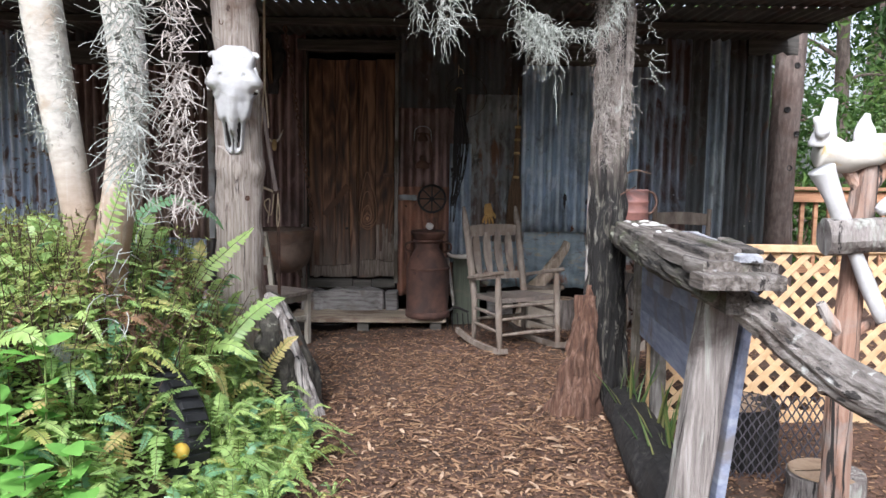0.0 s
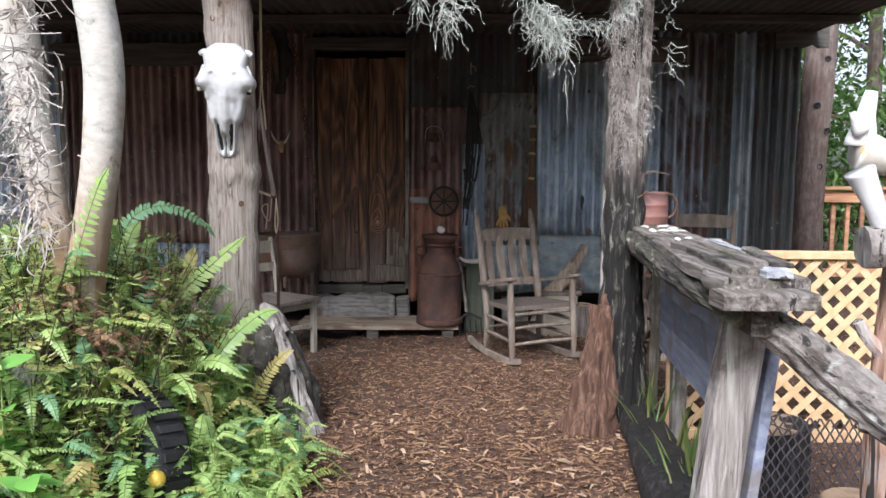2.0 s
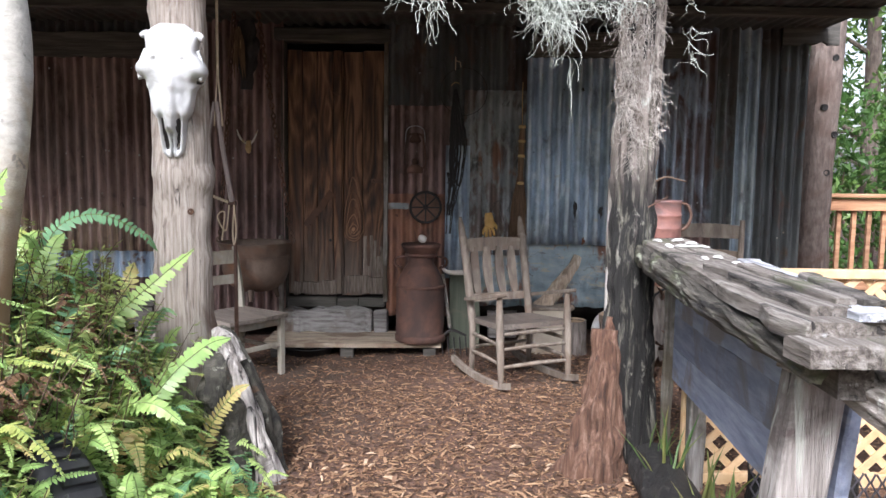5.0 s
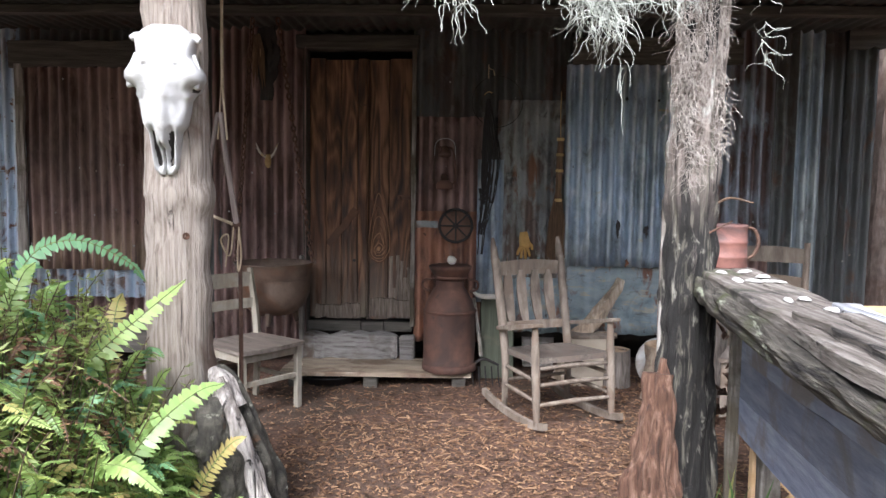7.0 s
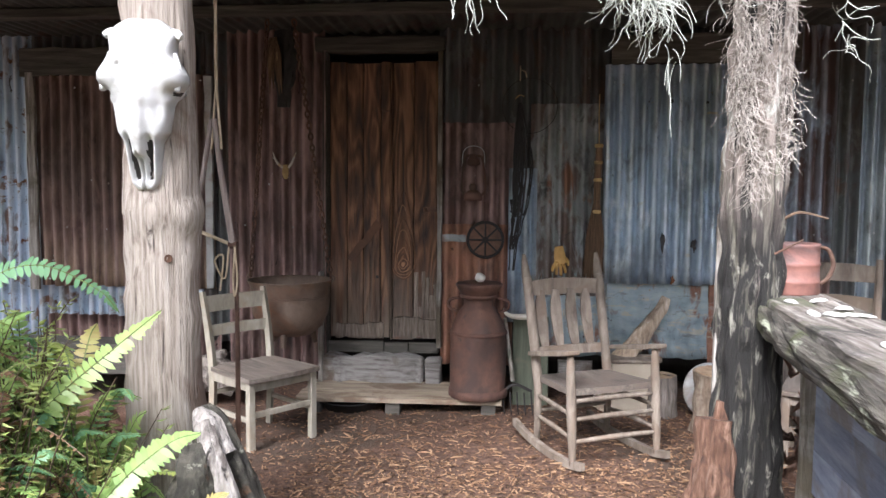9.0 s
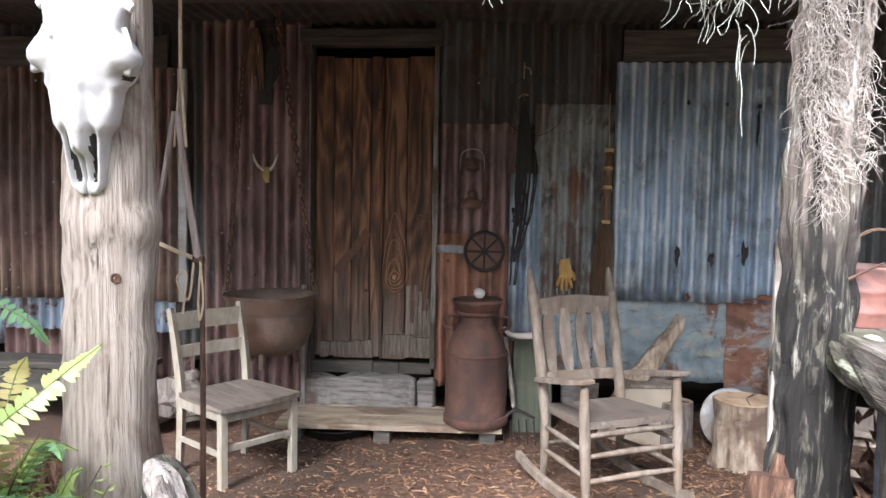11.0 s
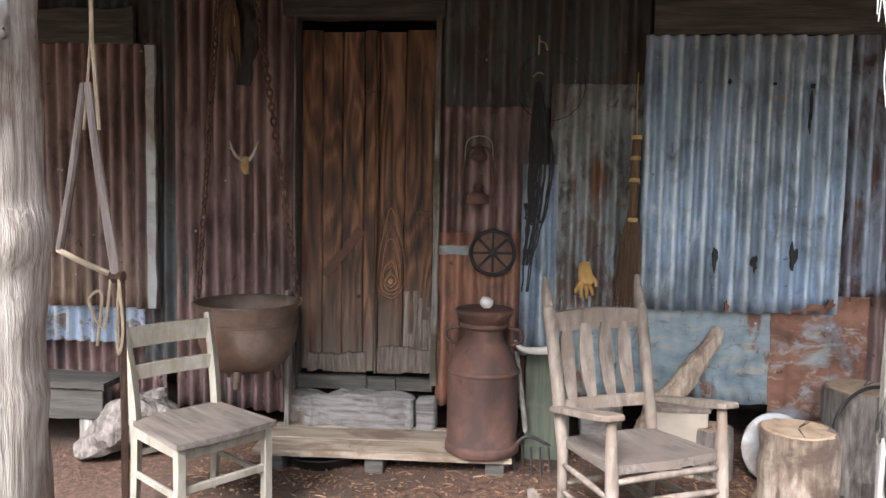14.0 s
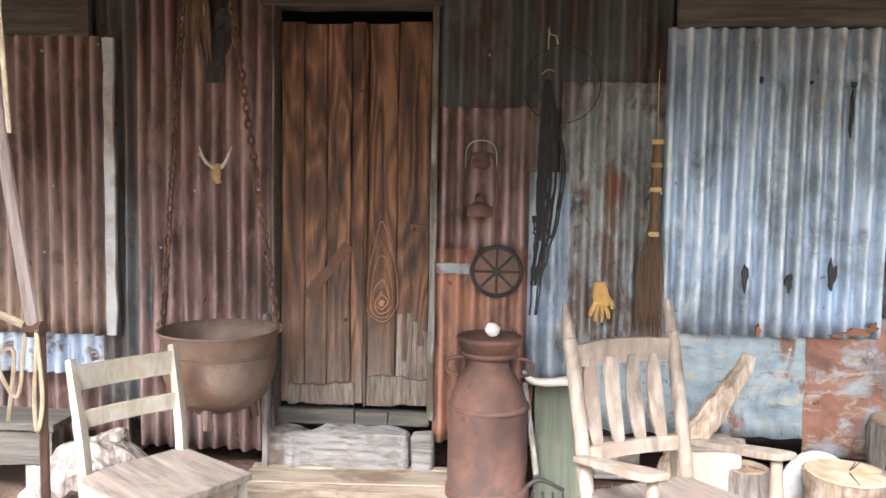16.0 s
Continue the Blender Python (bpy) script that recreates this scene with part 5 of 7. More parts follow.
chain("chain", (-1.50, 6.5, 2.55), (-1.65, 6.55, 0.84), "rusty iron chain holding the kettle")
chain("chain", (-1.32, 6.5, 2.55), (-1.09, 6.55, 0.84), "rusty iron chain holding the kettle")

# ---- things hung on the wall ----
lan = thing("lantern", pose(-0.15, 6.90, 1.37), "small rusty red barn lantern without glass", "lantern")
part("tank", lathe([(0.062, 0.0), (0.066, 0.01), (0.064, 0.045), (0.045, 0.06), (0.03, 0.072)], 20), CAN_RUST, lan, smooth=True)
part("burner", lathe([(0.026, 0.07), (0.03, 0.10), (0.018, 0.12)], 14), IRON, lan)
part("chimney_cap", lathe([(0.03, 0.245), (0.05, 0.255), (0.045, 0.28), (0.03, 0.30), (0.032, 0.32), (0.018, 0.328)], 18), CAN_RUST, lan, smooth=True)
for s in (-1, 1):
    part("side_tube", tube(bent([(0.055 * s, 0, 0.03), (0.085 * s, 0, 0.08), (0.078 * s, 0, 0.2), (0.06 * s, 0, 0.30), (0.028 * s, 0, 0.318)], 5), 0.008, 8), CAN_RUST, lan, smooth=True)
part("bail", tube(bent([(-0.08, 0.01, 0.22), (-0.07, 0.02, 0.35), (0, 0.02, 0.385), (0.07, 0.02, 0.35), (0.08, 0.01, 0.22)], 6), 0.003, 5), TIN_GREY, lan)

wheel = thing("spoked_wheel_ornament", pose(-0.06, 6.91, 1.092, 90, 0, 0), "small rusty iron wheel ornament with eight spokes", "ornament")
rim = [(0.125 * math.cos(w), 0.125 * math.sin(w), 0) for w in np.linspace(0, 2 * math.pi, 33)]
part("rim", tube(rim, 0.011, 8), DARK_IRON, wheel)
part("plate", lathe([(0.12, -0.012), (0.12, -0.008), (0.02, -0.004)], 32), IRON, wheel)
part("hub", lathe([(0.022, -0.01), (0.022, 0.014), (0.01, 0.018)], 14), DARK_IRON, wheel)
for k in range(8):
    w = math.pi * k / 4
    part("spoke", tube([(0.015 * math.cos(w), 0.015 * math.sin(w), 0.006), (0.12 * math.cos(w), 0.12 * math.sin(w), 0.004)], [0.007, 0.006], 6), DARK_IRON, wheel)

broom = thing("broom", pose(0.70, 6.885, 0.80), "old hand broom of brown straw hung by a cord", "broom")
part("handle", log([(0.01, 0, 0.50), (0.015, 0, 0.75), (0.02, 0, 0.97)], [0.022, 0.026, 0.022], 4, 10, 0.12), STRAW, broom)
for z in (0.955, 0.84, 0.72, 0.50):
    part("binding", moved(lathe([(0.026, -0.012), (0.031, 0), (0.026, 0.012)], 12), pose(0.012 + 0.008 * (z - 0.5) / 0.5, 0, z)), TWINE, broom)
part("cord", tube([(0.02, 0.0, 0.96), (0.015, 0.01, 1.15), (0.018, 0.02, 1.31)], 0.003, 5), TWINE, broom)
sv, sf = [], []
rs = random.Random(5)
for i in range(260):
    a, r0 = rs.uniform(0, 6.28), rs.uniform(0, 0.024)
    sp = rs.uniform(0.4, 1.0)
    p0, p2 = Vector((0.01 + r0 * math.cos(a), r0 * 0.6 * math.sin(a), 0.55)), Vector((-0.005 + 0.082 * sp * math.cos(a), 0.03 * sp * math.sin(a) - 0.01, rs.uniform(-0.02, 0.10)))
    p1 = p0.lerp(p2, 0.45) + Vector((0.012 * math.cos(a), -0.004, 0.03))
    v, f = tube_data([p0, p1, p2], [0.0022, 0.0022, 0.0012], 3)
    sf += [tuple(k + len(sv) for k in q) for q in f]
    sv += v
part("straw", mesh_of("straw", sv, sf), STRAW, broom)

glove = thing("leather_glove", pose(0.455, 6.905, 0.885), "ochre leather work glove pinned to the iron", "glove")
gp = [log([(0, -0.01, 0.17), (0.01, -0.015, 0.10), (0.015, -0.012, 0.05)], [0.03, 0.042, 0.04], 5, 14, 0.15, 20, 0.4)]
for k, (x, z) in enumerate(((-0.035, -0.01), (-0.01, -0.035), (0.018, -0.04), (0.045, -0.02))):
    gp.append(log([(0.004 + x * 0.5, -0.012, 0.06), (x, -0.022, 0.02), (x * 1.15, -0.016, z + 0.005)], [0.013, 0.012, 0.009], 4, 8, 0.15, 20))
gp.append(log([(0.03, -0.012, 0.10), (0.062, -0.02, 0.07), (0.07, -0.018, 0.035)], [0.015, 0.013, 0.009], 4, 8, 0.15, 20))
part("leather", joined(*gp), GLOVE, glove, smooth=True)

antl = thing("antlers", pose(-1.50, 6.89, 1.54) @ Matrix.Scale(0.82, 4), "small pair of pale antlers on a skull plate", "antlers")
part("skull_plate", log([(0, -0.02, -0.03), (0, -0.035, 0.02), (0, -0.02, 0.09)], [0.014, 0.034, 0.03], 5, 12, 0.25, 18, 0.6), TWINE, antl, smooth=True)
for s in (-1, 1):
    part("antler", log([(s * 0.025, -0.02, 0.07), (s * 0.06, -0.05, 0.10), (s * 0.085, -0.06, 0.15), (s * 0.105, -0.05, 0.20)], [0.013, 0.011, 0.008, 0.003], 5, 8, 0.2, 18), OLD_BONE, antl, smooth=True)
    part("tine", log([(s * 0.075, -0.06, 0.13), (s * 0.10, -0.075, 0.155)], [0.007, 0.002], 3, 6, 0.1), BONE, antl)

net = thing("hanging_net", pose(0.17, 6.86, 0.88), "black knotted net and cords hung on the wall", "net")
rs = random.Random(8)
for i in range(26):
    x = rs.uniform(-0.05, 0.05)
    w = rs.uniform(0.02, 0.06)
    pts = [(0.0 + x * 0.2, 0.02, 1.17), (x * 1.0 + 0.01, -0.01, 0.95), (x * 1.5 + 0.02, -0.02, 0.7 + w), (x + 0.0, 0, 0.4), (x * 0.5 - 0.04, 0.01, rs.choice((0.0, 0.15, 0.42, 0.5)))]
    pts = [(p[0] + 0.012 * noise.noise(Vector((i, k * 0.7, 0))), p[1], p[2]) for k, p in enumerate(bent(pts, 6))]
    part("cord", tube(pts, 0.0045, 4), NET, net)
part("hook", tube(bent([(-0.03, 0.03, 1.20), (0.0, 0.0, 1.22), (0.03, 0.0, 1.21)], 4), 0.004, 5), TWINE, net)
part("wire_hook", tube([(0.0, 0.02, 1.32), (0.0, 0.0, 1.42), (0.005, 0.0, 1.39), (0.035, 0.0, 1.38), (0.045, 0.0, 1.34)], 0.004, 5), ROPE, net, "bent pale wire hook")
hoop = thing("wire_hoop", pose(0.24, 6.88, 2.03, 90, 0, 0), "thin dark wire hoop hung on the iron", "hoop")
part("wire", tube([(0.19 * math.cos(w), 0.19 * math.sin(w), 0) for w in np.linspace(0, 2 * math.pi, 37)], 0.0025, 5), DARK_IRON, hoop)

hide = thing("dried_corn_husk", pose(-1.56, 6.80, 2.14), "dry husks and dark hide hung under the roof", "husks")
for k in range(9):
    x = rnd(-0.05, 0.05)
    part("husk", log([(x * 0.3, 0, 0.36), (x, -0.03, 0.22), (x * 1.4, -0.02, rnd(-0.05, 0.08))], [0.012, 0.022, 0.003], 5, 7, 0.4, 14, 0.35), TWINE if k == 3 else STRAW, hide)
part("hide", log([(0.06, 0.03, 0.42), (0.08, 0.02, 0.2), (0.06, 0.03, -0.12)], [0.07, 0.105, 0.05], 8, 18, 0.55, 12, 0.3), DARK_IRON, hide, "dark shaggy hide")

# ---- hanging harness beside the log post ----
BAR_WOOD = mat("brown_bar_wood", [(0.10, 0.075, 0.065), (0.22, 0.175, 0.155), (0.30, 0.25, 0.225)], 6, UP, rough=0.8, bump=0.3)
rig = thing("harness_bar", pose(-1.05, 4.52, -0.035), "wooden harness bars and rope hung from the roof", "harness")
part("rope", tube([(-0.012, 0, 1.62), (0.0, 0.02, 1.86), (0.005, 0.01, 2.60)], 0.004, 6), ROPE, rig)
part("rope", tube([(0.03, 0, 1.62), (0.008, 0.01, 1.86), (0.012, 0.01, 2.60)], 0.005, 6), ROPE, rig)
part("bar", log([(0.0, 0, 1.74), (0.03, 0, 1.5), (0.072, 0, 1.23)], [0.010, 0.012, 0.013], 4, 8, 0.1), BAR_WOOD, rig)
part("bar", log([(-0.01, 0, 1.74), (-0.06, 0.02, 1.5), (-0.105, 0.03, 1.30)], [0.009, 0.011, 0.011], 4, 8, 0.1), BAR_WOOD, rig)
part("cross_rope", tube([(-0.11, 0.03, 1.30), (-0.02, 0, 1.27), (0.072, 0, 1.235)], 0.008, 6), ROPE, rig)
part("knot", log([(0.055, 0, 1.235), (0.09, 0, 1.235)], [0.016, 0.016], 3, 8, 0.2), IRON, rig)
part("loop", tube(bent([(0.06, -0.01, 1.235), (0.04, -0.01, 1.10), (0.0, -0.012, 1.17), (0.035, -0.01, 1.19), (0.02, -0.01, 1.05)], 6), 0.004, 6), ROPE, rig)
part("loop", tube(bent([(0.085, -0.01, 1.235), (0.075, -0.01, 1.1), (0.08, -0.01, 1.03), (0.092, -0.01, 1.1), (0.082, -0.01, 1.235)], 5), 0.004, 6), ROPE, rig)
part("rod", log([(0.08, 0.01, 1.23), (0.082, 0.01, 0.7), (0.078, 0.01, -0.03)], [0.008, 0.010, 0.012], 5, 8, 0.1), IRON, rig)

# ---- corner by the wall, right of the can ----
plank_g = thing("green_plank", pose(0.27, 6.80, -0.06, -6, 0, 0), "worn green painted board leaning on the wall", "board")
part("board", box(-0.125, 0.125, -0.015, 0.015, 0, 0.62, 0.004, 0.002, 4), GREEN_PAINT, plank_g)
horn = thing("cow_horn", pose(0.22, 6.72, 0.585), "pale curled cattle horn on the green board", "horn")
part("horn", log([(-0.14, -0.02, 0.05), (-0.11, -0.03, 0.01), (-0.04, -0.02, -0.005), (0.06, 0, 0.0), (0.13, 0.02, 0.01)], [0.008, 0.015, 0.02, 0.024, 0.026], 5, 10, 0.1), OLD_BONE, horn, smooth=True)
fork = thing("garden_fork", pose(0.16, 6.58, -0.055), "rusty garden fork standing beside the can", "garden fork")
part("shaft", log([(-0.07, 0.16, 0.62), (-0.01, 0.06, 0.2)], [0.014, 0.015], 5, 8, 0.05), GREY_WOOD, fork)
part("crossbar", log([(-0.08, 0, 0.13), (0.0, 0.02, 0.19), (0.12, 0, 0.15)], [0.009, 0.012, 0.009], 4, 8, 0.05), DARK_IRON, fork)
for k in range(5):
    x = -0.075 + 0.047 * k
    part("tine", log([(x, 0.0, 0.14), (x + 0.005, -0.03, 0.07), (x + 0.012, -0.05, 0.0)], [0.006, 0.006, 0.003], 4, 6, 0), DARK_IRON, fork)

branch = thing("driftwood", pose(0.86, 6.78, -0.06), "pale forked driftwood branch propped on the wall", "driftwood")
part("limb", log([(-0.08, 0, 0.0), (0.0, 0, 0.28), (0.12, 0.02, 0.45), (0.28, 0.06, 0.66), (0.34, 0.08, 0.77)], [0.09, 0.08, 0.06, 0.045, 0.03], 6, 14, 0.35, 9), STUMP_SIDE, branch)
part("limb", log([(0.02, 0, 0.20), (0.16, -0.02, 0.33), (0.30, -0.02, 0.36)], [0.06, 0.045, 0.02], 5, 10, 0.4, 9), STUMP_SIDE, branch)
crate = thing("wooden_box", pose(0.98, 6.72, -0.06, 0, 0, 4), "tan wooden box standing against the wall", "box")
part("side", box(-0.18, 0.12, -0.10, 0.10, 0.0, 0.36, 0.006, 0.004), CREAM_TIN, crate)
part("lid_board", box(-0.19, 0.13, -0.11, 0.11, 0.36, 0.38, 0.004, 0.003), CHAIR_WOOD, crate)


def cut_log(m, r, h, label, side, name="log_stump", lean=0.0):
    c = thing(name, m, label, "stump", "cut logs")
    part("bark", log([(0, 0, -0.03), (0.005, 0, h * 0.5), (lean, 0, h)], [r * 1.06, r, r * 0.97], 5, 26, 0.12, 9), side, c)
    bm = lathe([(r * 0.93, 0), (r * 0.9, 0.006), (r * 0.5, 0.004), (r * 0.1, 0.007)], 26)
    for v in bm.verts:
        v.co.z += 0.004 * noise.noise(v.co * 30)
    top = part("cut_face", moved(bm, pose(lean, 0, h - 0.001)), CUT_WOOD, c, "sawn log top")
    for k in range(3):
        a = rnd(0, 6.28)
        part("crack", tube([(lean + 0.1 * r * math.cos(a), 0.1 * r * math.sin(a), h + 0.006), (lean + 0.85 * r * math.cos(a), 0.85 * r * math.sin(a), h + 0.006)], [0.004, 0.002], 4), SOIL, top)
    return c


cut_log(pose(1.45, 6.33, -0.05), 0.18, 0.375, "short sawn log with stripped golden side", STUMP_SIDE)
cut_log(pose(1.87, 6.62, -0.05), 0.19, 0.52, "taller grey weathered log standing on end", GREY_DRIFT)
cut_log(pose(1.14, 6.66, -0.055), 0.10, 0.27, "small white-barked log standing on end", GREY_DRIFT)
lidp = thing("round_tin_tray", pose(1.45, 6.62, 0.13, 78, 0, 8), "round grey tin tray leaning behind a log", "tray")
part("disc", lathe([(0.18, 0), (0.185, 0.006), (0.175, 0.012), (0.12, 0.02), (0.03, 0.028)], 36), TIN_GREY, lidp, smooth=True)
hoop2 = thing("barrel_hoop", pose(1.86, 6.45, 0.30, 90, 0, 12), "dark iron hoop leaning on the grey log", "hoop")
part("band", tube([(0.22 * math.cos(w), 0.22 * math.sin(w), 0) for w in np.linspace(0, math.pi, 26)], 0.009, 6), DARK_IRON, hoop2)

# ---- left clutter by the wall ----
cut = thing("driftwood", pose(-1.98, 6.45, -0.06), "twisted grey root lying at the wall", "driftwood")
part("root", log([(-0.28, -0.05, 0.04), (-0.1, 0, 0.16), (0.08, 0, 0.26), (0.26, 0.02, 0.15)], [0.06, 0.13, 0.12, 0.07], 6, 16, 0.5, 7), GREY_DRIFT, cut)
part("root", log([(0.0, 0, 0.2), (0.1, 0.05, 0.34), (0.17, 0.05, 0.38)], [0.09, 0.05, 0.02], 5, 12, 0.5, 9), GREY_DRIFT, cut)
bench = thing("plank_bench", pose(-2.75, 6.55, -0.05), "low grey plank bench against the shack wall", "bench")
part("seat_board", moved(plank(1.25, 0.26, 0.035, 61, 0.006), pose(0, 0, 0.40)), BEAM_WOOD, bench)
part("front_board", moved(plank(1.22, 0.16, 0.025, 62, 0.006), pose(0, -0.11, 0.29, 90, 0, 0)), BEAM_WOOD, bench)
for x in (-0.5, 0.5):
    part("leg", box(x - 0.04, x + 0.04, -0.1, 0.1, 0, 0.385, 0.005, 0.003), GREY_WOOD, bench)

# a fibrous brown stump behind the log post
fib = thing("palm_stump", pose(-1.62, 4.55, 0), "brown fibrous palm stump behind the log post", "stump")
part("trunk", log([(0, 0, -0.05), (0.01, 0, 0.2), (0.0, 0, 0.42), (0.0, 0, 0.52)], [0.13, 0.12, 0.115, 0.07], 8, 40, 0.4, 14), RED_BARK, fib)
fv, ff = [], []
fr = random.Random(31)
for _ in range(420):
    w, z = fr.uniform(0, 6.28), fr.uniform(0.05, 0.52)
    base = Vector((0.115 * math.cos(w), 0.115 * math.sin(w), z))
    tip = base + Vector((0.05 * math.cos(w) + fr.gauss(0, 0.02), 0.05 * math.sin(w) + fr.gauss(0, 0.02), fr.uniform(-0.10, 0.04)))
    v, f = tube_data([base, base.lerp(tip, 0.5) + Vector((0, 0, 0.012)), tip], [0.0016, 0.0014, 0.0007], 3)
    ff += [tuple(k + len(fv) for k in q) for q in f]
    fv += v
part("fibre", mesh_of("fibre", fv, ff), RED_BARK, fib)

# ---- counter ----
counter = thing("plank_counter", pose(0, 0, 0), "weathered split-plank counter on posts, mossy along its edge", "counter")
A0, A1 = Vector((1.03, 4.42, 1.055)), Vector((0.79, 2.22, 1.04))
mid, span = (A0 + A1) / 2, (A0 - A1)
yaw = math.degrees(math.atan2(span.y, span.x))
along = Vector((span.x, span.y, 0)).normalized()
side = Vector((along.y, -along.x, 0))


def along_counter(length, width, thick, shift, off, z, seed, ragged, turn=0.0, tip=0.0):
    c = mid + along * shift + side * off
    return moved(plank(length, width, thick, seed, ragged, 16), pose(c.x, c.y, z, tip, 0, yaw + turn))


part("top_plank", along_counter(2.25, 0.13, 0.045, 0.02, 0.055, 1.05, 71, 0.012, 0.3), COUNTER_WOOD, counter)
part("top_plank", along_counter(2.15, 0.085, 0.04, 0.03, 0.160, 1.052, 72, 0.010, -0.3), COUNTER_WOOD, counter)
part("top_plank", along_counter(2.1, 0.05, 0.035, 0.05, 0.228, 1.045, 75, 0.010, 0.4), COUNTER_WOOD, counter)
part("loose_plank", along_counter(0.80, 0.085, 0.022, -0.62, 0.075, 1.083, 73, 0.010, 2.0), COUNTER_WOOD, counter)
part("loose_plank", along_counter(1.0, 0.075, 0.020, -0.56, 0.175, 1.080, 74, 0.009, -2), BLUE_GREY, counter)
part("edge_slab", moved(log([A0 + Vector((0.02, 0.02, -0.05)), A0.lerp(A1, 0.3) + Vector((-0.005, 0, -0.055)), A0.lerp(A1, 0.7) + Vector((0.005, 0, -0.06)), A1 + Vector((0.02, -0.02, -0.06))], [0.045, 0.05, 0.038, 0.024], 10, 24, 0.4, 8, 1.0, 7), pose(0, 0, 0)), MOSSY_EDGE, counter, "ragged split edge with moss")
part("loose_plank", along_counter(0.65, 0.05, 0.016, -0.66, 0.12, 1.098, 174, 0.008, 1.0), COUNTER_WOOD, counter)
part("loose_plank", along_counter(0.50, 0.045, 0.014, -0.74, 0.205, 1.096, 175, 0.008, -4.0), COUNTER_WOOD, counter)
part("end_board", moved(plank(0.25, 0.11, 0.045, 76, 0.004), pose(0.895, 2.20, 1.022, 0, 0, 2)), COUNTER_WOOD, counter)
part("under_rail", along_counter(2.1, 0.07, 0.09, -0.02, 0.12, 0.955, 77, 0.01), COUNTER_WOOD, counter)
# blue boards below, on the far side
for k, z in enumerate((0.845, 0.70, 0.555)):
    c = mid + along * 0.10 + side * 0.15
    part("blue_board", moved(plank(1.75, 0.145, 0.022, 80 + k, 0.004, 8), pose(c.x, c.y, z, 90, 3, yaw)), BLUE_PAINT, counter, "faded blue-grey board")
near = thing("short_post", pose(0.895, 2.46, 0), "grey split fence post leaning under the counter end", "post")
part("half_log", moved(box(-0.060, 0.060, -0.05, 0.05, -0.06, 0.965, 0.012, 0.003, 4), pose(-0.015, 0.0, 0, 0, 6.5, 0) @ pose(-0.04, 0, 0)), GREY_POST, near)
part("side_board", moved(plank(1.0, 0.07, 0.03, 92, 0.003), pose(0.05 + 0.055, 0.02, 0.45, 0, 0, 0) @ pose(0, 0, 0, 0, -84, 0)), BLUE_PAINT, near, "blue-grey board behind the post")
mpost = thing("short_post", pose(1.20, 3.95, 0), "thin grey post under the counter", "post")
part("shaft", box(-0.035, 0.035, -0.03, 0.03, -0.05, 1.0, 0.006, 0.004, 6), GREY_WOOD, mpost)
mpost2 = thing("short_post", pose(1.12, 4.12, 0), "thin grey post under the counter", "post")
part("shaft", box(-0.022, 0.022, -0.02, 0.02, -0.05, 1.0, 0.006, 0.004, 6), GREY_WOOD, mpost2)
skid = thing("fallen_log", pose(0, 0, 0), "black log lying along the counter's foot", "log")
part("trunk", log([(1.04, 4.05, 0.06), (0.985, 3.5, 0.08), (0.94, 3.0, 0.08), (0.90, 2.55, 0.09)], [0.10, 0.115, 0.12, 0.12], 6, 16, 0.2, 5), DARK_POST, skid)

rail = thing("fence_rail", pose(0, 0, 0), "gnarled grey cedar rail running from the counter post", "rail")
part("trunk", log([(0.86, 2.42, 0.975), (0.97, 2.28, 0.92), (1.05, 2.1, 0.84), (1.12, 1.9, 0.775), (1.26, 1.62, 0.73), (1.42, 1.35, 0.68)], [0.045, 0.05, 0.055, 0.06, 0.06, 0.055], 9, 40, 0.22, 7, 1.0, 11), GREY_RAIL, rail)
part("stub", log([(1.08, 2.0, 0.82), (1.05, 1.96, 0.75)], [0.03, 0.018], 3, 9, 0.3, 12), GREY_RAIL, rail)

pail = thing("tin_pail", pose(1.130, 4.36, 1.072) @ Matrix.Diagonal((1.14, 1.14, 1, 1)), "faded red tin pail with a loop handle", "pail")
part("body", lathe([(0.083, 0), (0.086, 0.006), (0.084, 0.04), (0.087, 0.044), (0.084, 0.05), (0.083, 0.10), (0.087, 0.106), (0.083, 0.112), (0.082, 0.165), (0.086, 0.172), (0.082, 0.178), (0.076, 0.172), (0.072, 0.02)], 32), RED_TIN, pail, smooth=True)
part("handle", tube(bent([(0.07, 0.0, 0.165), (0.11, 0.0, 0.155), (0.128, 0.0, 0.10), (0.11, 0.0, 0.05), (0.08, 0.0, 0.03)], 5), 0.007, 8, 0, 0.6), IRON, pail, smooth=True)


def shell_mesh(seed):
    r = random.Random(seed)
    bm = bmesh.new()
    k = 14
    rings = []
    for q, h in ((1.0, 0.0), (0.75, 0.010), (0.35, 0.016)):
        rings.append([bm.verts.new((q * (0.042 + 0.012 * noise.noise(Vector((math.cos(w) * 2, math.sin(w) * 2, seed)))) * math.cos(w) * 1.35, q * 0.034 * math.sin(w), h + 0.002 * r.uniform(-1, 1))) for w in np.linspace(0, 2 * math.pi, k, endpoint=False)])
    for a, b in zip(rings, rings[1:]):
        for i in range(k):
            bm.faces.new((a[i], a[(i + 1) % k], b[(i + 1) % k], b[i]))
    bm.faces.new(rings[-1])
    bm.faces.new(list(reversed(rings[0])))
    me = to_mesh("valve", bm, True)
    me.materials.append(SHELL)
    return me


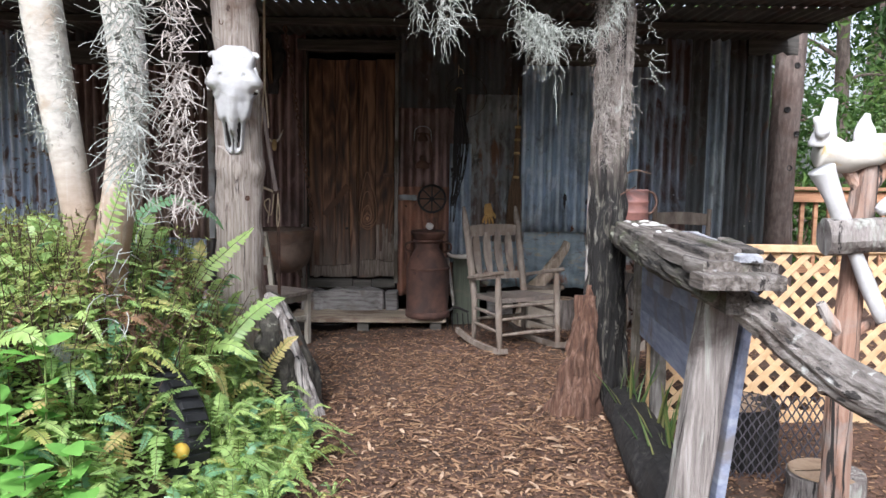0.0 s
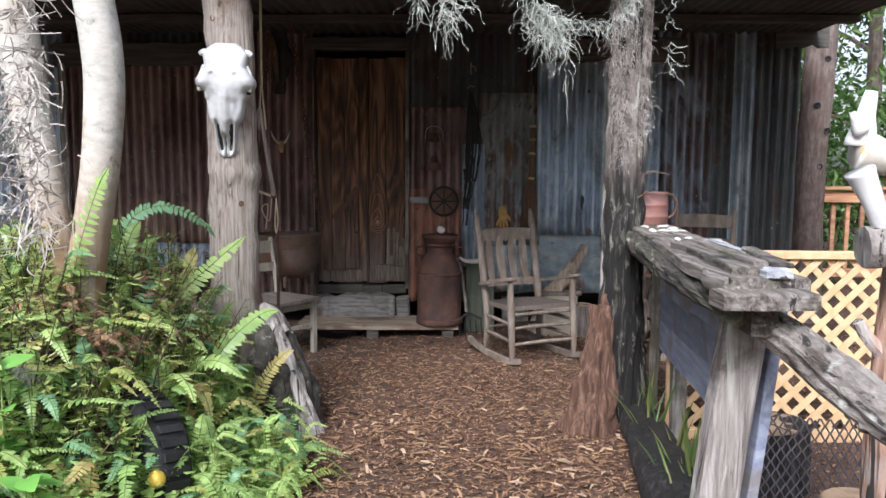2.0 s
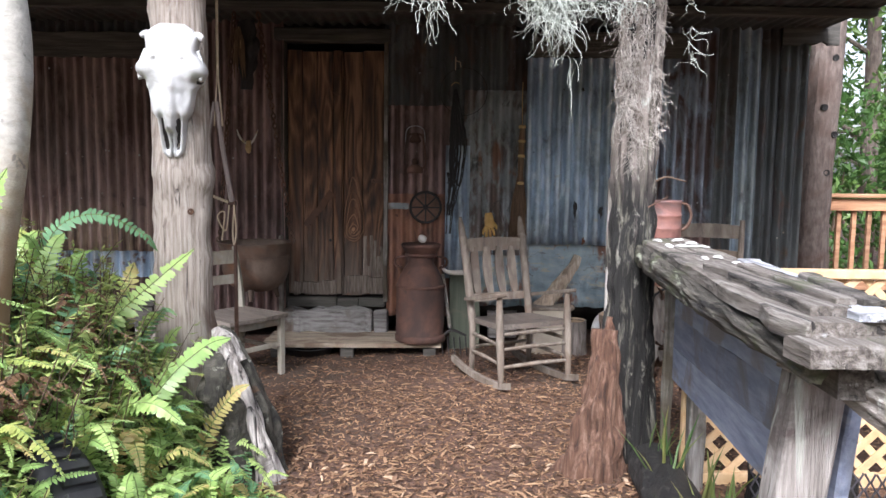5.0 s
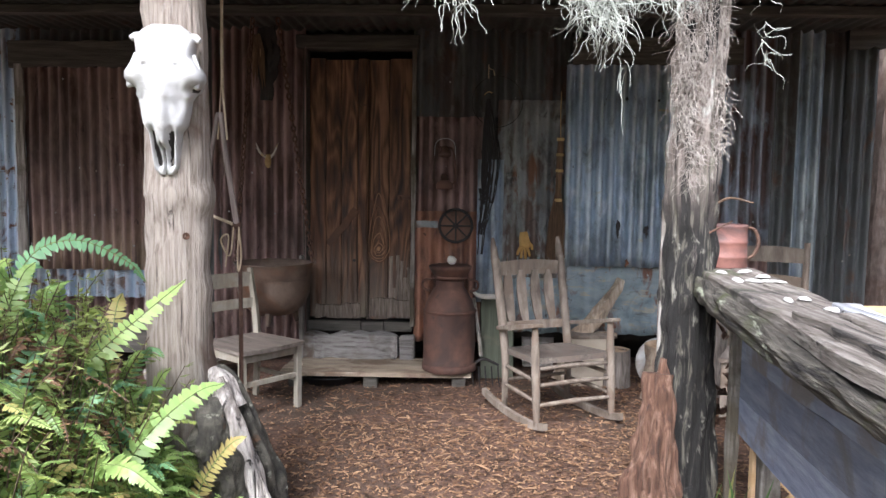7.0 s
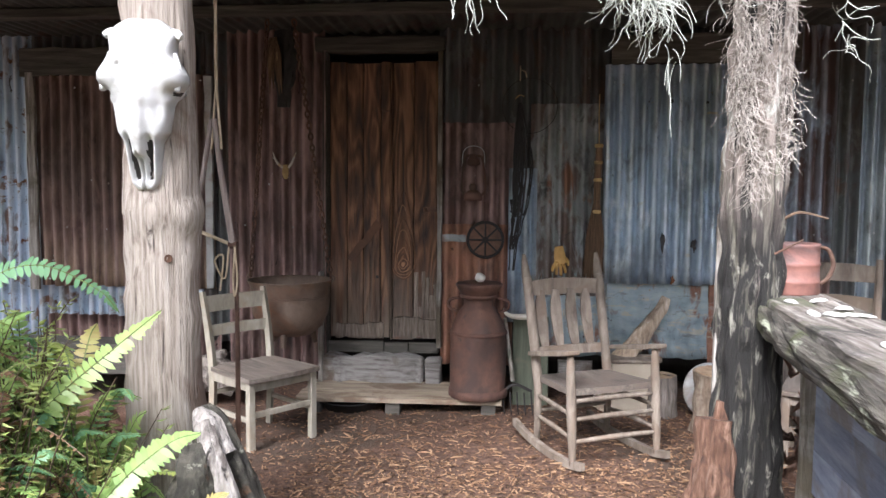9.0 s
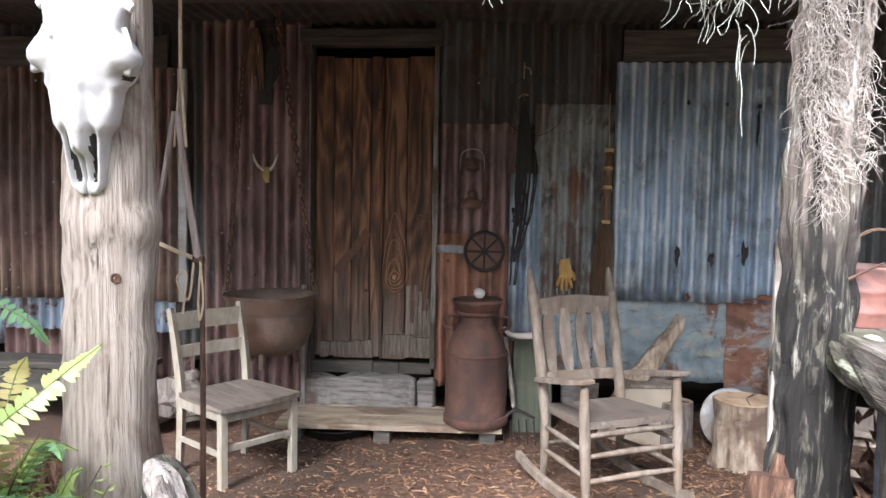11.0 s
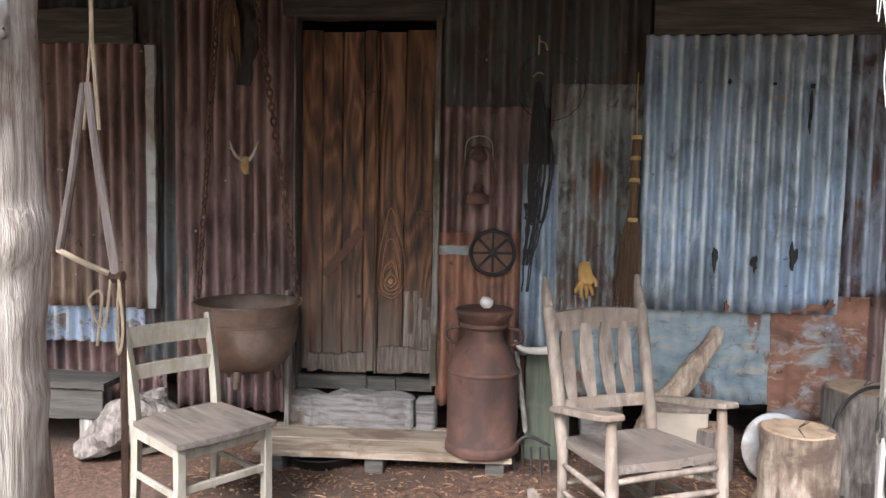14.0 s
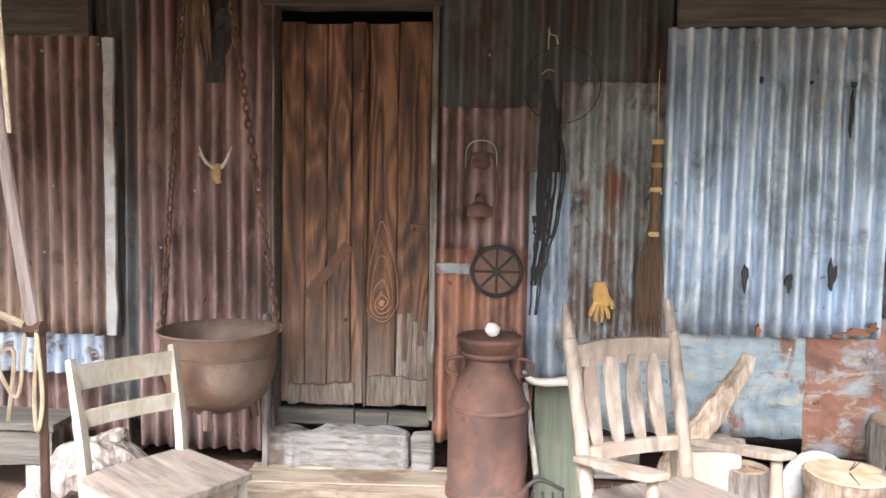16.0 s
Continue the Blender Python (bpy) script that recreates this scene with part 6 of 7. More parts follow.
shells = [shell_mesh(i) for i in range(4)]
for i in range(13):
    t, o = random.choice((0.16, 0.22, 0.28, 0.42, 0.5, 0.56, 0.62)) + rnd(-0.05, 0.05), rnd(0.03, 0.21)
    c = A0.lerp(A1, t) + side * o
    s = thing("oyster_shell", pose(c.x, c.y, 1.075, rnd(-8, 8), rnd(-8, 8), rnd(0, 360)) @ Matrix.Scale(rnd(0.4, 0.7), 4), "bleached oyster shell lying on the counter", "shell", "shells on the counter")
    part("valve", shells[i % 4], SHELL, s)

# ---- lattice panel ----
latt = thing("lattice_panel", pose(0, 4.02, 0), "new yellow pine lattice panel behind the counter", "lattice")
LX0, LX1, LZ0, LZ1 = 1.20, 3.6, 0.02, 0.93


def slat_bar(x0, z0, x1, z1, y):
    d = Vector((x1 - x0, 0, z1 - z0))
    return moved(plank(d.length, 0.034, 0.008, int(x0 * 91) % 50, 0.0005, 1), pose((x0 + x1) / 2, y, (z0 + z1) / 2, 90, -math.degrees(math.atan2(d.z, d.x)), 0))


hgt = LZ1 - LZ0
k = LX0 - hgt
while k < LX1:
    a, b = max(k, LX0), min(k + hgt, LX1)
    if b - a > 0.03:
        part("slat", slat_bar(a, LZ0 + a - k, b, LZ0 + b - k, -0.005), LATTICE_WOOD, latt)
        part("slat", slat_bar(a, LZ1 - (a - k), b, LZ1 - (b - k), 0.005), LATTICE_WOOD, latt)
    k += 0.118
part("top_rail", box(LX0 - 0.0, LX1, -0.03, 0.03, LZ1 - 0.005, LZ1 + 0.035, 0.004), LATTICE_WOOD, latt)
part("bottom_rail", box(LX0 - 0.0, LX1, -0.02, 0.02, LZ0 - 0.05, LZ0 + 0.02, 0.004), LATTICE_WOOD, latt)
part("end_stile", box(LX0 - 0.04, LX0, -0.02, 0.02, LZ0 - 0.05, LZ1, 0.004), LATTICE_WOOD, latt)

# ---- cedar post with bones ----
ced = thing("cedar_post", pose(1.42, 2.55, 0), "peeled red and grey cedar fence post with branch stubs", "post")
part("trunk", log([(0.0, 0, -0.05), (0.0, 0, 0.4), (0.015, 0, 0.9), (0.03, 0, 1.25), (0.05, 0, 1.42)], [0.05, 0.046, 0.043, 0.04, 0.036], 6, 16, 0.25, 7), CEDAR, ced)
for a, b, r in (((0.0, 0, 0.78), (-0.10, -0.02, 0.90), 0.022), ((0.02, 0, 0.80), (0.14, -0.02, 0.88), 0.025), ((0.03, 0, 1.28), (-0.06, 0, 1.42), 0.022), ((0.03, 0, 1.26), (0.12, 0, 1.40), 0.022)):
    part("branch_stub", log([a, Vector(a).lerp(Vector(b), 0.6) + Vector((0, 0, -0.01)), b], [r, r * 0.9, r * 0.7], 4, 10, 0.25, 12), CEDAR, ced)
xlog = thing("cross_log", pose(1.42, 2.46, 1.135), "grey weathered log lashed across the cedar post", "log")
part("trunk", log([(-0.14, 0, 0.0), (0.1, -0.02, 0.012), (0.5, -0.04, 0.0), (0.8, -0.06, -0.01)], [0.062, 0.058, 0.055, 0.05], 6, 16, 0.14, 8), GREY_POST, xlog)
vert = thing("vertebra_bone", pose(1.42, 2.54, 1.40) @ Matrix.Scale(0.82, 4), "white weathered vertebra stuck on the cedar post", "bone", "bones on the cedar post")
part("body", log([(-0.16, 0, 0.03), (-0.06, 0, 0.0), (0.06, -0.01, 0.03), (0.18, 0, 0.05)], [0.075, 0.06, 0.07, 0.06], 6, 14, 0.35, 9), OLD_BONE, vert, smooth=True)
part("process", log([(-0.15, 0, 0.04), (-0.14, 0, 0.13), (-0.12, 0, 0.24)], [0.06, 0.036, 0.022], 5, 12, 0.3, 12, 0.5), BONE, vert, smooth=True)
part("process", log([(-0.16, -0.02, 0.09), (-0.20, -0.03, 0.16)], [0.03, 0.012], 4, 9, 0.3, 12), BONE, vert, smooth=True)
part("process", log([(0.03, 0, 0.06), (0.02, 0, 0.13), (0.03, 0, 0.18)], [0.045, 0.03, 0.012], 4, 10, 0.4, 14, 0.5), BONE, vert, smooth=True)
for (a, b) in (((1.25, 2.44, 1.36), (1.50, 2.47, 0.85)), ((1.66, 2.42, 1.40), (1.45, 2.45, 1.22))):
    d = Vector(b) - Vector(a)
    bn = thing("long_bone", Matrix.Translation(a), "white bleached leg bone tied to the cedar post", "bone", "bones on the cedar post")
    part("shaft", log([(0, 0, 0), d * 0.12, d * 0.5, d * 0.9, d], [0.042, 0.032, 0.024, 0.026, 0.018], 5, 12, 0.18, 9), BONE, bn, smooth=True)

# log with wire netting, beyond the rail
cut_log(pose(1.60, 2.95, -0.03), 0.15, 0.16, "low grey stump wrapped with wire netting", GREY_POST)
DARK_WIRE = mat("dull_purple_wire", [(0.07, 0.065, 0.075), (0.15, 0.14, 0.155)], 9, rough=0.6, bump=0.1, metal=0.5)
wire = thing("wire_netting", pose(1.42, 3.20, -0.02), "crumpled roll of dark hexagonal wire netting", "wire netting")
wv, wf = [], []
for k in range(30):
    x0 = -0.26 + 0.0183 * k
    pts = []
    for q in range(15):
        z = 0.40 * q / 14
        pts.append((x0 + 0.008 * (1 if q % 2 else -1) * (1 if k % 2 else -1), -0.05 * math.sin(x0 * 7) + 0.02 * noise.noise(Vector((x0 * 6, z * 6, 0))), z))
    v, f = tube_data(pts, [0.0038] * len(pts), 4)
    wf += [tuple(i + len(wv) for i in q) for q in f]
    wv += v
part("mesh", mesh_of("mesh", wv, wf), DARK_WIRE, wire)
# added log, its black stands in for the dark inside of the wire bundle
cut_log(pose(1.42, 3.45, -0.03), 0.19, 0.30, "dark log added as a backing behind the wire netting", DARK_POST)

# ---- tyre in the ferns ----
tyre = thing("car_tyre", pose(-1.22, 2.98, 0.21, 80, 0, -28), "old black tyre half buried in the ferns", "tyre")
prof = [(0.20, -0.07), (0.26, -0.095), (0.31, -0.09), (0.325, -0.06), (0.33, 0.0), (0.325, 0.06), (0.31, 0.09), (0.26, 0.095), (0.20, 0.07), (0.205, 0.0)]
bm = bmesh.new()
segs = 44
rings = [[bm.verts.new((r * math.cos(2 * math.pi * i / segs), r * math.sin(2 * math.pi * i / segs), z)) for i in range(segs)] for r, z in prof]
for a, b in zip(rings, rings[1:] + rings[:1]):
    for i in range(segs):
        bm.faces.new((a[i], a[(i + 1) % segs], b[(i + 1) % segs], b[i]))
bmesh.ops.recalc_face_normals(bm, faces=bm.faces)
part("casing", bm, TYRE, tyre, smooth=True)
for i in range(40):
    w = 2 * math.pi * i / 40
    part("tread_block", moved(box(-0.012, 0.012, -0.016, 0.016, -0.055, 0.055, 0.002), pose(0.327 * math.cos(w), 0.327 * math.sin(w), 0, 0, 0, math.degrees(w))), TYRE, tyre)
fruit = thing("yellow_fruit", pose(-0.965, 2.74, 0.27), "small yellow fruit lying among the ferns", "fruit")
fb = bmesh.new()
bmesh.ops.create_uvsphere(fb, u_segments=16, v_segments=10, radius=0.032)
for v in fb.verts:
    v.co *= 1 + 0.08 * noise.noise(v.co * 20)
part("skin", moved(fb, pose(0, 0, 0)), YELLOW_FRUIT, fruit, smooth=True)

# ---- deck behind ----
deck = thing("deck_railing", pose(0, 7.62, 0), "red-brown wooden deck railing with square balusters", "railing")
part("cap_rail", box(3.1, 8.2, -0.07, 0.07, 1.20, 1.235, 0.005), DECK_WOOD, deck)
part("top_rail", box(3.1, 8.2, -0.025, 0.025, 1.08, 1.19, 0.004), DECK_WOOD, deck)
part("bottom_rail", box(3.1, 8.2, -0.02, 0.02, 0.35, 0.43, 0.004), DECK_WOOD, deck)
for i in range(36):
    x = 3.18 + 0.14 * i
    part("baluster", box(x - 0.02, x + 0.02, 0.02, 0.055, 0.38, 1.15, 0.002), DECK_WOOD, deck)
for x in (3.12, 5.0, 6.9):
    part("post", box(x - 0.05, x + 0.05, -0.05, 0.05, -0.06, 1.20, 0.004), DECK_WOOD, deck)


# ---- moss, trees and ferns ----
def strands(name, sources, count, length, material, parent, seed, radius=0.0017, curl=0.85, down=0.42, out=0.0, step=0.012):
    """Curling grey strands of hanging moss, thin three-sided threads that start along the source lines."""
    r = random.Random(seed)
    verts, faces = [], []
    lines = [bent(s, 6) if len(s) > 2 else [Vector(s[0]), Vector(s[1])] for s in sources]
    for _ in range(count):
        line = r.choice(lines)
        k = r.uniform(0, len(line) - 1.001)
        i = int(k)
        p = line[i].lerp(line[i + 1], k - i) + Vector((r.gauss(0, 0.012), r.gauss(0, 0.012), r.gauss(0, 0.01)))
        d = Vector((r.gauss(0, 1), r.gauss(0, 1), r.gauss(0, 0.6) - 0.3)).normalized()
        pts = [p.copy()]
        phase = Vector((r.uniform(0, 50), r.uniform(0, 50), r.uniform(0, 50)))
        for s in range(int(length * r.uniform(0.35, 1.1) / step)):
            n = Vector((noise.noise(phase + p * 20), noise.noise(phase + p * 20 + Vector((9, 0, 0))), noise.noise(phase + p * 20 + Vector((0, 9, 0)))))
            d = (d * 0.72 + n * curl + Vector((0, 0, -down * 0.45)) + Vector((r.gauss(0, out), r.gauss(0, out), 0))).normalized()
            p = p + d * step
            pts.append(p.copy())
        if len(pts) < 3:
            continue
        rad = [radius * (1 - 0.45 * q / len(pts)) for q in range(len(pts))]
        v, f = tube_data(pts, rad, 3)
        faces += [tuple(a + len(verts) for a in q) for q in f]
        verts += v
    me = mesh_of(name, verts, faces)
    me.materials.append(material)
    return part(name, me, material, parent)


def moss(label, sources, count, length, seed, material=MOSS, **kw):
    ob = thing("spanish_moss", pose(0, 0, 0), label, "moss", "hanging moss")
    strands("strand_tangle", sources, count, length, material, ob, seed, **kw)
    return ob


moss("grey-green moss clump hung from the porch eave", [[(-0.13, 3.8, 2.58), (-0.115, 3.8, 2.05)], [(-0.09, 3.82, 2.58), (-0.10, 3.8, 2.15)]], 120, 0.16, 1)
moss("grey-green moss clump hung from the porch eave", [[(0.02, 3.8, 2.58), (0.015, 3.8, 2.0)], [(0.07, 3.82, 2.58), (0.05, 3.8, 2.05)]], 160, 0.19, 2)
moss("long draped garland of grey-green moss", [[(0.30, 3.82, 2.55), (0.37, 3.8, 2.2), (0.5, 3.8, 2.07), (0.62, 3.8, 2.045), (0.78, 3.85, 2.05), (0.90, 3.98, 2.15), (0.97, 4.1, 2.3)]], 260, 0.15, 3)
moss("thick grey moss clump hung from the garland", [[(0.42, 3.8, 2.14), (0.48, 3.8, 2.08), (0.56, 3.8, 2.06)], [(0.46, 3.8, 2.06), (0.55, 3.8, 1.95)]], 200, 0.24, 4)
moss("single long moss thread below the garland", [[(0.575, 3.8, 1.85), (0.58, 3.8, 1.78)]], 5, 0.22, 5, curl=0.18, down=1.2)
moss("curling moss strand hung beside the porch post", [[(1.06, 3.85, 2.58), (1.07, 3.85, 2.0)]], 45, 0.13, 6)
moss("curling moss strand hung beside the porch post", [[(1.07, 3.85, 2.0), (1.08, 3.85, 1.82)]], 12, 0.16, 16)
moss("dry moss matted down the split porch post", [[(0.885, 4.21, 2.5), (0.895, 4.2, 1.6)], [(1.03, 4.20, 2.5), (1.045, 4.2, 1.55)], [(0.96, 4.19, 2.5), (0.975, 4.19, 1.45)], [(0.92, 4.19, 2.0), (0.94, 4.19, 1.4)]], 1500, 0.11, 7, TAN_MOSS, radius=0.0011, curl=0.8, down=0.5, step=0.008)
moss("grey moss fringe along the pale trunk", [[(-1.72, 3.05, 2.3), (-1.66, 3.04, 1.9), (-1.62, 3.04, 1.55), (-1.57, 3.04, 1.42)], [(-1.57, 3.05, 2.3), (-1.52, 3.05, 1.8), (-1.49, 3.05, 1.55)]], 300, 0.075, 8, radius=0.0013, curl=0.7, down=0.3, step=0.009)
moss("thick white-grey moss column hung near the path", [[(-0.43, 1.0, 2.2), (-0.415, 1.0, 1.62), (-0.405, 1.0, 1.30)]], 1000, 0.055, 9, radius=0.0009, step=0.007, curl=0.75, down=0.35)
moss("thin moss thread hung below the column", [[(-0.42, 1.0, 1.29), (-0.435, 1.0, 1.10)]], 22, 0.05, 10, radius=0.0008, step=0.006)
moss("pinkish-grey curling moss rope hung near the path", [[(-0.365, 1.0, 2.2), (-0.352, 1.0, 1.62), (-0.34, 1.0, 1.27)]], 900, 0.042, 11, TAN_MOSS, radius=0.0009, step=0.007, curl=0.62, down=0.3)
moss("tuft of grey moss caught in the ferns", [[(-1.40, 2.75, 0.86), (-1.36, 2.72, 0.70)], [(-1.36, 2.6, 0.72), (-1.30, 2.6, 0.66)]], 300, 0.06, 12, radius=0.0009, step=0.007)

# shards of bone along the eave
for x, z, lean in ((-0.53, 2.30, 20), (-0.36, 2.30, -30), (1.93, 2.34, -25)):
    sh = thing("bone_shard", pose(x, 3.85, z, 0, lean, 0), "white splinter of bone hung at the eave", "bone", "bones at the eave")
    part("splinter", log([(0, 0, 0.16), (0.005, 0, 0.06), (0.0, 0, -0.10)], [0.016, 0.018, 0.003], 4, 8, 0.25, 16, 0.5), BONE, sh)
    part("string", tube([(0, 0, 0.15), (0, 0, 0.26)], 0.002, 4), ROPE, sh)


def leaf_cloud(name, centres, per, spread, size, material, parent, seed, flat=0.7):
    """Many small folded leaves in clumps round the centres, one mesh."""
    r = np.random.default_rng(seed)
    verts, faces = [], []
    for c in centres:
        c = np.array(c)
        for _ in range(per):
            p = c + r.normal(0, 1, 3) * np.array([spread, spread, spread * flat])
            s = size * r.uniform(0.6, 1.3)
            a = r.normal(0, 1, 3)
            a[2] -= 0.4
            a /= np.linalg.norm(a)
            b = np.cross(a, r.normal(0, 1, 3))
            b /= np.linalg.norm(b) + 1e-6
            n = np.cross(a, b) * 0.12
            k = len(verts)
            verts += [tuple(p), tuple(p + a * s * 0.5 + b * s * 0.24 + n * s), tuple(p + a * s), tuple(p + a * s * 0.5 - b * s * 0.24 + n * s)]
            faces += [(k, k + 1, k + 2), (k, k + 2, k + 3)]
    me = mesh_of(name, verts, faces)
    me.materials.append(material)
    return part(name, me, material, parent)


def tree(x, y, h, r, seed, label, bark=BARK, leaves=45, crown_low=0.35, size=0.13, wide=1.0):
    rs = random.Random(seed)
    t = thing("tree", pose(x, y, 0), label, "tree", "trees round the shack")
    top = Vector((rs.uniform(-0.4, 0.4), rs.uniform(-0.4, 0.4), h))
    pts = [Vector((0, 0, -0.1)), top * 0.33 + Vector((rs.uniform(-0.15, 0.15), 0, 0)), top * 0.66 + Vector((rs.uniform(-0.2, 0.2), 0, 0)), top]
    part("trunk", log(pts, [r * 1.25, r, r * 0.7, r * 0.25], 6, 12, 0.2, 3), bark, t)
    tips = []
    for i in range(16):
        f = rs.uniform(crown_low, 0.97)
        base = top * f
        w = rs.uniform(0, 6.28)
        l = h * rs.uniform(0.14, 0.27) * wide * (1.15 - f * 0.6)
        tip = base + Vector((math.cos(w) * l, math.sin(w) * l, l * rs.uniform(0.0, 0.6)))
        mid2 = base.lerp(tip, 0.5) + Vector((0, 0, 0.1 * l))
        part("limb", log([base, mid2, tip], [r * 0.3, r * 0.18, r * 0.05], 3, 6, 0.2, 4), bark, t)
        tips += [tip, mid2.lerp(tip, 0.5), tip + Vector((rs.gauss(0, 0.4), rs.gauss(0, 0.4), rs.gauss(0, 0.3)))]
    leaf_cloud("crown", tips, leaves, 0.33 * wide, size, CROWN, t, seed)
    return t


for i, (x, y, h, r) in enumerate(((5.6, 10.5, 6.5, 0.10), (7.2, 12.5, 7.5, 0.12), (4.7, 13.0, 7.0, 0.11), (9.3, 11.0, 6.5, 0.12), (6.3, 16.0, 9.0, 0.16), (9.5, 17.0, 10.0, 0.18), (12.5, 14.0, 9.0, 0.16), (4.2, 18.0, 9.0, 0.15))):
    tree(x, y, h, r, 100 + i, "slender green broadleaf tree behind the deck", leaves=95, crown_low=0.12)
for i, (x, y) in enumerate(((4.6, 9.6), (5.9, 9.2), (7.4, 9.8), (8.6, 9.3), (4.0, 11.2), (6.7, 11.3), (5.2, 12.0), (7.9, 12.2), (3.9, 13.0), (9.4, 12.0))):
    b = thing("shrub", pose(x, y, 0), "leafy green shrub behind the deck railing", "shrub", "shrubs behind the deck")
    rs = random.Random(200 + i)
    tips = [Vector((rs.gauss(0, 0.45), rs.gauss(0, 0.4), rs.uniform(0.25, 2.3 if i < 6 else 4.2))) for _ in range(26 if i < 6 else 44)]
    for tip in tips[:8]:
        part("stem", log([(tip.x * 0.15, tip.y * 0.15, -0.05), (tip.x * 0.5, tip.y * 0.5, tip.z * 0.55), tip], [0.02, 0.014, 0.005], 3, 5, 0.1), STEM, b)
    leaf_cloud("foliage", tips, 60, 0.22, 0.11, CROWN, b, 300 + i)

pole = thing("pine_trunk", pose(3.38, 7.42, 0), "tall brown pine trunk with knots beside the shack", "tree")
part("trunk", log([(0.02, 0, -0.1), (0.0, 0, 1.0), (0.03, 0, 2.0), (0.06, 0, 3.2), (0.08, 0, 5.5)], [0.158, 0.142, 0.138, 0.134, 0.11], 6, 18, 0.10, 4), BARK, pole)
for z, x in ((1.42, 0.03), (1.75, 0.08), (1.98, -0.02), (2.4, 0.05)):
    part("knot", moved(lathe([(0.03, -0.03), (0.028, 0.01), (0.012, 0.0)], 10), pose(x, -0.138, z, 90, 0, 0)), DARK_POST, pole)
leaf_cloud("crown", [(rnd(-0.9, 0.9), rnd(-0.9, 0.9), rnd(4.8, 6.2)) for _ in range(26)], 50, 0.3, 0.12, CROWN, pole, 77)

# unseen trees added behind and beside the path to hold back low sky light
for i in range(19):
    w = math.pi * (0.86 + 1.28 * i / 18)
    tx, ty = 12.5 * math.cos(w) + rnd(-0.8, 0.8), 1.0 + 11.5 * math.sin(w) + rnd(-0.8, 0.8)
    tree(tx, ty, rnd(4.8, 6.0), 0.14, 500 + i, "unseen leafy tree added to block low sky light", leaves=20, crown_low=0.08, size=0.42, wide=1.25)

twin = thing("tree", pose(0, 0, 0), "young tree with two smooth pale lichened trunks", "tree")
part("trunk", log([(-1.43, 3.1, -0.05), (-1.44, 3.1, 0.7), (-1.475, 3.1, 1.05), (-1.545, 3.1, 1.5), (-1.605, 3.1, 1.95), (-1.68, 3.1, 2.6), (-1.8, 3.0, 4.2)], [0.085, 0.07, 0.062, 0.07, 0.08, 0.078, 0.05], 6, 18, 0.06, 5), PALE_BARK, twin, smooth=True)
part("trunk", log([(-1.40, 3.1, -0.05), (-1.38, 3.1, 0.8), (-1.335, 3.1, 1.12), (-1.285, 3.1, 1.42), (-1.265, 3.1, 1.75), (-1.305, 3.1, 2.05), (-1.37, 3.1, 2.6), (-1.3, 3.0, 4.2)], [0.085, 0.075, 0.07, 0.07, 0.074, 0.074, 0.072, 0.05], 6, 18, 0.06, 5), PALE_BARK, twin, smooth=True)
for a, b in (((-1.8, 3.0, 4.2), (-2.7, 2.7, 5.0)), ((-1.8, 3.0, 4.1), (-1.9, 3.6, 5.2)), ((-1.3, 3.0, 4.2), (-0.7, 2.5, 5.1)), ((-1.3, 3.0, 4.1), (-1.2, 3.5, 5.2))):
    part("limb", log([a, Vector(a).lerp(Vector(b), 0.5) + Vector((0, 0, 0.1)), b], [0.045, 0.03, 0.012], 4, 8, 0.1, 5), PALE_BARK, twin)
leaf_cloud("crown", [(rnd(-2.9, -0.5), rnd(2.3, 3.8), rnd(4.6, 5.6)) for _ in range(30)], 12, 0.3, 0.09, CROWN, twin, 78)
part("limb", log([(-1.36, 3.08, 2.5), (-1.1, 2.3, 2.75), (-0.7, 1.5, 2.55), (-0.40, 0.95, 2.2)], [0.04, 0.03, 0.022, 0.012], 5, 8, 0.1, 5), PALE_BARK, twin)


def smooth01(v):
    v = min(1.0, max(0.0, v))
    return v * v * (3 - 2 * v)


def bank_z(x, y):
    return 0.72 * smooth01((-0.80 - x) / 0.65) * smooth01((x + 3.05) / 0.4) * smooth01((y - 2.05) / 0.85) * smooth01((4.12 - y) / 0.30)


bx, by = np.arange(-3.05, -0.65, 0.07), np.arange(1.9, 4.2, 0.07)
bverts = [(x, y, -0.03 + bank_z(x, y) + 0.05 * noise.noise(Vector((x * 5, y * 5, 1))) * min(1, bank_z(x, y) * 6)) for y in by for x in bx]
bw = len(bx)
solid("fern_bank", mesh_of("fern_bank", bverts, [(j * bw + i, j * bw + i + 1, (j + 1) * bw + i + 1, (j + 1) * bw + i) for j in range(len(by) - 1) for i in range(bw - 1)], True), SOIL, "bank of dark soil under the ferns", "soil bank", "structure")


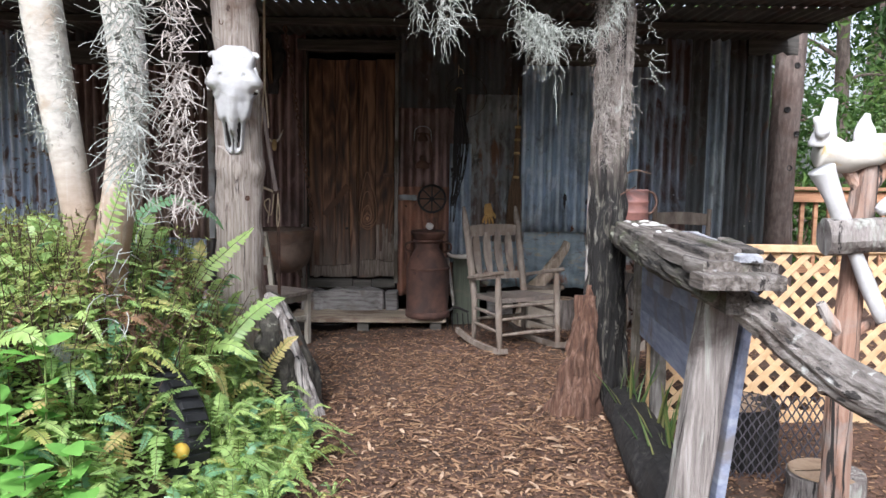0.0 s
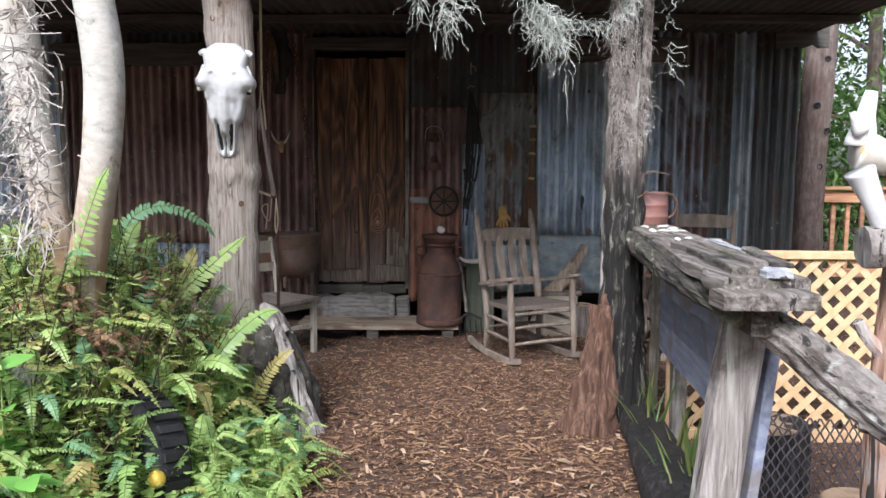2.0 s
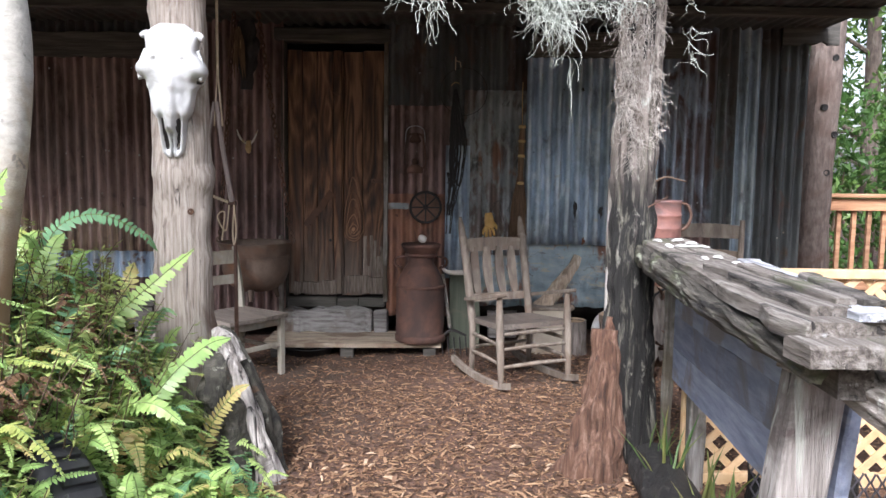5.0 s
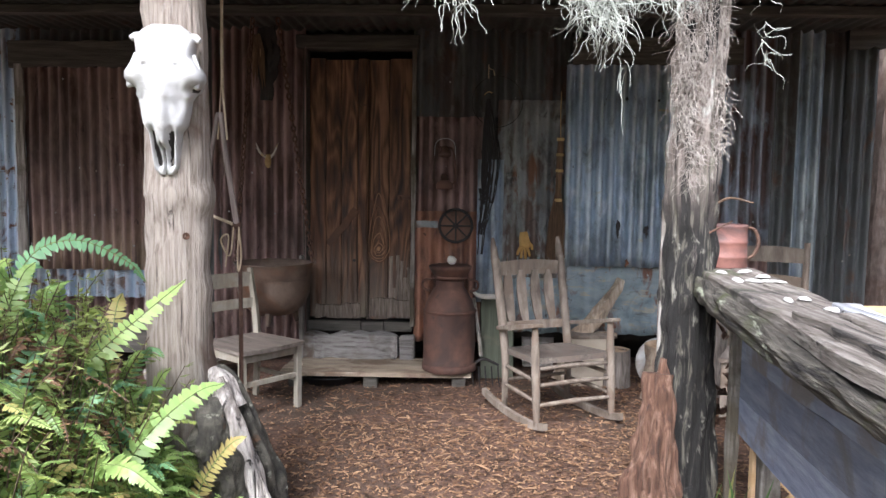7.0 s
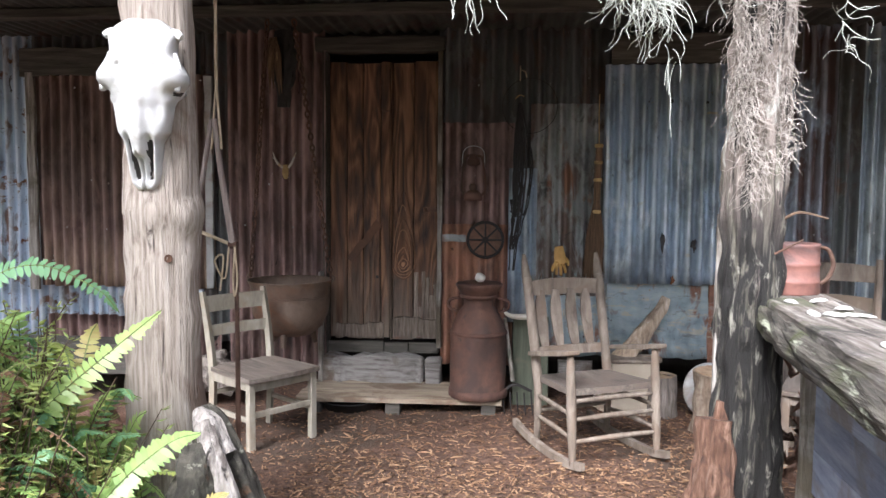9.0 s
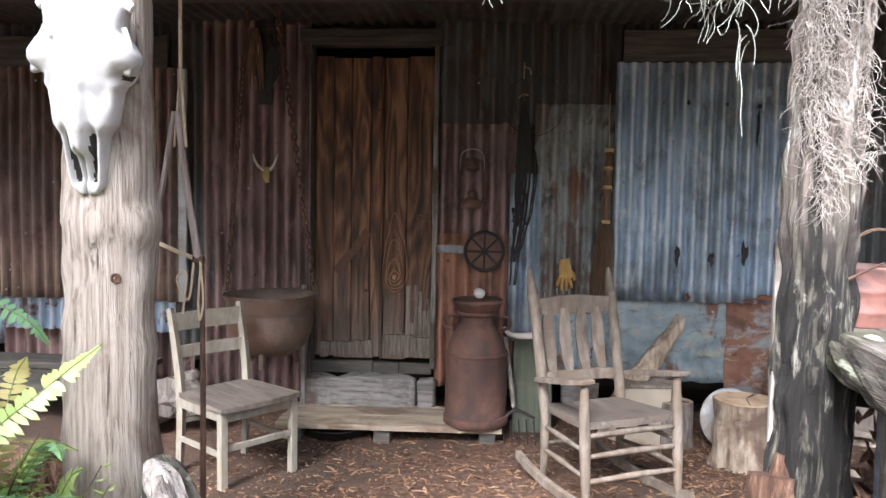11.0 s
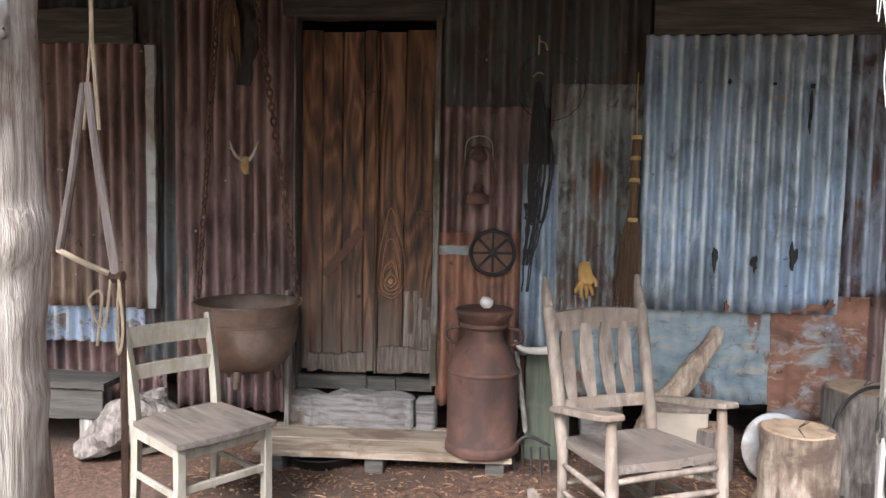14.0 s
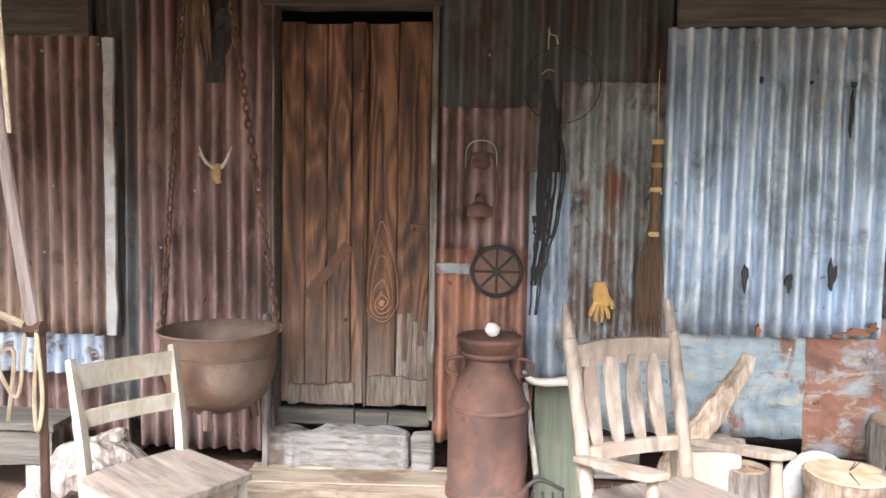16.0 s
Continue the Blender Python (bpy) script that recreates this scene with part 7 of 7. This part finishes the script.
def frond_mesh(points, width, pairs, seed, material, stem=GREEN_STEM, taper=0.55, up=(0, 0, 1), twist=0.25):
    """A sword-fern frond along points: a thin rib with two combs of folded leaflets."""
    r = random.Random(seed)
    line = bent(points, 8)
    n = len(line)
    verts, faces, mats = [], [], []
    v, f = tube_data(line[::2] if n % 2 else line, [0.0026 * (1 - 0.6 * i / n) for i in range(len(line[::2] if n % 2 else line))], 4)
    verts += v
    faces += f
    mats += [1] * len(f)
    for k in range(pairs):
        s = 0.10 + 0.90 * k / pairs
        q = s * (n - 1.001)
        i = int(q)
        p = line[i].lerp(line[i + 1], q - i)
        t = (line[i + 1] - line[i]).normalized()
        sd = t.cross(Vector(up))
        if sd.length < 0.2:
            sd = t.cross(Vector((0.3, 1, 0)))
        sd.normalize()
        nm = sd.cross(t).normalized()
        l = width * min(1, 0.35 + 3.2 * s) * (1 - max(0, (s - 0.4) / 0.62) ** 1.7) * r.uniform(0.85, 1.1)
        w = max(0.005, width * 0.29 * r.uniform(0.9, 1.1) * (0.6 + 0.4 * l / width))
        for side_ in (-1, 1):
            if r.random() < 0.04:
                continue
            a = (sd * side_ + t * r.uniform(0.12, 0.42) + nm * r.uniform(-twist, twist * 0.5)).normalized()
            b = (t - a * t.dot(a)).normalized()
            c = a.cross(b) * (-0.12 * side_)
            j = len(verts)
            droop = nm * (-0.18 * l)
            verts += [p + b * w * 0.42, p - b * w * 0.42, p + a * l * 0.3 + b * w * 0.60 + c * w, p + a * l * 0.3 - b * w * 0.60 + c * w, p + a * l * 0.7 + b * w * 0.50 + droop * 0.5, p + a * l * 0.7 - b * w * 0.50 + droop * 0.5, p + a * l + droop]
            faces += [(j, j + 1, j + 3, j + 2), (j + 2, j + 3, j + 5, j + 4), (j + 4, j + 5, j + 6)]
            mats += [0, 0, 0]
    me = mesh_of("frond", verts, faces)
    me.materials.append(material)
    me.materials.append(stem)
    me.polygons.foreach_set("material_index", mats)
    return me


def arc(length, rise, droop):
    return [(0, 0, 0), (length * 0.22, 0.01, rise * 0.55), (length * 0.5, 0.02, rise * 0.95), (length * 0.78, 0.02, rise - droop * 0.45), (length, 0.01, rise - droop)]


variants = []
for i, (l, ri, dr, w) in enumerate(((0.30, 0.20, 0.08, 0.040), (0.36, 0.26, 0.12, 0.045), (0.26, 0.32, 0.05, 0.040), (0.40, 0.16, 0.12, 0.046), (0.22, 0.36, 0.03, 0.036), (0.34, 0.24, 0.16, 0.042))):
    for material in (FERN, FERN, FERN_DRY if i % 2 else BLUE_FERN):
        variants.append(frond_mesh(arc(l, ri, dr), w, 24 + i, 50 + i + (0 if material is FERN else 100), material))


def fern(x, y, z, fronds, scale, seed, label, only=None):
    rs = random.Random(seed)
    ob = thing("sword_fern", pose(x, y, z - 0.02), label, "fern", "ferns on the bank")
    for k in range(fronds):
        me = rs.choice(only or variants)
        s = scale * rs.uniform(0.7, 1.15)
        m = pose(0, 0, 0, 0, 0, 360 * k / fronds + rs.uniform(-30, 30)) @ pose(0, 0, 0, rs.uniform(-20, 20), rs.uniform(-35, 15), 0) @ Matrix.Scale(s, 4)
        part("frond", me, FERN, ob, m=m)
    return ob


rs = random.Random(9)
spots = []
tries = 0
while len(spots) < 215 and tries < 26000:
    tries += 1
    x, y = rs.uniform(-2.7, -0.62), rs.uniform(2.0, 4.05)
    if x < -2.1 and rs.random() < 0.6:
        continue
    if x < -1.7 and y < 2.4 - 0.2 * (x + 1.7):
        continue
    if (x + 1.12) ** 2 + (y - 4.2) ** 2 < 0.19 ** 2 or (x + 0.83) ** 2 + (y - 4.1) ** 2 < 0.2 ** 2:
        continue
    if x > -0.78 and y > 3.75:
        continue
    if -1.20 < x < -0.92 and 2.58 < y < 3.0 and rs.random() < 0.86:
        continue
    if all((x - a) ** 2 + (y - b) ** 2 > 0.088 ** 2 for a, b in spots):
        spots.append((x, y))
for i, (x, y) in enumerate(spots):
    low = x > -1.0
    if bank_z(x, y) > 0.45 and i % 6 == 1:
        continue
    fern(x, y, max(bank_z(x, y), ground_z(x, y)), rs.randint(8, 11) if low else rs.randint(9, 13), rs.uniform(0.55, 0.8) if low else rs.uniform(0.65, 0.9), 400 + i,
         "bright green sword fern low beside the path" if low else "dense green sword fern with some yellowed fronds")


DEAD = leaf_mat("dead_frond", [(0.07, 0.035, 0.018), (0.16, 0.085, 0.040), (0.28, 0.17, 0.085), (0.20, 0.10, 0.05)], rough=0.8, glow=0.2)
dead_variants = [frond_mesh(arc(l, ri, dr), w, 22, 700 + i, DEAD, STEM, twist=0.6) for i, (l, ri, dr, w) in enumerate(((0.24, 0.30, 0.10, 0.030), (0.30, 0.26, 0.18, 0.032), (0.20, 0.34, 0.06, 0.028)))]
for i in range(22):
    x, y = rs.uniform(-2.2, -1.15), rs.uniform(2.65, 3.7)
    fern(x, y, bank_z(x, y), rs.randint(6, 9), rs.uniform(0.8, 1.1), 800 + i, "dry brown dead fern among the green ones", dead_variants)


def single_frond(points, width, pairs, seed, material, label):
    ob = thing("fern_frond", pose(0, 0, 0), label, "fern", "tall single fronds")
    part("blade", frond_mesh(points, width, pairs, seed, material, up=(0.2, -0.55, 0.8)), material, ob)


single_frond([(-1.36, 3.55, 0.55), (-1.22, 3.62, 0.76), (-1.06, 3.75, 0.93), (-0.95, 3.85, 1.04)], 0.062, 34, 601, FERN, "tall bright fern frond crossing the log post")
single_frond([(-1.50, 3.70, 0.60), (-1.52, 3.72, 0.95), (-1.46, 3.75, 1.13), (-1.32, 3.8, 1.18), (-1.17, 3.86, 1.10), (-1.12, 3.9, 1.02)], 0.055, 36, 602, BLUE_FERN, "arching fern frond before the log post")
single_frond([(-1.05, 3.45, 0.42), (-0.95, 3.55, 0.58), (-0.84, 3.65, 0.68), (-0.76, 3.7, 0.70)], 0.058, 28, 603, FERN, "bright fern frond leaning over the driftwood")
single_frond([(-1.75, 3.3, 0.75), (-1.62, 3.35, 1.05), (-1.45, 3.35, 1.22), (-1.34, 3.3, 1.30)], 0.055, 28, 604, FERN, "fern frond beside the pale trunks")
single_frond([(-1.42, 3.05, 0.8), (-1.34, 3.0, 1.05), (-1.24, 2.96, 1.28), (-1.19, 2.95, 1.36)], 0.05, 26, 605, FERN, "fern frond in front of the pale trunks")
single_frond([(-1.95, 2.95, 0.72), (-1.85, 2.9, 0.92), (-1.70, 2.85, 1.0), (-1.56, 2.8, 0.94)], 0.055, 28, 606, FERN, "fern frond at the back of the bank")
single_frond([(-1.62, 2.55, 0.55), (-1.5, 2.45, 0.72), (-1.36, 2.4, 0.80), (-1.25, 2.36, 0.76)], 0.06, 28, 607, FERN, "broad bright fern frond near the path")
single_frond([(-1.15, 3.4, 0.40), (-1.05, 3.35, 0.52), (-0.92, 3.3, 0.55), (-0.80, 3.28, 0.48)], 0.055, 28, 608, FERN, "bright fern frond over the tyre")
for i in range(14):
    x, y = rs.uniform(-1.9, -0.9), rs.uniform(3.2, 3.95)
    z = bank_z(x, y)
    w = rs.uniform(0, 6.28)
    l = rs.uniform(0.15, 0.32)
    single_frond([(x, y, z), (x + 0.3 * l * math.cos(w), y + 0.3 * l * math.sin(w), z + 0.22), (x + 0.7 * l * math.cos(w), y + 0.7 * l * math.sin(w), z + 0.36), (x + l * math.cos(w), y + l * math.sin(w), z + 0.40)], 0.046, 26, 620 + i, rs.choice((FERN, FERN, FERN_DRY)), "upright fern frond on the bank")

# twiggy old growth at the top of the bank
tv, tf, lv, lf = [], [], [], []
for i in range(1250):
    x, y = rs.uniform(-2.7, -0.95), rs.uniform(2.5, 3.9)
    z = bank_z(x, y)
    if z < 0.25:
        continue
    h = rs.uniform(0.18, 0.46)
    lean_x, lean_y = rs.gauss(0, 0.10), rs.gauss(-0.05, 0.10)
    pts = bent([(x, y, z - 0.03), (x + lean_x * 0.4, y + lean_y * 0.4, z + h * 0.5), (x + lean_x, y + lean_y, z + h)], 5)
    v, f = tube_data(pts, lerp_list([0.0042, 0.003, 0.0016], len(pts)), 3)
    tf += [tuple(a + len(tv) for a in q) for q in f]
    tv += v
    for k in range(rs.randint(12, 20)):
        s = rs.uniform(0.35, 1.0) * (len(pts) - 1.001)
        p = pts[int(s)].lerp(pts[int(s) + 1], s - int(s))
        w = rs.uniform(0, 6.28)
        a = Vector((math.cos(w), math.sin(w), rs.uniform(-0.5, 0.6))).normalized()
        b = a.cross(Vector((rs.gauss(0, 0.4), rs.gauss(0, 0.4), 1))).normalized()
        l, wd = rs.uniform(0.022, 0.05), rs.uniform(0.004, 0.008)
        nrm = a.cross(b) * 0.25 * wd
        j = len(lv)
        lv += [p, p + a * l * 0.45 + b * wd + nrm, p + a * l - nrm * 3, p + a * l * 0.45 - b * wd + nrm]
        lf += [(j, j + 1, j + 2), (j, j + 2, j + 3)]
OLD_GROWTH = leaf_mat("old_growth_leaf", [(0.12, 0.18, 0.04), (0.26, 0.32, 0.09), (0.46, 0.47, 0.16), (0.44, 0.32, 0.14), (0.22, 0.11, 0.06)])
og = thing("fern_thicket", pose(0, 0, 0), "tangled thicket of small yellow-green leaves on brown stems", "thicket", kind="stuff")
part("stems", mesh_of("stems", tv, tf), STEM, og)
part("leaves", mesh_of("leaves", lv, lf), OLD_GROWTH, og)


# low leafy cover between the ferns
cover = thing("ground_cover", pose(0, 0, 0), "low bright green leafy ground cover under the ferns", "ground cover", kind="stuff")
cv, cf = [], []
for i in range(11500):
    x, y = rs.uniform(-2.3, -0.62), rs.uniform(2.05, 4.0)
    if x > -0.85 and y > 3.7:
        continue
    p = Vector((x, y, max(bank_z(x, y), ground_z(x, y)) + rs.uniform(0.0, 0.20) * (0.35 if x > -0.8 else 1)))
    w = rs.uniform(0, 6.28)
    a = Vector((math.cos(w), math.sin(w), rs.uniform(-0.5, 0.3))).normalized()
    b = a.cross(Vector((rs.gauss(0, 0.35), rs.gauss(-0.3, 0.35), 1))).normalized()
    l = rs.uniform(0.025, 0.055)
    wd = l * rs.uniform(0.18, 0.32)
    nrm = a.cross(b) * 0.3 * wd
    j = len(cv)
    cv += [p, p + a * l * 0.4 + b * wd + nrm, p + a * l, p + a * l * 0.4 - b * wd + nrm]
    cf += [(j, j + 1, j + 2), (j, j + 2, j + 3)]
part("leaves", mesh_of("leaves", cv, cf), FERN, cover)


# broad-leaved weeds in front
def broad_leaf(l, w):
    verts, faces = [], []
    n = 6
    for i in range(n + 1):
        s = i / n
        ww = w * math.sin(math.pi * min(1, s * 0.92 + 0.06)) ** 0.8 * (1 - 0.25 * s)
        z = -0.25 * l * s * s
        verts += [(l * s, -ww, z + 0.15 * ww), (l * s, 0, z), (l * s, ww, z + 0.15 * ww)]
    for i in range(n):
        a = i * 3
        faces += [(a, a + 3, a + 4, a + 1), (a + 1, a + 4, a + 5, a + 2)]
    me = mesh_of("leaf", verts, faces, True)
    me.materials.append(BROAD)
    return me


leaf_a, leaf_b = broad_leaf(0.105, 0.038), broad_leaf(0.080, 0.030)
for i, (x, y, h) in enumerate(((-1.36, 2.28, 0.50), (-1.27, 2.2, 0.42), (-1.44, 2.38, 0.52), (-1.18, 2.3, 0.40), (-1.31, 2.42, 0.58), (-1.5, 2.3, 0.42), (-1.10, 2.22, 0.30), (-1.22, 2.12, 0.34))):
    wd = thing("broadleaf_weed", pose(x, y, bank_z(x, y) - 0.02), "fresh green broad-leaved weed before the ferns", "weed", "weeds before the ferns")
    part("stem", log([(0, 0, 0), (0.02, -0.01, h * 0.5), (0.03, -0.02, h)], [0.005, 0.004, 0.002], 4, 5, 0), GREEN_STEM, wd)
    for k in range(13):
        s = rs.uniform(0.3, 1.0)
        part("leaf", leaf_a if k % 2 else leaf_b, BROAD, wd, m=pose(0.03 * s, -0.02 * s, h * s, 0, 0, k * 137 + rs.uniform(-20, 20)) @ pose(0, 0, 0, rs.uniform(-20, 20), rs.uniform(-40, 5), 0))

# grass blades under the counter
blade = mesh_of("blade", [(-0.009, 0, 0), (0.009, 0, 0), (-0.008, 0.0, 0.16), (0.008, 0, 0.16), (-0.006, 0.035, 0.30), (0.006, 0.035, 0.30), (0, 0.08, 0.40), (0, 0.006, 0.0), (0, 0.006, 0.16), (0, 0.041, 0.30)],
                [(0, 7, 8, 2), (7, 1, 3, 8), (2, 8, 9, 4), (8, 3, 5, 9), (4, 9, 6), (9, 5, 6)])
IRIS = leaf_mat("iris_leaf", [(0.04, 0.09, 0.03), (0.09, 0.17, 0.05), (0.22, 0.25, 0.08), (0.34, 0.26, 0.13)])
blade.materials.append(IRIS)
for x, y, n in ((1.02, 3.18, 16), (1.08, 3.42, 12), (1.01, 3.72, 9), (0.98, 3.0, 10), (1.05, 3.95, 7)):
    g = thing("iris_clump", pose(x, y, 0.0), "clump of green strap leaves under the counter", "plant", "plants under the counter")
    for k in range(n):
        part("leaf", blade, IRIS, g, m=pose(rs.gauss(0, 0.03), rs.gauss(0, 0.03), 0, rs.uniform(-20, 12), rs.uniform(-12, 12), rs.uniform(0, 360)) @ Matrix.Scale(rs.uniform(0.5, 1.05), 4))
# small weeds at the path's edge
for i in range(16):
    x, y = rs.uniform(-0.75, -0.30), rs.uniform(2.3, 3.0)
    fern(x, y, ground_z(x, y) + 0.01, 5, 0.28, 900 + i, "tiny fern seedling at the path's edge")
# dead red leaves hung under the counter
rl = thing("dead_palm_leaf", pose(1.30, 4.45, 0.55), "bunch of dead red-brown leaves on the fence", "dead leaves")
leaf_cloud("leaves", [(0, 0, 0), (0.05, 0, 0.12), (-0.03, 0, -0.12), (0.02, 0, 0.25)], 45, 0.06, 0.10, RED_BARK, rl, 991)
